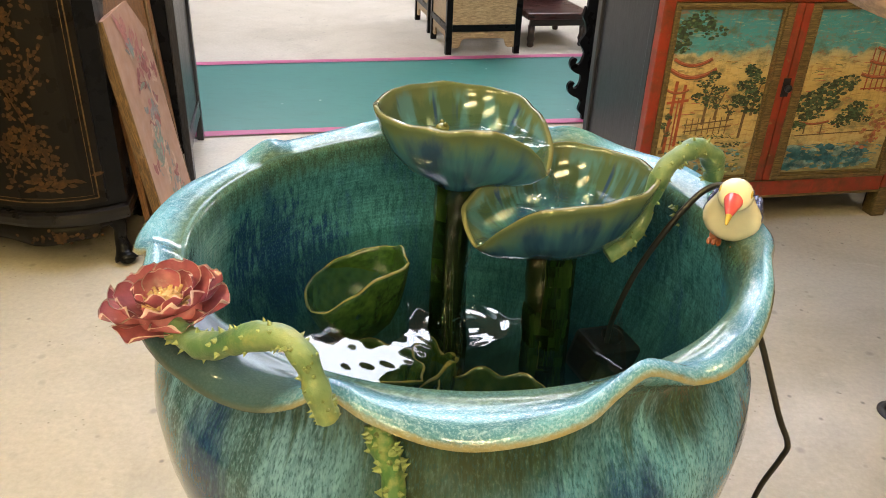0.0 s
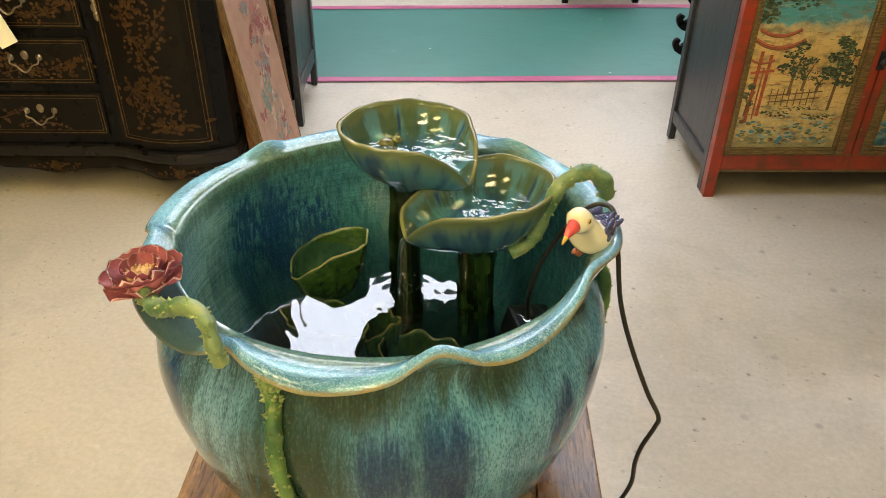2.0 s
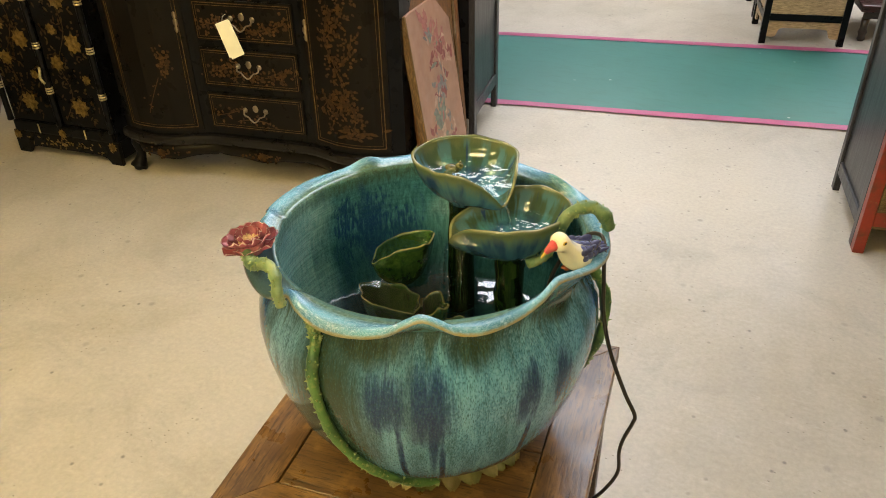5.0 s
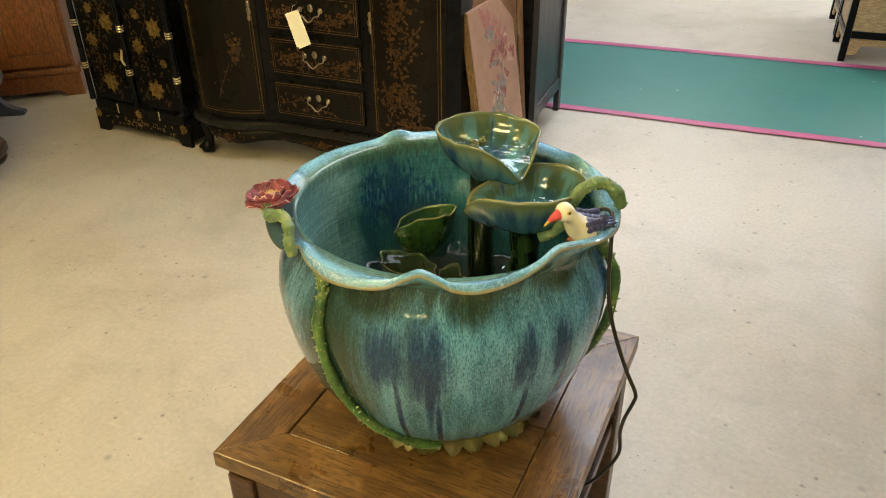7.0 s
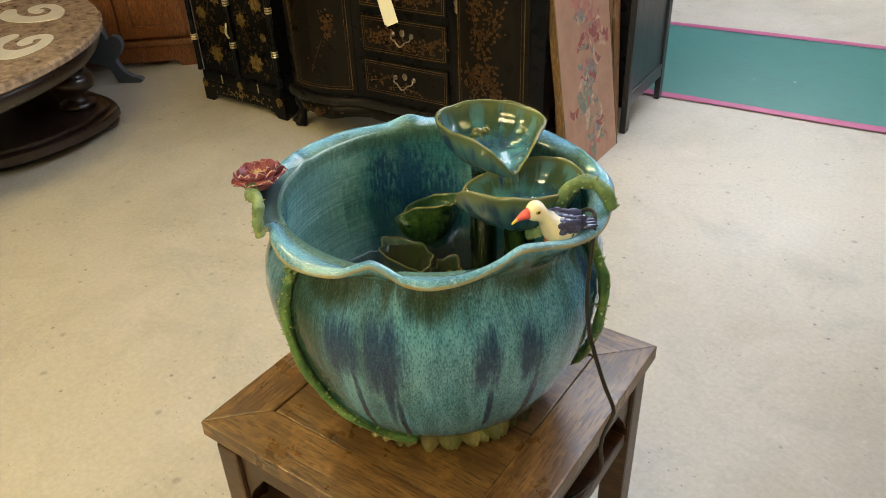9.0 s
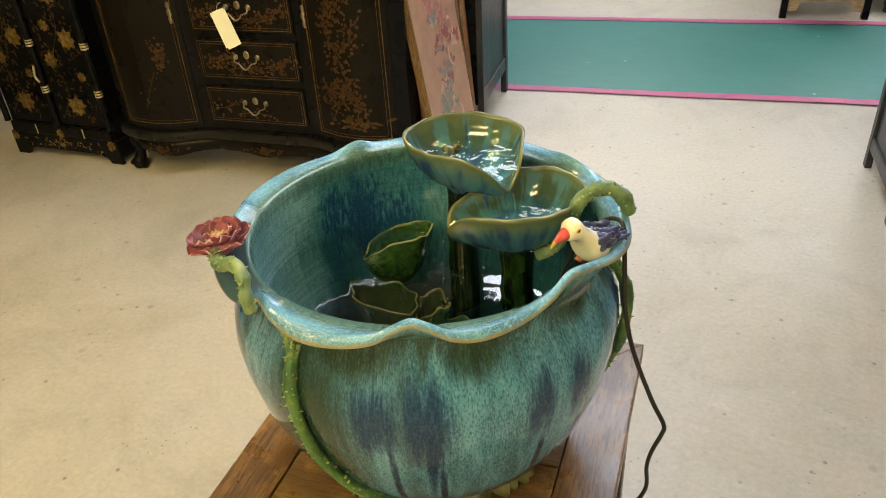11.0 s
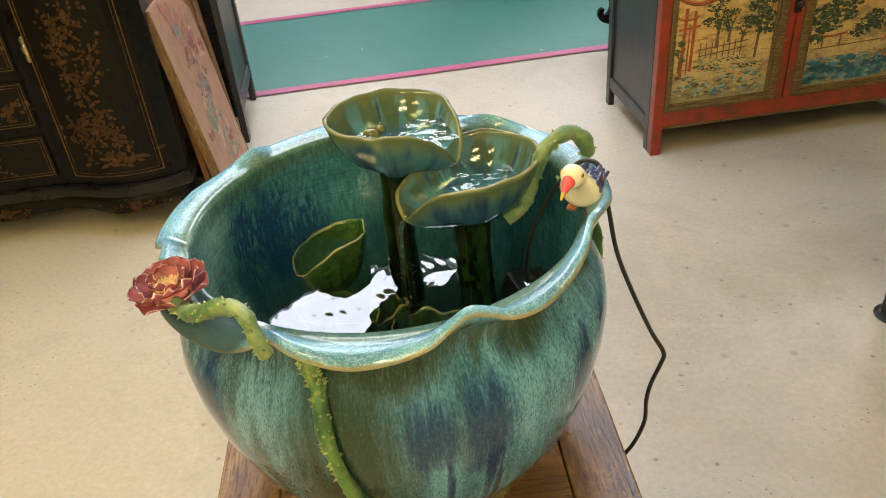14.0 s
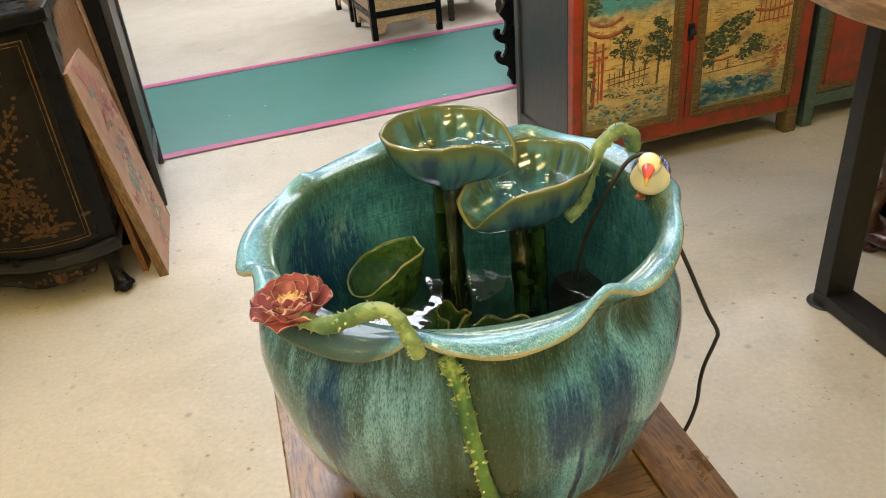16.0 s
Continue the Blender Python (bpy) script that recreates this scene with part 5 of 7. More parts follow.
flower = part("lotus_flower", lathe([(0.004, -0.022), (0.016, -0.016), (0.022, -0.006), (0.019, 0.001), (0.008, 0.003)], 24), PETAL_GLAZE, fountain, "dull red glazed lotus flower with ochre stamens", True, Matrix.Translation(loc(-0.162, 0.470, 1.063)) @ pose(0, 0, 0, 4, -4, 0))
for ring, (cnt, l, w, curl, tilt, z, r0) in enumerate(((7, 0.038, 0.0200, 0.5, -4, -0.008, 0.008), (6, 0.032, 0.0185, 0.55, -20, -0.004, 0.007), (5, 0.022, 0.0130, 0.5, -36, 0.0, 0.006))):
    for i in range(cnt):
        a = 360 / cnt * i + 21 * ring + 5 * math.sin(7 * i + ring)
        m = pose(r0 * math.cos(radians(a)), r0 * math.sin(radians(a)), z, 0, 0, a) @ pose(0, 0, 0, 3 * math.sin(5 * i), tilt + 4 * math.sin(3 * i + ring), 0)
        part("petal", petal(l, w, curl, 0.28, i + 10 * ring), [PETAL_GLAZE, PETAL_EDGE], flower, "", True, m)
bm = bmesh.new()
rnd = random.Random(2)
for i in range(110):
    a, r = rnd.uniform(0, 6.28), rnd.uniform(0.004, 0.0175)
    base = Vector((r * 0.6 * math.cos(a), r * 0.6 * math.sin(a), 0.002))
    tip = Vector((r * math.cos(a), r * math.sin(a), 0.0085 + rnd.uniform(-0.0015, 0.0025) - 0.12 * r))
    tube([base, base.lerp(tip, 0.6), tip], lambda s: 0.0007 + 0.0006 * s, 5, bm)
part("stamens", bm, STAMEN, flower, "ochre stamens", True)
part("seed_head", lathe([(0.002, 0.0), (0.007, 0.002), (0.0085, 0.0065), (0.006, 0.008), (0.001, 0.0082)], 20), STAMEN, flower, "", True)


# white bird with dark wings
def build_bird():
    # local: facing -x, feet at 0
    b = bmesh.new()
    prof = [(-0.0185, 0.0590, 0.004, 0.0045), (-0.0168, 0.0595, 0.0090, 0.0095), (-0.0120, 0.0605, 0.0126, 0.0130), (-0.0050, 0.0600, 0.0142, 0.0148), (0.0015, 0.0550, 0.0145, 0.0165), (0.0055, 0.0455, 0.0170, 0.0205),
            (0.010, 0.036, 0.0212, 0.0235), (0.018, 0.0295, 0.0245, 0.0228), (0.030, 0.026, 0.0238, 0.0200), (0.042, 0.0235, 0.0195, 0.0158), (0.052, 0.022, 0.013, 0.010), (0.058, 0.022, 0.006, 0.005)]
    pts = catmull([(x, z, ry) for x, z, ry, rz in prof], 4)
    rz = [q.x for q in catmull([Vector((q[3], 0, 0)) for q in prof], 4)]
    rings = []
    for p, h in zip(pts, rz):
        rings.append([b.verts.new((p.x, p.z * math.sin(2 * math.pi * k / 24), p.y + h * math.cos(2 * math.pi * k / 24))) for k in range(24)])
    for a, c in zip(rings, rings[1:]):
        for k in range(24):
            b.faces.new((a[k], a[(k + 1) % 24], c[(k + 1) % 24], c[k]))
    b.faces.new(list(reversed(rings[0])))
    b.faces.new(rings[-1])
    bmesh.ops.recalc_face_normals(b, faces=b.faces)
    return b


BIRD = Matrix.Translation(loc(0.2610, 0.631, 1.037)) @ pose(0, 0, 0, 0, 0, 66)
bird = part("bird", build_bird(), CREAM_GLAZE, fountain, "cream ceramic bird with coral beak and violet wings", True, BIRD)
bp = catmull([(-0.0130, 0, 0.0595), (-0.0245, 0, 0.0570), (-0.0345, 0, 0.0520)], 6)
part("beak", tube(bp, lambda s: 0.0074 * (1 - s) ** 0.8 + 0.0014, 16, None, 1.05), BEAK_GLAZE, bird, "coral red beak", True)
bp = catmull([(-0.0335, 0, 0.0526), (-0.0375, 0, 0.0503), (-0.0410, 0, 0.0476)], 5)
part("beak_tip", tube(bp, lambda s: 0.0022 * (1 - s) ** 0.7 + 0.0006, 12), EYE_GLAZE, bird, "yellow beak tip", True)
for s in (-1, 1):
    e = part("eye", ball(bmesh.new(), (-0.0080, s * 0.0122, 0.0640), 0.0044, 0.0014, 0.0033), EYE_GLAZE, bird, "ochre eye", True)
    part("pupil", ball(bmesh.new(), (-0.0085, s * 0.0133, 0.0642), 0.0021, 0.0007, 0.0018), PUPIL, e, "", True)
    # broad feathers that overlap towards the tail
    w = bmesh.new()
    for row, (n, ln) in enumerate(((3, 0.0105), (3, 0.0115), (2, 0.013), (2, 0.015))):
        for k in range(n):
            x = 0.024 + 0.0105 * row
            z = 0.0395 - 0.0082 * (k + 0.5 * (3 - n)) + 0.0008 * row
            y = s * (0.0215 - 0.0020 * abs(k - 1) - 0.0011 * row * row)
            ball(w, (x, y, z), ln * 0.85, 0.0034, 0.0064, Matrix.Rotation(radians(10 + 5 * k), 3, "Y") @ Matrix.Rotation(radians(-s * 7), 3, "Z"), 14, 9)
    part("wing", w, WING_GLAZE, bird, "violet-blue feathered wing", True)
    f = bmesh.new()
    ball(f, (0.030, s * 0.010, 0.0045), 0.010, 0.006, 0.005)
    for k in (-1, 0, 1):
        ball(f, (0.021, s * 0.010 + 0.004 * k, 0.002), 0.007, 0.0024, 0.0026)
    part("foot", f, FEET_GLAZE, bird, "terracotta foot", True)
tl = bmesh.new()
for k in range(5):
    ball(tl, (0.064 + 0.002 * (2 - abs(k - 2)), 0.0055 * (k - 2), 0.026 - 0.001 * abs(k - 2)), 0.019, 0.0042, 0.0034, Matrix.Rotation(radians(3 * (k - 2)), 3, "Z"), 14, 8)
for row in range(4):
    for k in (-1, 0, 1):
        ball(tl, (0.027 + 0.0095 * row, 0.0100 * k * (1 - 0.12 * row), 0.0450 - 0.0036 * row - 0.0030 * abs(k)), 0.0098, 0.0070, 0.0042, Matrix.Rotation(radians(14), 3, "Y"), 14, 8)
part("tail", tl, WING_GLAZE, bird, "violet-blue tail", True)
part("undertail", ball(bmesh.new(), (0.048, 0, 0.009), 0.017, 0.011, 0.008), FEET_GLAZE, bird, "terracotta patch", True)

# frog in the upper bowl
fb = bmesh.new()
ball(fb, (0, 0, 0.012), 0.016, 0.012, 0.010, Matrix.Rotation(radians(-16), 3, "Y"))
ball(fb, (-0.015, 0, 0.0185), 0.0095, 0.0098, 0.007)
for s in (-1, 1):
    ball(fb, (-0.0165, s * 0.0062, 0.0245), 0.0035, 0.0033, 0.0033, None, 10, 8)
    ball(fb, (0.008, s * 0.012, 0.008), 0.011, 0.005, 0.007, Matrix.Rotation(radians(s * 20), 3, "Z"))
    tube(catmull([(-0.008, s * 0.010, 0.011), (-0.012, s * 0.015, 0.006), (-0.016, s * 0.015, 0.0)], 4), 0.0028, 8, fb)
    tube(catmull([(0.014, s * 0.013, 0.004), (0.004, s * 0.017, 0.001), (0.0, s * 0.018, -0.001)], 4), 0.003, 8, fb)
for v in fb.verts:
    v.co *= 0.78
part("frog", fb, FROG_GLAZE, fountain, "small olive ceramic frog sitting in the bowl", True, Matrix.Translation(loc(0.000, 0.795, 1.0665)) @ pose(0, 0, 0, 0, 0, 205))


# falling water
def fall(pts, r, seed):
    path = catmull([loc(*p) for p in pts], 8)
    bm = tube(path, lambda s: r * (1.2 - 0.7 * s) * (1 + 0.25 * math.sin(23 * s + seed)), 8, None, 0.45)
    for v in bm.verts:
        v.co += 0.001 * noise.noise_vector(v.co * 160 + Vector((seed, 0, 0)))
    return bm


part("water_stream", fall([(0.112, 0.753, 1.058), (0.121, 0.749, 1.056), (0.128, 0.746, 1.044), (0.131, 0.745, 1.020)], 0.006, 1), WATER_FALL, fountain, "thin clear stream of falling water", True)
part("water_stream", fall([(0.060, 0.699, 1.005), (0.049, 0.694, 1.002), (0.043, 0.690, 0.985), (0.041, 0.688, 0.945), (0.041, 0.687, 0.918)], 0.0042, 4), WATER_FALL, fountain, "thin clear stream of falling water", True)
sp = bmesh.new()
rnd = random.Random(6)
for i in range(26):
    a, r = rnd.uniform(0, 6.28), abs(rnd.gauss(0, 0.016))
    c = loc(0.041, 0.687, 0.921) + Vector((r * math.cos(a), r * math.sin(a), rnd.uniform(0, 0.006)))
    ball(sp, c, 0.0016, 0.0016, 0.0014, None, 6, 5)
part("splash", sp, WATER_FALL, fountain, "splash drops", True)

# pump in the pot and its cord over the rim to the floor behind
pump = part("pump", box(-0.033, 0.033, -0.024, 0.024, -0.02, 0.03, 0.006), BLACK_PLASTIC, fountain, "black submersible pump", False, Matrix.Translation(loc(0.205, 0.765, 0.825)) @ pose(0, 0, 0, 8, 10, 30))
part("pump_cap", lathe([(0.008, 0.028), (0.012, 0.03), (0.012, 0.038), (0.006, 0.040)], 16), BLACK_PLASTIC, pump, "", True)
cord = catmull([(0.205, 0.755, 0.85), (0.203, 0.735, 0.90), (0.214, 0.720, 0.965), (0.236, 0.715, 1.02), (0.262, 0.722, 1.055), (0.281, 0.720, 1.066), (0.296, 0.708, 1.062), (0.306, 0.690, 1.020),
                (0.317, 0.672, 0.965), (0.3366, 0.6573, 0.9138), (0.366, 0.6565, 0.845), (0.3855, 0.6585, 0.806), (0.3845, 0.660, 0.785), (0.374, 0.6615, 0.745), (0.370, 0.662, 0.712), (0.371, 0.668, 0.660), (0.352, 0.662, 0.61), (0.322, 0.676, 0.55), (0.285, 0.69, 0.50), (0.22, 0.70, 0.468), (0.14, 0.70, 0.4595), (0.06, 0.66, 0.4595), (0.02, 0.72, 0.4595), (0.09, 0.76, 0.4595)], 8)
tagged(part("power_cord", tube(cord, 0.0031, 8), CORD_RUBBER, None, "", True), "thin black power cord hanging over the pot rim", "cord")


# ---- gilding helpers ----
def spray(bm, path, y, rnd, leaf=0.018, dens=5, spread=0.035):
    """A painted branch with clumps of leaves on a front plane; path in (x, z), y a number or function of x."""
    yf = y if callable(y) else (lambda x: y)
    pts = catmull([(p[0], p[1], 0) for p in path], 6)
    for a, b in zip(pts, pts[1:]):
        d = (b - a).normalized()
        n = Vector((-d.y, d.x, 0)) * 0.0022
        flake(bm, [(q.x, yf(q.x), q.y) for q in (a + n, b + n, b - n, a - n)])
    for a in pts[2:]:
        for _ in range(dens):
            c = Vector((a.x + rnd.gauss(0, spread), a.y + rnd.gauss(0, spread * 0.8), 0))
            leaf_flake(bm, c, rnd.uniform(0, 6.28), leaf * rnd.uniform(0.5, 1.1), leaf * rnd.uniform(0.25, 0.5), yf)


def leaf_flake(bm, c, a, l, w, yf):
    ca, sa = math.cos(a), math.sin(a)
    out = []
    for s, t in ((0, 0), (0.35, 0.9), (0.7, 0.75), (1.0, 0.0), (0.7, -0.75), (0.35, -0.9)):
        x, z = s * l, t * w
        X, Z = c.x + x * ca - z * sa, c.y + x * sa + z * ca
        out.append((X, yf(X), Z))
    flake(bm, out)


def rosette(bm, c, r, petals, yf, rnd):
    for i in range(petals):
        leaf_flake(bm, Vector((c[0], c[1], 0)), 6.283 * i / petals + rnd.uniform(-0.1, 0.1), r, r * 0.34, yf)


def frame_lines(x0, x1, z0, z1, yf, w=0.004, inset=0.012):
    """A gilt line drawn round a panel, following its curve."""
    bm = bmesh.new()
    x0, x1, z0, z1 = x0 + inset, x1 - inset, z0 + inset, z1 - inset
    n = 14
    for za in (z0, z1):
        for i in range(n):
            a, b = x0 + (x1 - x0) * i / n, x0 + (x1 - x0) * (i + 1) / n
            flake(bm, [(a, yf(a), za - w / 2), (b, yf(b), za - w / 2), (b, yf(b), za + w / 2), (a, yf(a), za + w / 2)])
    for xa in (x0, x1):
        flake(bm, [(xa - w / 2, yf(xa), z0), (xa + w / 2, yf(xa), z0), (xa + w / 2, yf(xa), z1), (xa - w / 2, yf(xa), z1)])
    return bm


# ---- black chinoiserie sideboard ----
SB_CURVE = [(0.0, 0.030), (0.05, 0.004), (0.12, -0.020), (0.21, -0.030), (0.30, -0.018), (0.37, 0.010), (0.43, 0.034), (0.47, 0.040), (0.70, 0.040), (0.93, 0.040), (0.97, 0.034),
            (1.03, 0.010), (1.10, -0.018), (1.19, -0.030), (1.28, -0.020), (1.345, 0.004), (1.395, 0.030)]


def sb_front(x, off=0.0):
    xs, ys = [p[0] for p in SB_CURVE], [p[1] for p in SB_CURVE]
    return float(np.interp(x, xs, ys)) + off


def curved_slab(x0, x1, z0, z1, yoff, thick, n=24, bevel=0.004, front=sb_front):
    """A board that follows the serpentine front."""
    xs = [x0 + (x1 - x0) * i / n for i in range(n + 1)]
    pts = [(x, front(x) + yoff) for x in xs] + [(x, front(x) + yoff + thick) for x in reversed(xs)]
    return prism(pts, "z", z0, z1, bevel)


def bail_pull(parent, x, y, z, w=0.05):
    """A swan-neck brass pull with two roses."""
    h = new("drawer_pull")
    h.parent = parent
    h.matrix_basis = pose(x, y, z)
    bm = bmesh.new()
    tube(catmull([(-w, -0.012, 0.004), (-w * 0.98, -0.02, -0.012), (-w * 0.55, -0.024, -0.020), (-w * 0.3, -0.026, -0.034), (0, -0.027, -0.042), (w * 0.3, -0.026, -0.034), (w * 0.55, -0.024, -0.020), (w * 0.98, -0.02, -0.012), (w, -0.012, 0.004)], 6), 0.0032, 8, bm)
    part("bail", bm, BRASS, h, "", True)
    for s in (-1, 1):
        bm = bmesh.new()
        ball(bm, (s * w, -0.004, 0.004), 0.012, 0.006, 0.012, None, 12, 8)
        ball(bm, (s * w, -0.011, 0.004), 0.005, 0.008, 0.005, None, 10, 6)
        part("rose", bm, BRASS, h, "", True)
    bm = bmesh.new()
    ball(bm, (0, -0.002, 0.012), 0.014, 0.003, 0.017, None, 12, 8)
    part("backplate", bm, BRASS, h, "", True)


def build_sideboard():
    sb = thing("sideboard", pose(-2.424, 1.990, 0, 0, 0, 13), "black lacquered serpentine sideboard painted with gilt trees", "sideboard")
    W, D = 1.395, 0.46
    xs = [W * i / 60 for i in range(61)]

    def block(name, z0, z1, off, mt, bevel=0.004, back=D, grow=0.0):
        pts = [(-grow + (W + 2 * grow) * i / 60, sb_front(W * i / 60) - off) for i in range(61)] + [(W + grow, back), (-grow, back)]
        return part(name, prism(pts, "z", z0, z1, bevel), mt, sb)
    block("carcass", 0.224, 0.985, 0.0, LACQUER, 0.003)
    block("base_moulding", 0.176, 0.222, 0.026, LACQUER_EDGE, 0.014, D, 0.012)
    block("top", 0.986, 1.030, 0.028, LACQUER, 0.009, D, 0.018)
    # scalloped apron along the front
    bm = bmesh.new()
    n = 84
    rows = []
    for i in range(n + 1):
        x = 0.05 + (W - 0.10) * i / n
        q = (x - 0.05) / (W - 0.10)
        dip = 0.030 * abs(math.sin(math.pi * 3 * q)) ** 0.7 + 0.006 * math.cos(math.pi * 12 * q)
        zb = 0.136 - dip * 0.9 + 0.03 * (1 if q < 0.03 or q > 0.97 else 0)
        y = sb_front(x) - 0.010
        rows.append([bm.verts.new(p) for p in ((x, y, 0.177), (x, y - 0.003, (0.177 + zb) / 2), (x, y, zb), (x, y + 0.022, zb), (x, y + 0.022, 0.177))])
    for a, b in zip(rows, rows[1:]):
        for k in range(5):
            bm.faces.new((a[k], b[k], b[(k + 1) % 5], a[(k + 1) % 5]))
    bmesh.ops.recalc_face_normals(bm, faces=bm.faces)
    apron = part("apron", bm, LACQUER_BROWN, sb, "", True)
    rnd = random.Random(5)
    g = bmesh.new()
    for cx in (0.21, 0.70, 1.19):
        yf = (lambda x: sb_front(x) - 0.0155)
        for k in range(30):
            x = cx + rnd.gauss(0, 0.06)
            leaf_flake(g, Vector((x, 0.136 + rnd.gauss(0, 0.013) * (1 - min(1, abs(x - cx) / 0.16)), 0)), rnd.uniform(0, 6.3), rnd.uniform(0.009, 0.02), 0.006, yf)
        rosette(g, (cx, 0.136), 0.024, 9, lambda x: sb_front(x) - 0.017, rnd)
    part("gilt_painting", solid(g, 0.0008), GILT, apron, "gilt flowers")
    # bracket feet
    for x in (0.035, W - 0.035):
        for y in (0.035, D - 0.05):
            s = 1 if x < 0.5 else -1
            path = catmull([(x + s * 0.02, y, 0.178), (x - s * 0.002, y - 0.012, 0.14), (x + s * 0.004, y - 0.004, 0.09), (x - s * 0.004, y - 0.012, 0.045), (x - s * 0.012, y - 0.026, 0.016)], 8)
            f = tube(path, lambda q: 0.040 - 0.020 * math.sin(math.pi * min(1, q * 1.15)) ** 0.8, 14)
            ball(f, (x - s * 0.010, y - 0.018, 0.017), 0.028, 0.030, 0.017)
            for v in f.verts:
                v.co.z = max(v.co.z, 0.0)
            part("foot", f, LACQUER, sb, "", True)
    # doors
    for nm, x0, x1, sgn in (("door", 0.052, 0.420, 1), ("door", 0.978, 1.343, -1)):
        d = part(nm, curved_slab(x0, x1, 0.242, 0.965, -0.007, 0.012, 26, 0.003), LACQUER_BROWN, sb, "", False)
        yf = (lambda x: sb_front(x) - 0.0085)
        part("gilt_line", solid(frame_lines(x0, x1, 0.242, 0.965, yf, 0.0045, 0.020), 0.0008), GILT_LINE, d)
        part("gilt_line", solid(frame_lines(x0, x1, 0.242, 0.965, yf, 0.002, 0.032), 0.0008), GILT_LINE, d)
        g = bmesh.new()
        rnd = random.Random(7 + sgn)
        cx = (x0 + x1) / 2 + 0.02 * sgn
        dens = 6 if sgn < 0 else 1
        if sgn > 0:
            spray(g, [(cx + 0.05, 0.50), (cx + 0.06, 0.56), (cx + 0.04, 0.62)], yf, rnd, 0.018, 5, 0.016)
        spray(g, [(cx - 0.06, 0.33), (cx - 0.02, 0.42), (cx + 0.02, 0.50), (cx - 0.01, 0.60), (cx - 0.05, 0.72), (cx - 0.02, 0.86)][:6 if sgn < 0 else 3], yf, rnd, 0.018 if sgn < 0 else 0.012, dens + 2 if sgn < 0 else 1, 0.026 if sgn < 0 else 0.016)
        if sgn < 0:
            spray(g, [(cx + 0.05, 0.34), (cx + 0.06, 0.40), (cx + 0.03, 0.47)], yf, rnd, 0.018, dens + 2, 0.026)
        if sgn < 0:
            spray(g, [(cx - 0.01, 0.60), (cx + 0.05, 0.66), (cx + 0.07, 0.74)], yf, rnd, 0.018, dens, 0.022)
            spray(g, [(cx - 0.10, 0.42), (cx - 0.06, 0.46), (cx - 0.02, 0.47)], yf, rnd, 0.020, dens, 0.028)
        if sgn < 0:
            spray(g, [(cx - 0.05, 0.72), (cx + 0.0, 0.78), (cx + 0.05, 0.86)], yf, rnd, 0.020, dens, 0.022)
        if sgn < 0:
            for k in range(26):
                leaf_flake(g, Vector((cx + 0.03 + rnd.gauss(0, 0.045), 0.325 + rnd.gauss(0, 0.016), 0)), rnd.uniform(-0.4, 0.4), rnd.uniform(0.02, 0.05), 0.008, yf)
        part("gilt_painting", solid(g, 0.0008), GILT, d, "rubbed gilt trees and blossoms")
        # brass lock plate
        lx = x1 - 0.03 if sgn > 0 else x0 + 0.012
        lk = bmesh.new()
        for dz, rx, rz in ((0.030, 0.010, 0.016), (0.0, 0.013, 0.018), (-0.030, 0.010, 0.016)):
            ball(lk, (lx, sb_front(lx) - 0.008, 0.74 + dz), rx, 0.004, rz, None, 12, 8)
        part("lock_plate", lk, BRASS, d, "pierced brass lock plate", True)
    # drawers
    for z0, z1 in ((0.262, 0.428), (0.460, 0.632), (0.664, 0.836), (0.862, 0.966)):
        dr = part("drawer", box(0.468, 0.932, 0.028, 0.045, z0, z1, 0.005), LACQUER_BROWN, sb)
        yf = (lambda x: 0.0275)
        part("gilt_line", solid(frame_lines(0.468, 0.932, z0, z1, yf, 0.003, 0.010), 0.0008), GILT_LINE, dr)
        part("gilt_line", solid(frame_lines(0.468, 0.932, z0, z1, yf, 0.0018, 0.020), 0.0008), GILT_LINE, dr)
        g = bmesh.new()
        rnd = random.Random(int(z0 * 1000))
        zc = (z0 + z1) / 2
        dn = 2 if z0 < 0.3 else 6
        spray(g, [(0.50, zc - 0.02), (0.56, zc - 0.01), (0.62, zc + 0.01)], yf, rnd, 0.018, dn, 0.024)
        spray(g, [(0.60, zc - 0.045), (0.68, zc - 0.03), (0.76, zc - 0.04)], yf, rnd, 0.016, dn, 0.016)
        if z0 > 0.3:
            spray(g, [(0.77, zc - 0.03), (0.83, zc - 0.02), (0.90, zc + 0.01)], yf, rnd, 0.018, dn, 0.018)
        part("gilt_painting", solid(g, 0.0008), GILT, dr, "rubbed gilt landscape")
        bail_pull(dr, 0.700, 0.028, zc + 0.012)
    return sb


build_sideboard()
tag = thing("price_tag", pose(-2.424, 1.990, 0, 0, 0, 13) @ pose(0.625, -0.008, 0.765, -6, -21, 0), "blank cream paper price tag hanging on a drawer pull", "price tag")
part("card", box(-0.034, 0.034, -0.0012, 0.0002, -0.150, -0.004, 0.0008), PAPER, tag)
part("card", box(-0.031, 0.037, 0.0012, 0.0024, -0.158, -0.010, 0.0008), PAPER, tag, "", False, pose(0, 0, 0, -2, -3, 0))
part("string", tube(catmull([(0, 0, -0.012), (0.012, 0.002, 0.012), (0.03, 0.004, 0.018)], 5), 0.001, 6), PAPER, tag, "", True)


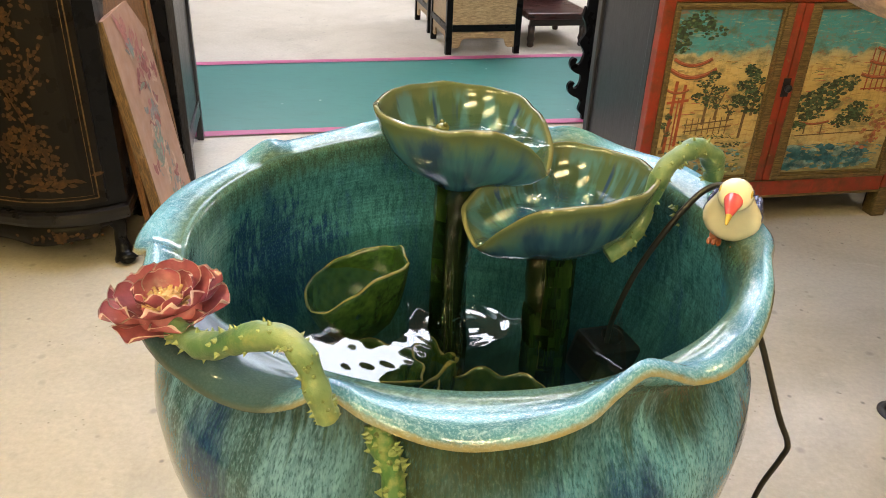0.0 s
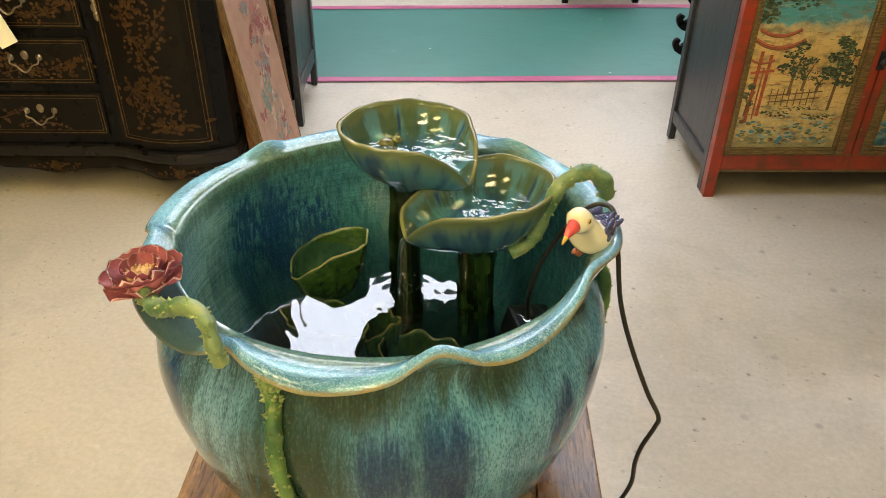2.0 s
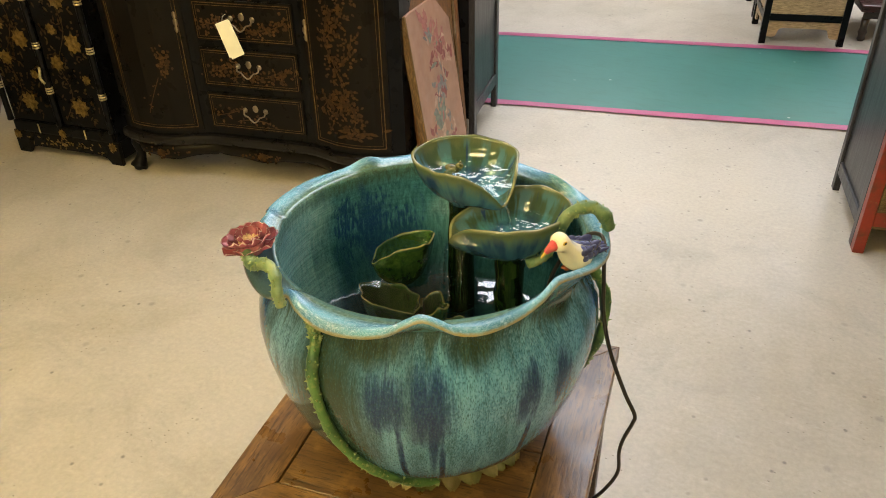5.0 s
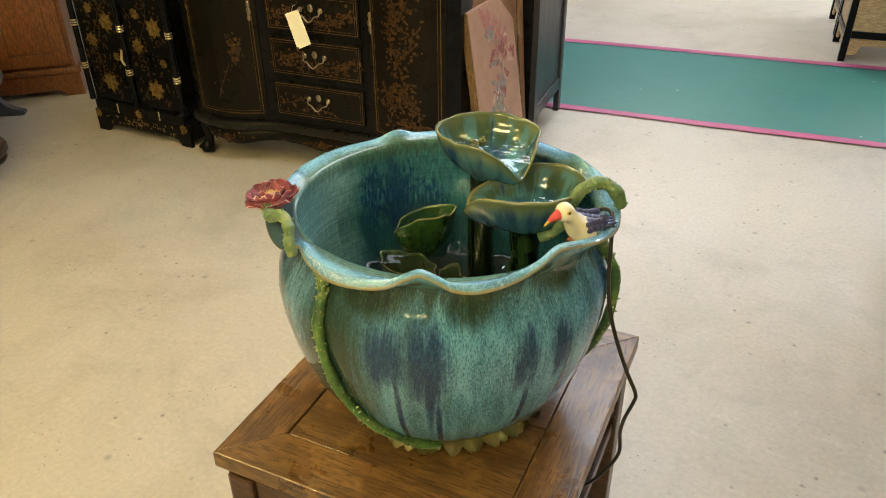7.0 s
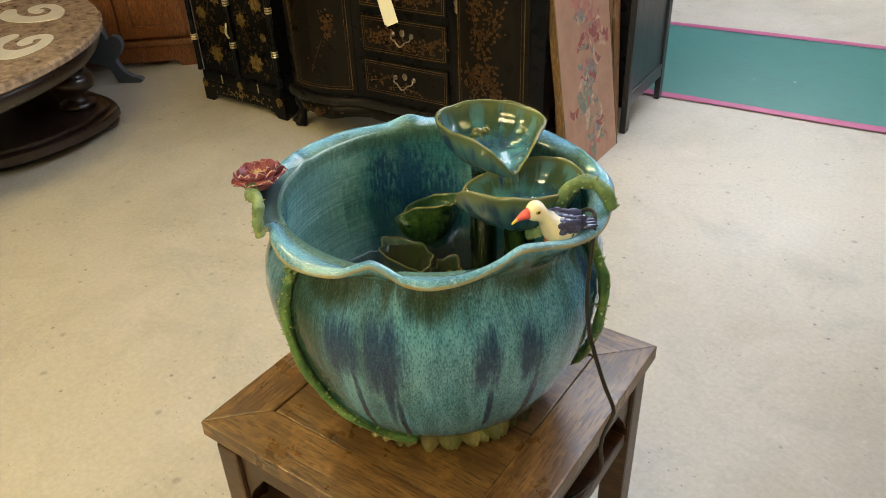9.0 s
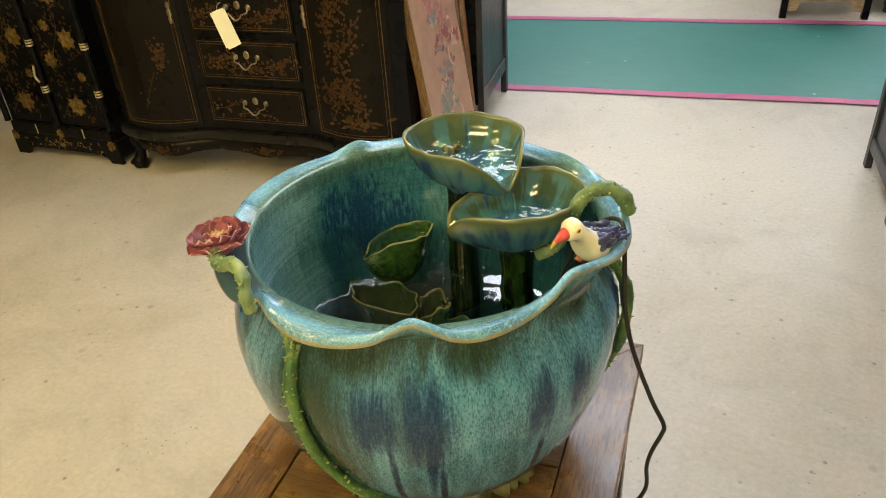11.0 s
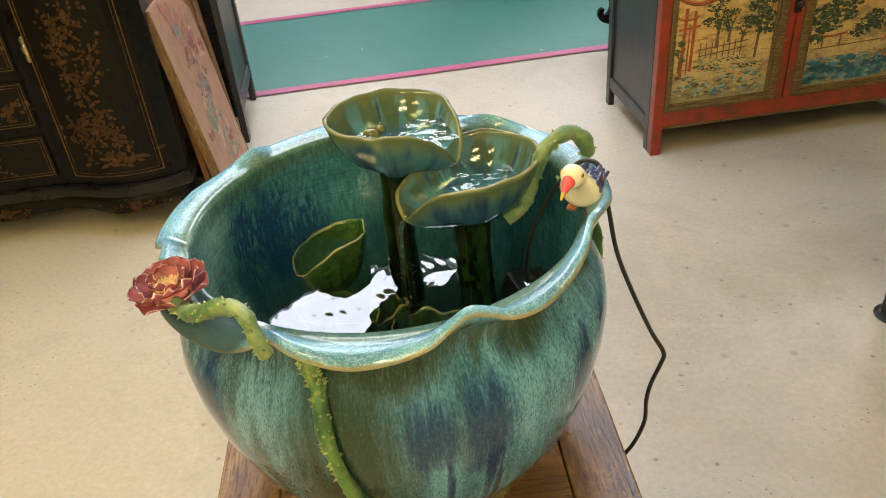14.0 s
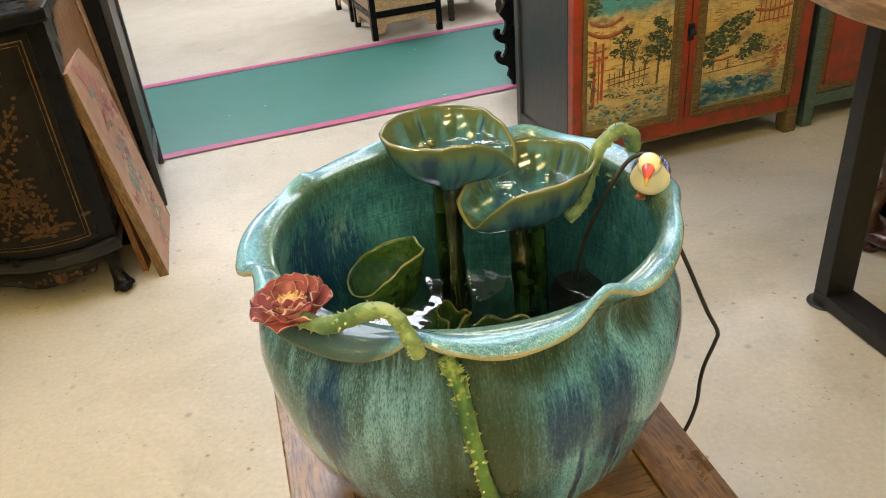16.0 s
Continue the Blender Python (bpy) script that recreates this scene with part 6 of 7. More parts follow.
# ---- black chest with gilt flowers ----
def build_chest():
    W, D, H = 0.640, 0.40, 0.96
    ch = thing("cabinet_with_flowers", pose(-3.135, 1.880, 0, 0, 0, 10), "black lacquered cabinet painted with gilt flowers, brass-banded bamboo posts", "cabinet")
    part("carcass", box(0.012, W - 0.012, 0.02, D, 0.10, H - 0.03, 0.003), LACQUER, ch)
    part("top", box(-0.012, W + 0.012, -0.012, D + 0.005, H - 0.03, H, 0.006), LACQUER, ch)
    part("base_rail", box(0.02, W - 0.02, -0.004, 0.02, 0.118, 0.176, 0.010), LACQUER, ch)
    n = [(0.0, 0.0), (0.065, 0.0), (0.085, 0.03), (0.13, 0.042), (W - 0.13, 0.042), (W - 0.085, 0.03), (W - 0.065, 0.0), (W, 0.0), (W, 0.118), (0.0, 0.118)]
    apron = part("apron", prism(n, "y", 0.002, 0.024, 0.004), LACQUER, ch)
    part("side_apron", box(W - 0.022, W, 0.026, D, 0.03, 0.118, 0.003), LACQUER, ch)
    for x in (0.02, W - 0.05):
        part("foot", box(x, x + 0.03, D - 0.04, D, 0, 0.118, 0.004), LACQUER, ch)
    rnd = random.Random(3)
    g = bmesh.new()
    yf = lambda x: 0.0012
    for k in range(60):
        x = W / 2 + rnd.gauss(0, 0.11)
        leaf_flake(g, Vector((x, 0.080 + rnd.gauss(0, 0.011), 0)), rnd.uniform(0, 6.3), rnd.uniform(0.010, 0.024), 0.005, yf)
    for cx in (0.03, W / 2, W - 0.03):
        rosette(g, (cx, 0.135 if cx == W / 2 else 0.10), 0.026, 9, lambda x: -0.0052, rnd)
    part("gilt_painting", solid(g, 0.0008), GILT_FLOWER, apron, "gilt flower scroll")
    for x in (W * 0.28, W * 0.72):
        part("inlay_bar", box(x - 0.004, x + 0.004, -0.0055, -0.003, 0.122, 0.172, 0.001), BONE, ch)
    # posts like bamboo with brass bands
    for x in (0.012, W / 2, W - 0.012):
        bm = bmesh.new()
        prof = []
        z = 0.176
        while z < H - 0.035:
            prof += [(0.015, z), (0.0172, z + 0.006), (0.015, z + 0.012), (0.0140, z + 0.10), (0.0150, z + 0.20)]
            z += 0.208
        lathe(prof, 14, bm, x, -0.002)
        p = part("post", bm, LACQUER, ch, "", True)
        for zb in (0.360, 0.580, 0.80):
            for dz in (-0.012, 0.0, 0.012):
                part("band", lathe([(0.0152, zb + dz - 0.004), (0.0178, zb + dz - 0.003), (0.0178, zb + dz + 0.003), (0.0152, zb + dz + 0.004)], 14, None, x, -0.002), BONE, p, "", True)
    for x0, x1, s in ((0.034, W / 2 - 0.02, 1), (W / 2 + 0.02, W - 0.034, 2)):
        d = part("door", box(x0, x1, 0.006, 0.020, 0.185, H - 0.05, 0.004), LACQUER, ch)
        rnd = random.Random(20 + s)
        yf = lambda x: 0.0052
        w = x1 - x0
        g, l = bmesh.new(), bmesh.new()
        for u, z, r in ((0.5, 0.285, 0.052), (0.25, 0.50, 0.040), (0.72, 0.60, 0.050), (0.32, 0.66, 0.030), (0.6, 0.80, 0.048), (0.2, 0.86, 0.035), (0.8, 0.43, 0.026)):
            rosette(g, (x0 + u * w, z), r, 8, yf, rnd)
            rosette(g, (x0 + u * w, z), r * 0.5, 7, lambda x: 0.0042, rnd)
        for k in range(150):
            leaf_flake(l, Vector((rnd.uniform(x0 + 0.02, x1 - 0.02), rnd.uniform(0.22, H - 0.09), 0)), rnd.uniform(0, 6.3), rnd.uniform(0.012, 0.035), rnd.uniform(0.004, 0.009), lambda x: 0.0056)
        spray(l, [(x0 + 0.1 * w, 0.21), (x0 + 0.4 * w, 0.35), (x0 + 0.3 * w, 0.5), (x0 + 0.6 * w, 0.68), (x0 + 0.4 * w, 0.88)], lambda x: 0.0056, rnd, 0.02, 2, 0.04)
        part("gilt_painting", solid(g, 0.0008), GILT_FLOWER, d, "gilt blossoms")
        part("gilt_painting", solid(l, 0.0006), GILT_LEAF, d, "dull gilt leaves")
    part("door_pull", tube(catmull([(W / 2 - 0.006, -0.018, 0.475), (W / 2 + 0.004, -0.030, 0.46), (W / 2 - 0.002, -0.032, 0.43), (W / 2 + 0.004, -0.022, 0.40)], 6), 0.006, 8), BONE, ch, "pale brass pull", True)


build_chest()


# ---- brown panelled cabinet and grey scroll bracket ----
def build_brown_cabinet():
    W, D, H = 1.25, 0.5, 1.75
    c = thing("panelled_cabinet", pose(-3.705, 2.165, 0, 0, 0, 52.5) @ pose(-W, 0, 0), "reddish brown panelled wooden cabinet with moulded plinth", "cabinet")
    part("carcass", box(0.02, W - 0.02, 0.02, D, 0.13, H, 0.004), CHERRY, c)
    n = [(0, 0), (0.10, 0), (0.13, 0.035), (W - 0.13, 0.035), (W - 0.10, 0), (W, 0), (W, 0.135), (0, 0.135)]
    part("plinth", prism(n, "y", -0.012, 0.02, 0.004), CHERRY, c)
    part("plinth_side", box(W - 0.022, W, 0.022, D, 0, 0.135, 0.004), CHERRY, c)
    part("moulding", box(-0.012, W + 0.012, -0.026, 0.02, 0.136, 0.172, 0.012), CHERRY, c)
    for i in range(3):
        x0 = 0.03 + i * (W - 0.06) / 3
        x1 = x0 + (W - 0.06) / 3 - 0.012
        d = new("door")
        d.parent = c
        for b in ((x0, x1, 0.26, 0.185), (x0, x1, H - 0.03, H - 0.11)):
            part("rail", box(b[0] + 0.075, b[1] - 0.075, -0.008, 0.02, min(b[2], b[3]), max(b[2], b[3]), 0.004), CHERRY, d)
        for x in (x0, x1 - 0.075):
            part("stile", box(x, x + 0.075, -0.008, 0.02, 0.185, H - 0.03, 0.004), CHERRY, d)
        part("panel", box(x0 + 0.075, x1 - 0.075, 0.004, 0.018, 0.26, H - 0.11, 0.010), CHERRY, d)


build_brown_cabinet()


def build_scroll_console():
    c = thing("scroll_leg_console", pose(-3.69, 1.735, 0, 0, 0, 42), "grey-blue painted console stand on scroll-cut legs", "console table")
    out = [(0.02, 0.0), (0.03, 0.025), (-0.03, 0.045), (-0.075, 0.085), (-0.095, 0.14), (-0.06, 0.175), (-0.035, 0.23), (-0.05, 0.275), (-0.09, 0.285), (-0.12, 0.26), (-0.13, 0.31), (-0.16, 0.355), (-0.205, 0.35), (-0.21, 0.30), (-0.185, 0.27),
           (-0.20, 0.22), (-0.255, 0.20), (-0.30, 0.215), (-0.35, 0.19), (-0.36, 0.15), (-0.30, 0.13), (-0.20, 0.115), (-0.145, 0.08), (-0.12, 0.02), (-0.10, 0.0)]
    sm = [(p.x, p.y) for p in catmull([(a, b, 0) for a, b in out], 4, True)]
    part("scroll_leg", prism(sm, "y", 0, 0.045, 0.004), GREY_BLUE, c)
    part("scroll_leg", prism(sm, "y", 0.42, 0.465, 0.004), GREY_BLUE, c)
    part("stretcher", box(-0.32, -0.22, 0.045, 0.42, 0.14, 0.19, 0.004), GREY_BLUE, c)


build_scroll_console()


# ---- low round table with inlaid stone top ----
def build_round_table():
    R, H = 1.20, 0.555
    t = thing("round_stone_table", pose(-3.68, 0.35, 0, 0, 0, 0), "low round table with inlaid marble top on carved dark base", "table")
    part("apron", lathe([(R - 0.16, H - 0.15), (R - 0.12, H - 0.155), (R - 0.10, H - 0.14), (R - 0.055, H - 0.125), (R - 0.035, H - 0.095), (R - 0.028, H - 0.045), (R - 0.06, H - 0.040)], 120), ESPRESSO, t, "", True)
    top = part("stone_top", lathe([(R - 0.06, H - 0.042), (R - 0.012, H - 0.040), (R, H - 0.030), (R - 0.002, H - 0.010), (R - 0.014, H), (0.02, H)], 140), STONE_BROWN, t, "brown speckled marble top", False)

    def inlay(pts, z=0.003):
        bm = prism([(p.x, p.y) for p in catmull([(a, b, 0) for a, b in pts], 6, True)], "z", H - 0.004, H + z, 0)
        part("inlay", bm, STONE_WHITE, top, "white marble inlay")
    # ring of white scroll leaves
    for k in range(10):
        a = radians(36 * k + 10)
        def P(r, d):
            return (r * math.cos(a + d), r * math.sin(a + d))
        inlay([P(1.00, -0.22), P(1.04, -0.08), P(1.03, 0.06), P(0.97, 0.13), P(0.90, 0.09), P(0.885, 0.0), P(0.92, -0.05), P(0.955, -0.01), P(0.945, 0.05), P(0.975, 0.06), P(0.985, -0.03), P(0.945, -0.11), P(0.87, -0.10), P(0.83, 0.0), P(0.85, 0.14), P(0.80, 0.16), P(0.74, 0.0), P(0.80, -0.18), P(0.90, -0.24)])
        inlay([P(0.62, -0.14), P(0.70, -0.10), P(0.66, 0.02), P(0.70, 0.14), P(0.60, 0.17), P(0.50, 0.0)])
    # quatrefoil platform with concave sides and bun feet
    def plat(r0, z0, z1, bevel):
        pts = []
        for i in range(160):
            th = 2 * math.pi * i / 160
            d = abs(((math.degrees(th) - 63) % 90) - 45) / 45
            pts.append(((r0 - 0.45 * (1 - d) ** 1.3) * math.cos(th), (r0 - 0.45 * (1 - d) ** 1.3) * math.sin(th)))
        return prism(pts, "z", z0, z1, bevel)
    part("platform", plat(1.17, 0.055, 0.105, 0.012), ESPRESSO, t)
    part("platform", plat(1.13, 0.105, 0.130, 0.010), ESPRESSO, t)
    for k in range(4):
        a = radians(63 + 90 * k)
        x, y = 1.06 * math.cos(a), 1.06 * math.sin(a)
        part("bun_foot", lathe([(0.05, 0.0), (0.085, 0.008), (0.098, 0.03), (0.085, 0.052), (0.06, 0.056)], 28, None, x, y), ESPRESSO, t, "", True)
        x, y = 0.98 * math.cos(a), 0.98 * math.sin(a)
        part("baluster", lathe([(0.07, 0.130), (0.09, 0.135), (0.092, 0.155), (0.07, 0.165), (0.045, 0.18), (0.05, 0.205), (0.10, 0.235), (0.115, 0.27), (0.10, 0.30), (0.075, 0.312), (0.085, 0.33), (0.06, 0.36), (0.065, 0.395), (0.05, 0.405)], 32, None, x, y), ESPRESSO, t, "", True)
    part("pedestal", lathe([(0.42, 0.13), (0.44, 0.16), (0.30, 0.20), (0.26, 0.30), (0.34, 0.38), (0.36, 0.42)], 48), ESPRESSO, t, "", True)


build_round_table()


# ---- leaning boards and the dark cabinet behind ----
def plank_pose(bottom, along, top):
    """Local x along the bottom edge, z up the face, y into the board."""
    b, x = Vector(bottom), Vector(along).normalized()
    z = (Vector(top) - b)
    z = (z - x * z.dot(x)).normalized()
    y = z.cross(x)
    m = Matrix((x, y, z)).transposed().to_4x4()
    m.translation = b
    return m


PAINTS = {n: mat_plain("board_paint_" + n, c, 0.6, 0, 0.35, 40) for n, c in (("rose", (0.33, 0.125, 0.10)), ("pale", (0.44, 0.29, 0.20)), ("jade", (0.17, 0.19, 0.14)), ("slate", (0.19, 0.175, 0.155)), ("wine", (0.23, 0.065, 0.055)))}


def build_boards():
    m = plank_pose((-0.952, 2.392, 0.0), (-0.19, 0.98, 0), (-1.078, 2.43, 0.80))
    p = thing("painted_board", m, "pinkish wooden board with worn painted motifs, leaning beside the sideboard", "board")
    W, H = 0.50, 0.815
    body = part("board", box(0, W, 0.0, 0.030, 0.0, H, 0.004), PANEL_WOOD, p)
    part("edge_strip", box(-0.008, -0.0005, -0.001, 0.034, 0.0, H, 0.003), OCHRE_EDGE, p, "ochre worn edge")
    part("edge_strip", box(W + 0.0005, W + 0.008, -0.001, 0.034, 0.0, H, 0.003), OCHRE_EDGE, p, "ochre worn edge")
    rnd = random.Random(12)
    g = {n: bmesh.new() for n in PAINTS}
    names = list(PAINTS)
    # faded scrolls: tapering curled strokes in a loose column
    for i in range(120):
        t = (i + rnd.random()) / 120
        x, z = 0.25 + 0.07 * math.sin(11 * t) + rnd.gauss(0, 0.045), 0.06 + 0.68 * t
        nme = names[(int(6 * t) + rnd.choice((0, 0, 0, 1, 2, 3))) % 5]
        a, curl = rnd.uniform(0, 6.28), rnd.uniform(-34, 34)
        wide, steps, gap = rnd.uniform(0.005, 0.019), rnd.randint(5, 11), rnd.uniform(0.006, 0.011)
        last = None
        for j in range(steps + 1):
            q = j / steps
            ww = wide * math.sin(math.pi * (0.12 + 0.83 * q)) * rnd.uniform(0.8, 1.15)
            nx, nz = -math.sin(a), math.cos(a)
            y = -0.0004 - 0.00002 * i
            row = ((x + nx * ww, y, z + nz * ww), (x - nx * ww, y, z - nz * ww))
            if last and rnd.random() > 0.06:
                flake(g[nme], [last[0], row[0], row[1], last[1]])
            last = row
            x, z = x + gap * math.cos(a), z + gap * math.sin(a)
            a += curl * gap
    for nme in PAINTS:
        part("paint_layer", g[nme], PAINTS[nme], body, "worn painted swirls")
    m = plank_pose((-1.005, 2.44, 0.0), (-0.13, 0.99, 0), (-1.10, 2.46, 1.25))
    b = thing("brown_board", m, "tall brown wooden board with grooved edge, leaning upright", "board")
    part("board", box(0, 0.52, 0.032, 0.055, 0.0, 1.30, 0.003), BOARD_WOOD, b)
    part("edge_moulding", box(0.485, 0.535, 0.022, 0.062, 0.0, 1.30, 0.008), BOARD_WOOD, b)
    part("edge_bead", tube([Vector((0.478, 0.027, 0.0)), Vector((0.478, 0.027, 1.3))], 0.007, 10), OCHRE_EDGE, b, "", True)


build_boards()


def framed_side(parent, x0, x1, y, z0, z1, zb, mt, legs=True, t=0.03, st=0.05):
    """Stile-and-rail panel in a plane of constant y, with legs to the floor."""
    for x in (x0, x1 - st):
        part("stile", box(x, x + st, y, y + t, 0 if legs else z0, z1, 0.004), mt, parent)
    for a, b in ((z1 - st, z1), (zb, zb + st * 1.3)):
        part("rail", box(x0 + st, x1 - st, y + 0.002, y + t, a, b, 0.004), mt, parent)
    part("panel", box(x0 + st, x1 - st, y + 0.012, y + t - 0.004, zb + st * 1.3, z1 - st, 0.003), mt, parent)


def build_dark_cabinet():
    # local x along the visible side, y into the body
    m = pose(-1.212, 3.545, 0, 0, 0, -76.5) @ pose(0, 0, 0)
    D, W, H = 0.56, 0.95, 1.15
    c = thing("dark_cabinet", m @ pose(0, 0, 0, 0, 0, 180) @ pose(-D, 0, 0), "black wooden cabinet on square legs beside the aisle", "cabinet")
    framed_side(c, 0, D, 0, 0.12, H, 0.13, DARK_SIDE)
    part("carcass", box(0.005, D - 0.005, 0.03, W, 0.13, H - 0.005, 0.004), LACQUER, c)
    part("top", box(-0.02, D + 0.02, -0.02, W + 0.02, H, H + 0.03, 0.006), LACQUER, c)
    for x in (0, D - 0.05):
        part("leg", box(x, x + 0.05, W - 0.05, W, 0, 0.13, 0.004), LACQUER, c)


build_dark_cabinet()


# ---- red painted cabinet ----
SCENE_PAINTS = {n: mat_plain("painting_" + n, c, 0.5, 0, v, s, 0, 0.2) for n, c, v, s in (
    ("pine", (0.026, 0.040, 0.020), 0.7, 60), ("moss", (0.06, 0.085, 0.035), 0.6, 50), ("vermilion", (0.29, 0.060, 0.020), 0.45, 50), ("umber", (0.13, 0.075, 0.03), 0.5, 60),
    ("lake", (0.045, 0.17, 0.22), 0.5, 40), ("coral", (0.40, 0.13, 0.075), 0.4, 70), ("straw", (0.47, 0.33, 0.10), 0.3, 60), ("leaf", (0.045, 0.092, 0.04), 0.7, 60), ("sage", (0.15, 0.17, 0.07), 0.5, 60), ("clay", (0.30, 0.17, 0.06), 0.4, 60), ("foam", (0.20, 0.30, 0.29), 0.5, 50))}


def mat_scene_ground():
    """Painted ground: teal sky above, ochre field, mossy foot, crackled."""
    k = Mat("painted_ground", 0.42)
    g = k.coords("Generated")
    _, _, z = k.split(g)
    n = k.noise(k.coords("Object", (1, 1, 1)), 9, 6, 0.65)
    zz = k.math("ADD", z, k.math("MULTIPLY", k.math("SUBTRACT", n, 0.5), 0.22))
    c = k.ramp(zz, [(0.04, (0.26, 0.23, 0.11)), (0.14, (0.42, 0.34, 0.16)), (0.30, (0.60, 0.43, 0.16)), (0.52, (0.55, 0.36, 0.11)), (0.68, (0.60, 0.43, 0.16)), (0.745, (0.42, 0.36, 0.20)), (0.775, (0.05, 0.27, 0.31)), (1.0, (0.035, 0.21, 0.27))])
    st = k.noise(k.coords("Object", (26, 26, 3.5)), 2.5, 6, 0.7)
    brush = k.noise(k.coords("Object", (7, 7, 34)), 2.2, 6, 0.7, 0.7)
    c = k.mix(k.ramp(brush, [(0.50, 0.0), (0.66, 0.4)]), c, (0.24, 0.15, 0.055))
    c = k.mix(k.ramp(brush, [(0.32, 0.5), (0.44, 0.0)]), c, (0.62, 0.50, 0.28))
    c = k.mix(k.ramp(st, [(0.52, 0.0), (0.70, 0.5)]), c, (0.22, 0.13, 0.05))
    c = k.mix(k.ramp(k.noise(k.coords("Object", (1, 1, 1.8), (4, 0, 2)), 13, 6, 0.72), [(0.50, 0.0), (0.64, 0.7)]), c, (0.075, 0.095, 0.05))
    c = k.mix(k.ramp(k.noise(k.coords("Object", (1, 1, 2.2), (9, 0, 5)), 19, 6, 0.72), [(0.56, 0.0), (0.66, 0.6)]), c, (0.30, 0.10, 0.035))
    k.color(c)
    return k.bump(st, 0.3, 0.001).m


SCENE_GROUND = mat_scene_ground()


def dab(bm, x, z, r, y, rnd, n=7, ax=1.0):
    a0 = rnd.uniform(0, 6.28)
    flake(bm, [(x + ax * r * rnd.uniform(0.6, 1.15) * math.cos(a0 + 6.283 * i / n), y, z + r * rnd.uniform(0.6, 1.1) * math.sin(a0 + 6.283 * i / n)) for i in range(n)])


def bars(bm, y, rows):
    for x0, z0, x1, z1, w in rows:
        d = Vector((x1 - x0, z1 - z0, 0)).normalized()
        n = Vector((-d.y, d.x, 0)) * (w / 2)
        flake(bm, [(x0 + n.x, y, z0 + n.y), (x1 + n.x, y, z1 + n.y), (x1 - n.x, y, z1 - n.y), (x0 - n.x, y, z0 - n.y)])


def strokes(g, rnd, X, Z, y, n, names, v0, v1, u0=0.02, u1=0.98):
    """Short level brush strokes."""
    for _ in range(n):
        u, v, l = rnd.uniform(u0, u1), rnd.uniform(v0, v1), rnd.uniform(0.03, 0.11)
        u2 = min(0.99, u + l)
        bars(g[rnd.choice(names)], y - 0.0001 - 0.00005 * rnd.random(), [(X(u), Z(v), X(u2), Z(v + rnd.uniform(-0.012, 0.012)), rnd.uniform(0.0012, 0.0038))])


def clump(g, x, z, w, h, rnd, y, n=46):
    """A tuft of brushed foliage: dark below, lighter touches above."""
    for i in range(n):
        a, q = rnd.uniform(0, 6.283), math.sqrt(rnd.random())
        px, pz = x + w * q * math.cos(a), z + h * q * math.sin(a)
        up = (pz - z) / h
        tone = "pine" if i < n * 0.42 else ("leaf" if rnd.random() > 0.35 + 0.3 * up else rnd.choice(("moss", "sage", "moss")))
        dab(g[tone], px, pz, rnd.uniform(0.18, 0.36) * h if i < n * 0.42 else rnd.uniform(0.09, 0.20) * h, y - 0.0003 - 0.0000045 * i, rnd, 7, 1.6)


def painted_tree(g, x, z, h, rnd, y, tiers=4, wid=0.05):
    bars(g["umber"], y - 0.0002, [(x, z, x + 0.006, z + h * 0.5, 0.011), (x + 0.004, z + h * 0.4, x - 0.014, z + h * 0.78, 0.007), (x + 0.005, z + h * 0.45, x + 0.022, z + h * 0.82, 0.006)])
    for t in range(tiers):
        zz = z + h * (0.42 + 0.55 * t / max(1, tiers - 1))
        side = (-1) ** t
        clump(g, x + side * rnd.uniform(0.1, 0.45) * wid * (1 - 0.15 * t), zz, wid * rnd.uniform(0.42, 0.62) * (1 - 0.10 * t), h * rnd.uniform(0.075, 0.11), rnd, y)


def roof(g, x0, x1, z, lift, y, thick=0.012):
    """A sweeping tiled roof with raised ends."""
    n = 9
    pts = [(x0 + (x1 - x0) * i / n, z + lift * (2 * i / n - 1) ** 2) for i in range(n + 1)]
    bars(g["vermilion"], y - 0.00035, [(a[0], a[1], b[0], b[1], thick) for a, b in zip(pts, pts[1:])])
    bars(g["umber"], y - 0.00038, [(a[0], a[1] - thick * 0.55, b[0], b[1] - thick * 0.55, thick * 0.3) for a, b in zip(pts, pts[1:])])
    bars(g["coral"], y - 0.0004, [(a[0], a[1] + thick * 0.25, b[0], b[1] + thick * 0.25, thick * 0.25) for a, b in zip(pts, pts[1:])])


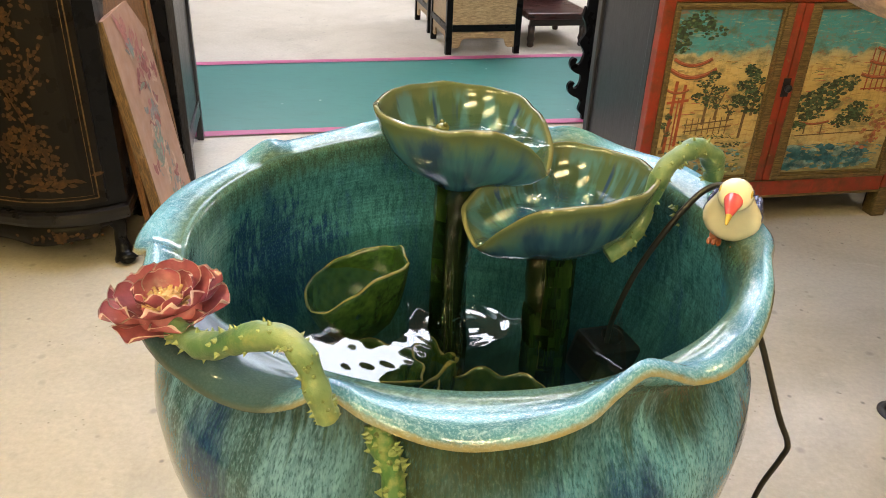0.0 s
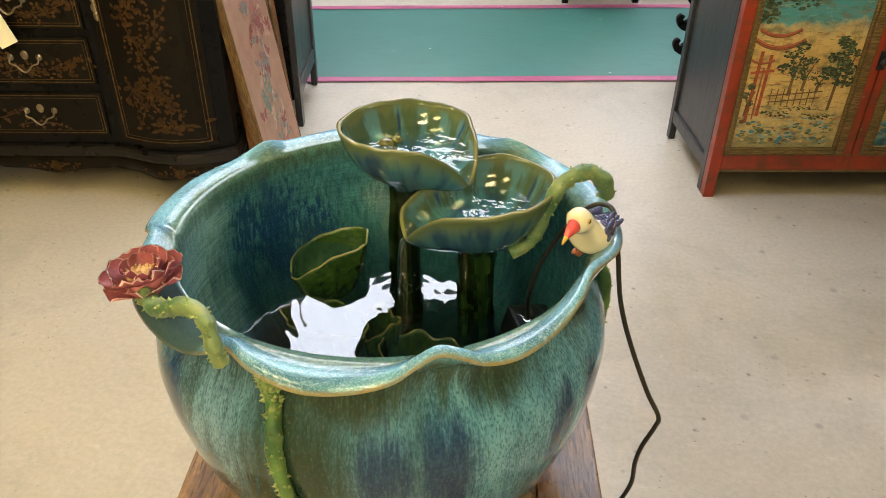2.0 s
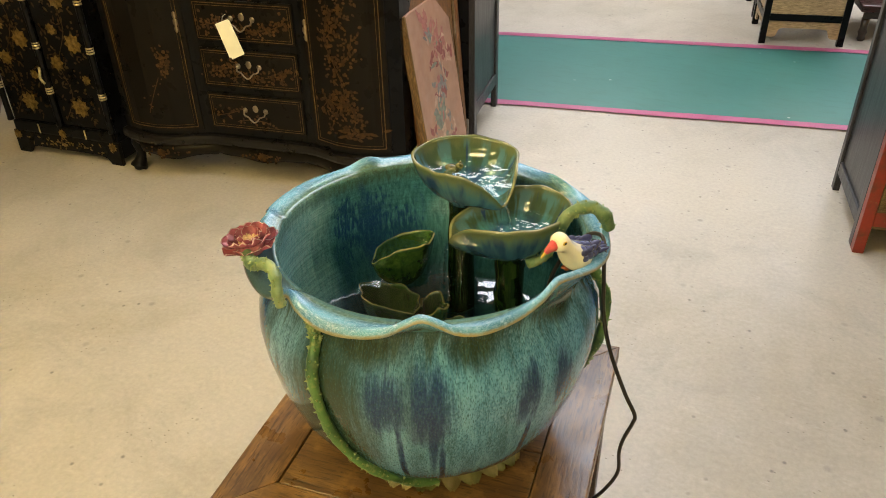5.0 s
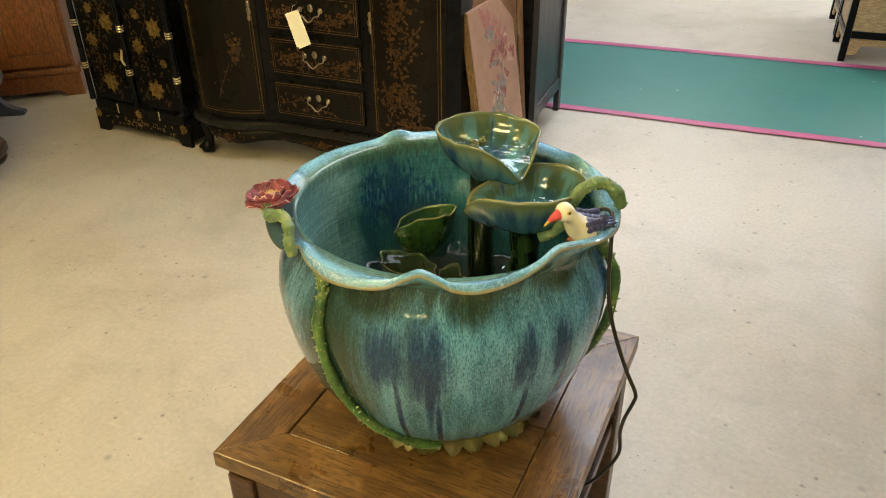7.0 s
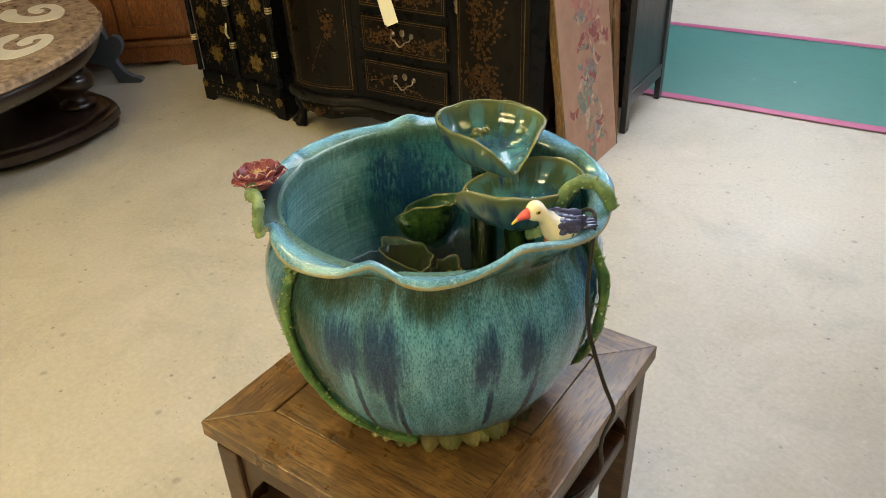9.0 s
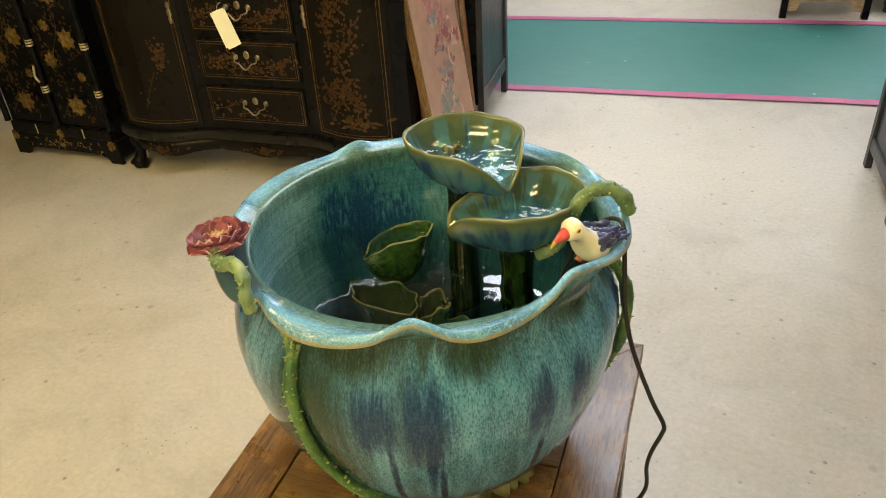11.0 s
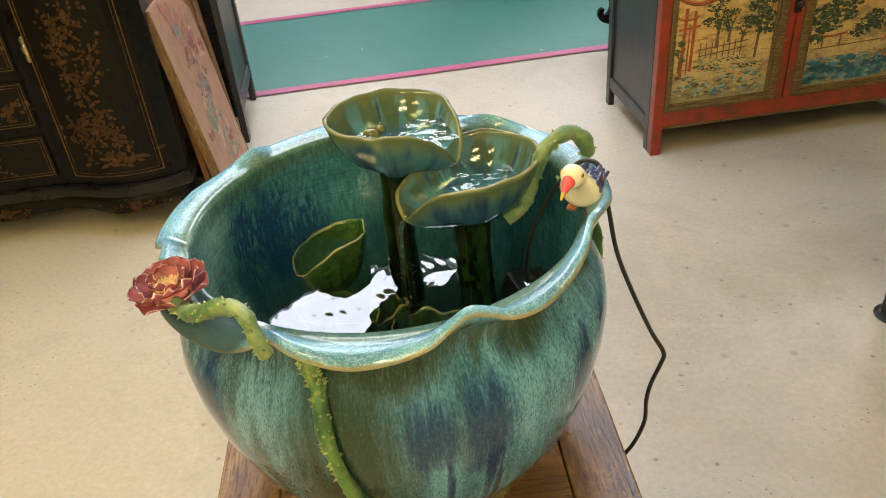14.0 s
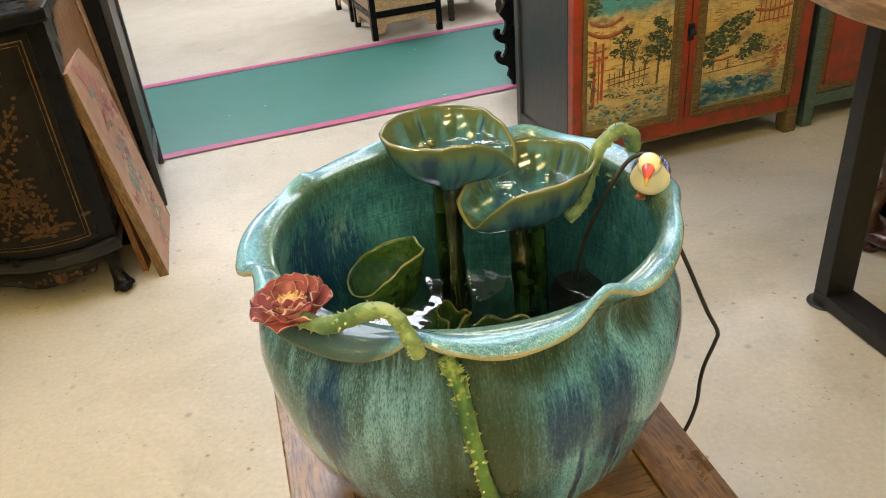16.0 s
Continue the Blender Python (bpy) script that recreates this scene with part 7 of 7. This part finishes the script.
def paint_left(parent, x0, x1, z0, z1, y):
    rnd = random.Random(31)
    g = {n: bmesh.new() for n in SCENE_PAINTS}
    w, h = x1 - x0, z1 - z0
    X, Z = (lambda u: x0 + u * w), (lambda v: z0 + v * h)
    strokes(g, rnd, X, Z, y, 120, ("straw", "straw", "clay", "sage", "coral"), 0.14, 0.74)
    strokes(g, rnd, X, Z, y, 110, ("foam", "moss", "lake", "sage", "straw", "umber"), 0.03, 0.26)
    # temple gate at the edge, two roofs
    bars(g["vermilion"], y - 0.0002, [(X(0.07), Z(0.16), X(0.09), Z(0.60), 0.013), (X(0.17), Z(0.20), X(0.18), Z(0.58), 0.012), (X(0.02), Z(0.47), X(0.24), Z(0.485), 0.010), (X(0.13), Z(0.18), X(0.135), Z(0.50), 0.006)])
    roof(g, X(0.0), X(0.46), Z(0.62), 0.030, y, 0.014)
    roof(g, X(0.02), X(0.40), Z(0.69), 0.024, y, 0.012)
    roof(g, X(0.0), X(0.22), Z(0.53), 0.012, y, 0.008)
    bars(g["umber"], y - 0.0002, [(X(0.24), Z(0.33), X(0.75), Z(0.36), 0.005), (X(0.24), Z(0.29), X(0.74), Z(0.32), 0.005)] + [(X(0.26 + 0.06 * i), Z(0.27), X(0.262 + 0.06 * i), Z(0.375), 0.004) for i in range(8)])
    for u, v, hh, wd, tiers in ((0.42, 0.33, 0.19, 0.085, 5), (0.54, 0.36, 0.12, 0.06, 3), (0.84, 0.24, 0.27, 0.085, 6), (0.92, 0.38, 0.17, 0.05, 4), (0.05, 0.20, 0.12, 0.03, 3), (0.68, 0.35, 0.08, 0.05, 2)):
        painted_tree(g, X(u), Z(v), hh, rnd, y, tiers, wd)
    for u, v, cw, hh in ((0.10, 0.90, 0.05, 0.035), (0.24, 0.95, 0.06, 0.03), (0.06, 0.80, 0.04, 0.03), (0.36, 0.88, 0.05, 0.025), (0.34, 0.22, 0.05, 0.014), (0.62, 0.25, 0.06, 0.012), (0.78, 0.20, 0.05, 0.014)):
        clump(g, X(u), Z(v), cw, hh, rnd, y, 40)
    for _ in range(120):
        dab(g[rnd.choice(("moss", "foam", "straw", "lake", "umber", "sage"))], X(rnd.uniform(0.03, 0.97)), Z(rnd.uniform(0.02, 0.17)), rnd.uniform(0.003, 0.009), y - 0.0002, rnd, 6, 1.8)
    for n, b in g.items():
        part("paint_layer", b, SCENE_PAINTS[n], parent, n + " brushwork")


def paint_right(parent, x0, x1, z0, z1, y):
    rnd = random.Random(47)
    g = {n: bmesh.new() for n in SCENE_PAINTS}
    w, h = x1 - x0, z1 - z0
    X, Z = (lambda u: x0 + u * w), (lambda v: z0 + v * h)
    strokes(g, rnd, X, Z, y, 120, ("straw", "straw", "sage", "clay", "coral"), 0.18, 0.74)
    strokes(g, rnd, X, Z, y, 120, ("lake", "lake", "foam", "straw"), 0.02, 0.18)
    for _ in range(170):
        dab(g["lake" if rnd.random() < 0.7 else "foam"], X(rnd.uniform(0.02, 0.85)), Z(rnd.uniform(0.02, 0.17)), rnd.uniform(0.005, 0.014), y - 0.0002, rnd, 7, 2.0)
    # tiered pavilion
    bars(g["straw"], y - 0.0002, [(X(0.58), Z(0.545), X(0.98), Z(0.55), 0.03), (X(0.66), Z(0.63), X(0.94), Z(0.635), 0.018), (X(0.45), Z(0.40), X(0.95), Z(0.42), 0.02)])
    bars(g["vermilion"], y - 0.0003, [(X(0.62 + 0.055 * i), Z(0.52), X(0.62 + 0.055 * i), Z(0.78), 0.006) for i in range(7)] + [(X(0.58), Z(0.53), X(0.98), Z(0.535), 0.006)])
    for k, (u0, u1, v) in enumerate(((0.55, 0.99, 0.60), (0.60, 0.97, 0.68), (0.64, 0.94, 0.76), (0.69, 0.90, 0.83))):
        roof(g, X(u0), X(u1), Z(v), 0.014, y, 0.012 - 0.001 * k)
    bars(g["umber"], y - 0.0002, [(X(0.05), Z(0.24), X(0.9), Z(0.26), 0.005), (X(0.13), Z(0.25), X(0.13), Z(0.31), 0.006), (X(0.3), Z(0.25), X(0.3), Z(0.31), 0.006)])
    roof(g, X(0.06), X(0.36), Z(0.315), 0.010, y, 0.008)
    for u, v, cw, hh in ((0.10, 0.44, 0.055, 0.035), (0.22, 0.49, 0.07, 0.032), (0.34, 0.54, 0.065, 0.030), (0.44, 0.58, 0.05, 0.024), (0.16, 0.38, 0.06, 0.026), (0.30, 0.44, 0.05, 0.024), (0.54, 0.37, 0.05, 0.030), (0.62, 0.41, 0.045, 0.026), (0.48, 0.32, 0.05, 0.02), (0.06, 0.31, 0.03, 0.024), (0.70, 0.34, 0.04, 0.016)):
        clump(g, X(u), Z(v), cw, hh, rnd, y, 52)
    for _ in range(80):
        dab(g[rnd.choice(("coral", "coral", "clay", "straw"))], X(0.86) + rnd.gauss(0, 0.030), Z(0.28) + rnd.gauss(0, 0.045), rnd.uniform(0.004, 0.011), y - 0.0004, rnd, 6, 1.4)
    for n, b in g.items():
        part("paint_layer", b, SCENE_PAINTS[n], parent, n + " brushwork")


def build_red_cabinet():
    W, D, H = 1.155, 0.575, 0.945
    c = thing("red_cabinet", pose(0.698, 2.757, 0, 0, 0, 13.5), "red painted cabinet with landscape doors and dark sides", "cabinet")
    # posts and rails of the front
    part("front_post", box(0, 0.042, 0.0, 0.045, 0, H - 0.03, 0.004), RED_PAINT, c, "", False)
    part("front_post", box(W - 0.062, W, 0.0, 0.06, 0.13, H - 0.03, 0.006), RED_PAINT, c)
    part("foot", box(W - 0.062, W, 0.0, 0.06, 0, 0.13, 0.006), BROWN_EDGE, c, "bare olive-brown foot")
    part("bottom_rail", box(0.042, W - 0.062, 0.004, 0.04, 0.118, 0.188, 0.005), RED_PAINT, c)
    for za, zb in ((0.112, 0.122), (0.184, 0.1885)):
        part("rail_edge", box(0.0435, W - 0.0635, 0.001, 0.03, za, zb, 0.002), BROWN_EDGE, c)
    part("top_rail", box(0.042, W - 0.062, 0.004, 0.04, H - 0.075, H - 0.03, 0.005), RED_PAINT, c)
    part("carcass", box(0.03, W - 0.03, 0.046, D - 0.02, 0.125, H - 0.03, 0.002), LACQUER, c)
    part("top", box(-0.02, W + 0.02, -0.02, D + 0.01, H - 0.03, H, 0.006), RED_PAINT, c)
    for i, (x0, x1) in enumerate(((0.043, 0.533), (0.537, W - 0.063))):
        d = new("door")
        d.parent = c
        a, b = (0.012, 0.062) if i == 0 else (0.064, 0.032)
        z0, z1 = 0.190, H - 0.077
        for xa, xb in ((x0, x0 + a), (x1 - b, x1)):
            if xb - xa > 0.04:
                # meeting stile: red by the gap, olive-brown towards the painting
                m0 = xb - 0.030 if i == 0 else xa + 0.030
                part("stile", box(min(m0, xb if i == 0 else xa), max(m0, xb if i == 0 else xa), -0.004, 0.03, z0, z1, 0.003), RED_PAINT, d)
                part("stile_moulding", box(xa if i == 0 else m0, m0 if i == 0 else xb, -0.006, 0.03, z0, z1, 0.005), BROWN_EDGE, d)
            else:
                part("stile", box(xa, xb, -0.004, 0.03, z0, z1, 0.003), BROWN_EDGE, d)
        for za, zb in ((z0, z0 + 0.016), (z1 - 0.014, z1)):
            part("rail", box(x0 + a, x1 - b, -0.003, 0.03, za, zb, 0.003), BROWN_EDGE, d)
        p0, p1, q0, q1 = x0 + a, x1 - b, z0 + 0.016, z1 - 0.014
        # inner moulding
        for bx in ((p0, p0 + 0.012, q0, q1), (p1 - 0.012, p1, q0, q1), (p0 + 0.012, p1 - 0.012, q0, q0 + 0.010), (p0 + 0.012, p1 - 0.012, q1 - 0.010, q1)):
            part("moulding", box(bx[0], bx[1], 0.001, 0.02, bx[2], bx[3], 0.004), BROWN_EDGE, d)
        pn = part("painting", box(p0 + 0.012, p1 - 0.012, 0.010, 0.02, q0 + 0.010, q1 - 0.010, 0.001), SCENE_GROUND, d, "landscape painting with temple, pines and water")
        (paint_left if i == 0 else paint_right)(pn, p0 + 0.014, p1 - 0.014, q0 + 0.012, q1 - 0.012, 0.0095)
    kb = lathe([(0.006, 0.0), (0.006, 0.008), (0.013, 0.014), (0.015, 0.021), (0.010, 0.027), (0.003, 0.029)], 18)
    part("knob", kb, STEEL_BLACK, c, "dark iron knob", True, pose(0.535, -0.004, 0.565, 90, 0, 0))
    part("lock_plate", box(0.520, 0.550, -0.0075, -0.0042, 0.53, 0.60, 0.004), STEEL_BLACK, c)
    # dark panelled sides
    s = new("side_panel")
    s.parent = c
    s.matrix_basis = pose(0, D, 0, 0, 0, -90)
    framed_side(s, 0, D - 0.046, 0, 0.10, H - 0.03, 0.085, DARK_SIDE, True, 0.028, 0.042)
    s2 = new("side_panel")
    s2.parent = c
    s2.matrix_basis = pose(W, 0.061, 0, 0, 0, 90)
    framed_side(s2, 0, D - 0.061, 0, 0.10, H - 0.03, 0.085, DARK_SIDE, True, 0.028, 0.042)


build_red_cabinet()


def build_teal_cabinet():
    W, D, H = 0.80, 0.42, 0.98
    c = thing("teal_cabinet", pose(1.868, 3.055, 0, 0, 0, 13.5), "worn teal painted cabinet with red door panels", "cabinet")
    for x in (0, W - 0.055):
        part("post", box(x, x + 0.055, 0.0, 0.05, 0, H, 0.005), TEAL_PAINT, c)
    for z0, z1 in ((0.09, 0.15), (H - 0.07, H)):
        part("rail", box(0.055, W - 0.055, 0.004, 0.045, z0, z1, 0.005), TEAL_PAINT, c)
    part("carcass", box(0.01, W - 0.01, 0.05, D, 0.08, H - 0.005, 0.003), TEAL_PAINT, c)
    for x0, x1 in ((0.058, W / 2 - 0.002), (W / 2 + 0.002, W - 0.058)):
        d = part("door", box(x0, x1, 0.010, 0.035, 0.153, H - 0.073, 0.004), BROWN_EDGE, c)
        part("door_panel", box(x0 + 0.035, x1 - 0.035, 0.004, 0.012, 0.19, H - 0.11, 0.003), RED_PAINT, d)


build_teal_cabinet()


# ---- carved screen edge beside the aisle ----
def build_screen():
    c = thing("carved_screen", pose(0.640, 4.060, 0, 0, 0, 13.5), "black carved wooden screen with scroll-hooked edge", "screen")
    half = [(0.05, 0.0), (0.035, 0.03), (0.012, 0.06), (0.020, 0.10), (0.0, 0.125), (-0.025, 0.135), (-0.052, 0.155), (-0.062, 0.19), (-0.045, 0.215), (-0.025, 0.208), (-0.032, 0.190), (-0.022, 0.178), (-0.004, 0.19), (0.006, 0.225), (0.0, 0.25),
            (-0.030, 0.262), (-0.056, 0.285), (-0.064, 0.320), (-0.046, 0.342), (-0.026, 0.332), (-0.032, 0.315), (-0.020, 0.305), (-0.002, 0.32), (0.008, 0.36), (-0.006, 0.39), (-0.024, 0.415), (-0.010, 0.445), (0.004, 0.47), (-0.006, 0.52), (-0.022, 0.55), (-0.012, 0.60), (0.0, 0.64)]
    pts = half + [(0.0, 1.3), (0.05, 1.3)]
    sm = [(p.x, p.y) for p in catmull([(a, b, 0) for a, b in pts], 3, True)]
    part("scroll_edge", prism(sm, "y", 0, 0.03, 0.003), LACQUER, c)
    part("post", box(0.051, 0.10, -0.01, 0.04, 0, 1.35, 0.005), LACQUER, c)
    part("panel", box(0.10, 0.85, 0.005, 0.025, 0.10, 1.3, 0.003), LACQUER, c)
    part("post", box(0.85, 0.90, -0.01, 0.04, 0, 1.35, 0.005), LACQUER, c)


build_screen()


# ---- black framed chest and low bench beyond the aisle ----
def build_far_chest(m, label):
    W, D, H = 0.53, 0.50, 0.85
    c = thing("framed_chest", m, label, "chest", "black framed chests")
    for x in (0, W - 0.042):
        for y in (0, D - 0.042):
            part("post", box(x, x + 0.042, y, y + 0.042, 0, H, 0.004), LACQUER, c)
    for z in (0.155, H - 0.045):
        for y in (0.002, D - 0.04):
            part("rail", box(0.042, W - 0.042, y, y + 0.038, z, z + 0.045, 0.004), LACQUER, c)
        for x in (0.002, W - 0.04):
            part("rail", box(x, x + 0.038, 0.042, D - 0.042, z, z + 0.045, 0.004), LACQUER, c)
    part("front_panel", box(0.042, W - 0.042, 0.010, 0.025, 0.20, H - 0.045, 0.003), TAN, c, "pale tan wooden panel")
    for x in (0.010, W - 0.025):
        part("side_panel", box(x, x + 0.015, 0.042, D - 0.042, 0.20, H - 0.045, 0.003), TAN, c, "pale tan wooden panel")
    part("top", box(-0.01, W + 0.01, -0.01, D + 0.01, H, H + 0.025, 0.005), LACQUER, c)
    n = [(0.042, 0.155), (W - 0.042, 0.155), (W - 0.042, 0.045), (W - 0.085, 0.045), (W - 0.10, 0.055), (W - 0.115, 0.10), (W - 0.14, 0.108), (0.14, 0.108), (0.115, 0.10), (0.10, 0.055), (0.085, 0.045), (0.042, 0.045)]
    part("apron", prism(n, "y", 0.012, 0.026, 0.002), TAN, c, "pale scalloped apron")
    n2 = [(p[0] * D / W, p[1]) for p in n]
    part("side_apron", prism(n2, "x", 0.012, 0.026, 0.002), TAN, c, "pale scalloped apron")


build_far_chest(pose(-0.104, 5.309, 0, 0, 0, 15.5), "black framed chest with pale tan panels beyond the aisle")
build_far_chest(pose(-0.262, 5.93, 0, 0, 0, 15.5), "black framed chest with pale tan panels behind another")


def build_bench():
    c = thing("low_bench", pose(0.46, 5.60, 0, 0, 0, 15.5), "dark wooden bench with a maroon seat beside the chest", "bench")
    W, D = 0.48, 0.62
    part("seat", box(0, W, 0, D, 0.20, 0.245, 0.008), MAROON, c, "maroon plank seat")
    part("skirt", box(0.02, W - 0.02, 0.01, 0.03, 0.155, 0.20, 0.005), ESPRESSO, c)
    for x in (0.03, W - 0.06):
        for y in (0.03, D - 0.06):
            part("foot", lathe([(0.018, 0.0), (0.026, 0.012), (0.022, 0.035), (0.03, 0.06), (0.022, 0.09), (0.026, 0.155)], 16, None, x + 0.02, y + 0.02), ESPRESSO, c, "", True)
    part("back_panel", box(0, W, D - 0.03, D, 0.245, 0.8, 0.006), ESPRESSO, c)


build_bench()


# ---- slab table on steel frame, and the drum stool ----
def build_slab_table():
    c = thing("slab_table", pose(1.225, 1.735, 0, 0, 0, 10), "high table with live-edge wooden slab on black steel frames", "table")
    top = 1.125
    for k, y in enumerate((0.0,)):
        f = new("leg_frame")
        f.parent = c
        part("upright", box(0.0, 0.10, -0.055, 0.0, 0.052, top - 0.06, 0.004), STEEL_BLACK, f)
        part("upright", box(0.0, 0.10, -0.755, -0.70, 0.052, top - 0.06, 0.004), STEEL_BLACK, f)
        part("floor_bar", box(0.0, 0.10, -0.755, 0.0, 0.006, 0.052, 0.004), STEEL_BLACK, f)
        part("top_bar", box(0.0, 0.10, -0.70, -0.055, top - 0.105, top - 0.06, 0.004), STEEL_BLACK, f)
        for yy in (-0.02, -0.735):
            part("glide", lathe([(0.045, 0.0), (0.052, 0.002), (0.052, 0.005), (0.04, 0.006)], 24, None, 0.03, yy), STEEL_BLACK, f, "", True)
    rnd = random.Random(8)
    pts = []
    # wavy natural edge along the near long side
    for i in range(33):
        s = i / 32
        y = -1.15 + 1.45 * s
        pts.append((-0.47 + 0.10 * (2 * s - 1) ** 6 + 0.10 * s * s - 0.02 + 0.012 * math.sin(9 * s + 1) + 0.006 * math.sin(23 * s), y))
    for i in range(17):
        s = i / 16
        pts.append((0.80 + 0.03 * math.sin(9 * s), 0.30 - 1.45 * s))
    sl = part("slab", prism(pts, "z", top - 0.058, top, 0.014), SLAB_WOOD, c, "live-edge wooden slab")
    f2 = new("leg_frame")
    f2.parent = c
    for y0, y1 in ((-0.055, 0.0), (-0.755, -0.70)):
        part("upright", box(0.58, 0.68, y0, y1, 0.006, top - 0.06, 0.004), STEEL_BLACK, f2)


build_slab_table()


def build_stool():
    c = thing("drum_stool", pose(1.80, 2.06, 0), "maroon wooden drum stool with curved legs and mauve seat", "stool")
    part("base_ring", lathe([(0.17, 0.035), (0.265, 0.035), (0.285, 0.05), (0.285, 0.075), (0.265, 0.09), (0.17, 0.09), (0.16, 0.06), (0.17, 0.035)], 56), MAROON, c, "", True)
    for k in range(5):
        a = radians(72 * k + 196)
        d = Vector((math.cos(a), math.sin(a), 0))
        path = catmull([d * 0.245 + Vector((0, 0, 0.08)), d * 0.275 + Vector((0, 0, 0.14)), d * 0.25 + Vector((0, 0, 0.20)), d * 0.225 + Vector((0, 0, 0.27)), d * 0.25 + Vector((0, 0, 0.36)), d * 0.24 + Vector((0, 0, 0.43))], 6)
        part("leg", tube(path, lambda s: 0.024 + 0.014 * abs(2 * s - 1) ** 2, 12), MAROON, c, "", True)
        part("foot", lathe([(0.02, 0.0), (0.032, 0.006), (0.034, 0.03), (0.025, 0.038)], 14, None, 0.25 * d.x, 0.25 * d.y), MAROON, c, "", True)
    part("seat_frame", lathe([(0.18, 0.42), (0.27, 0.42), (0.285, 0.44), (0.275, 0.465), (0.18, 0.47)], 56), MAROON, c, "", True)
    part("cushion", lathe([(0.24, 0.468), (0.275, 0.475), (0.285, 0.50), (0.26, 0.53), (0.1, 0.54), (0.01, 0.54)], 56), MAUVE, c, "mauve cushion", True)


build_stool()
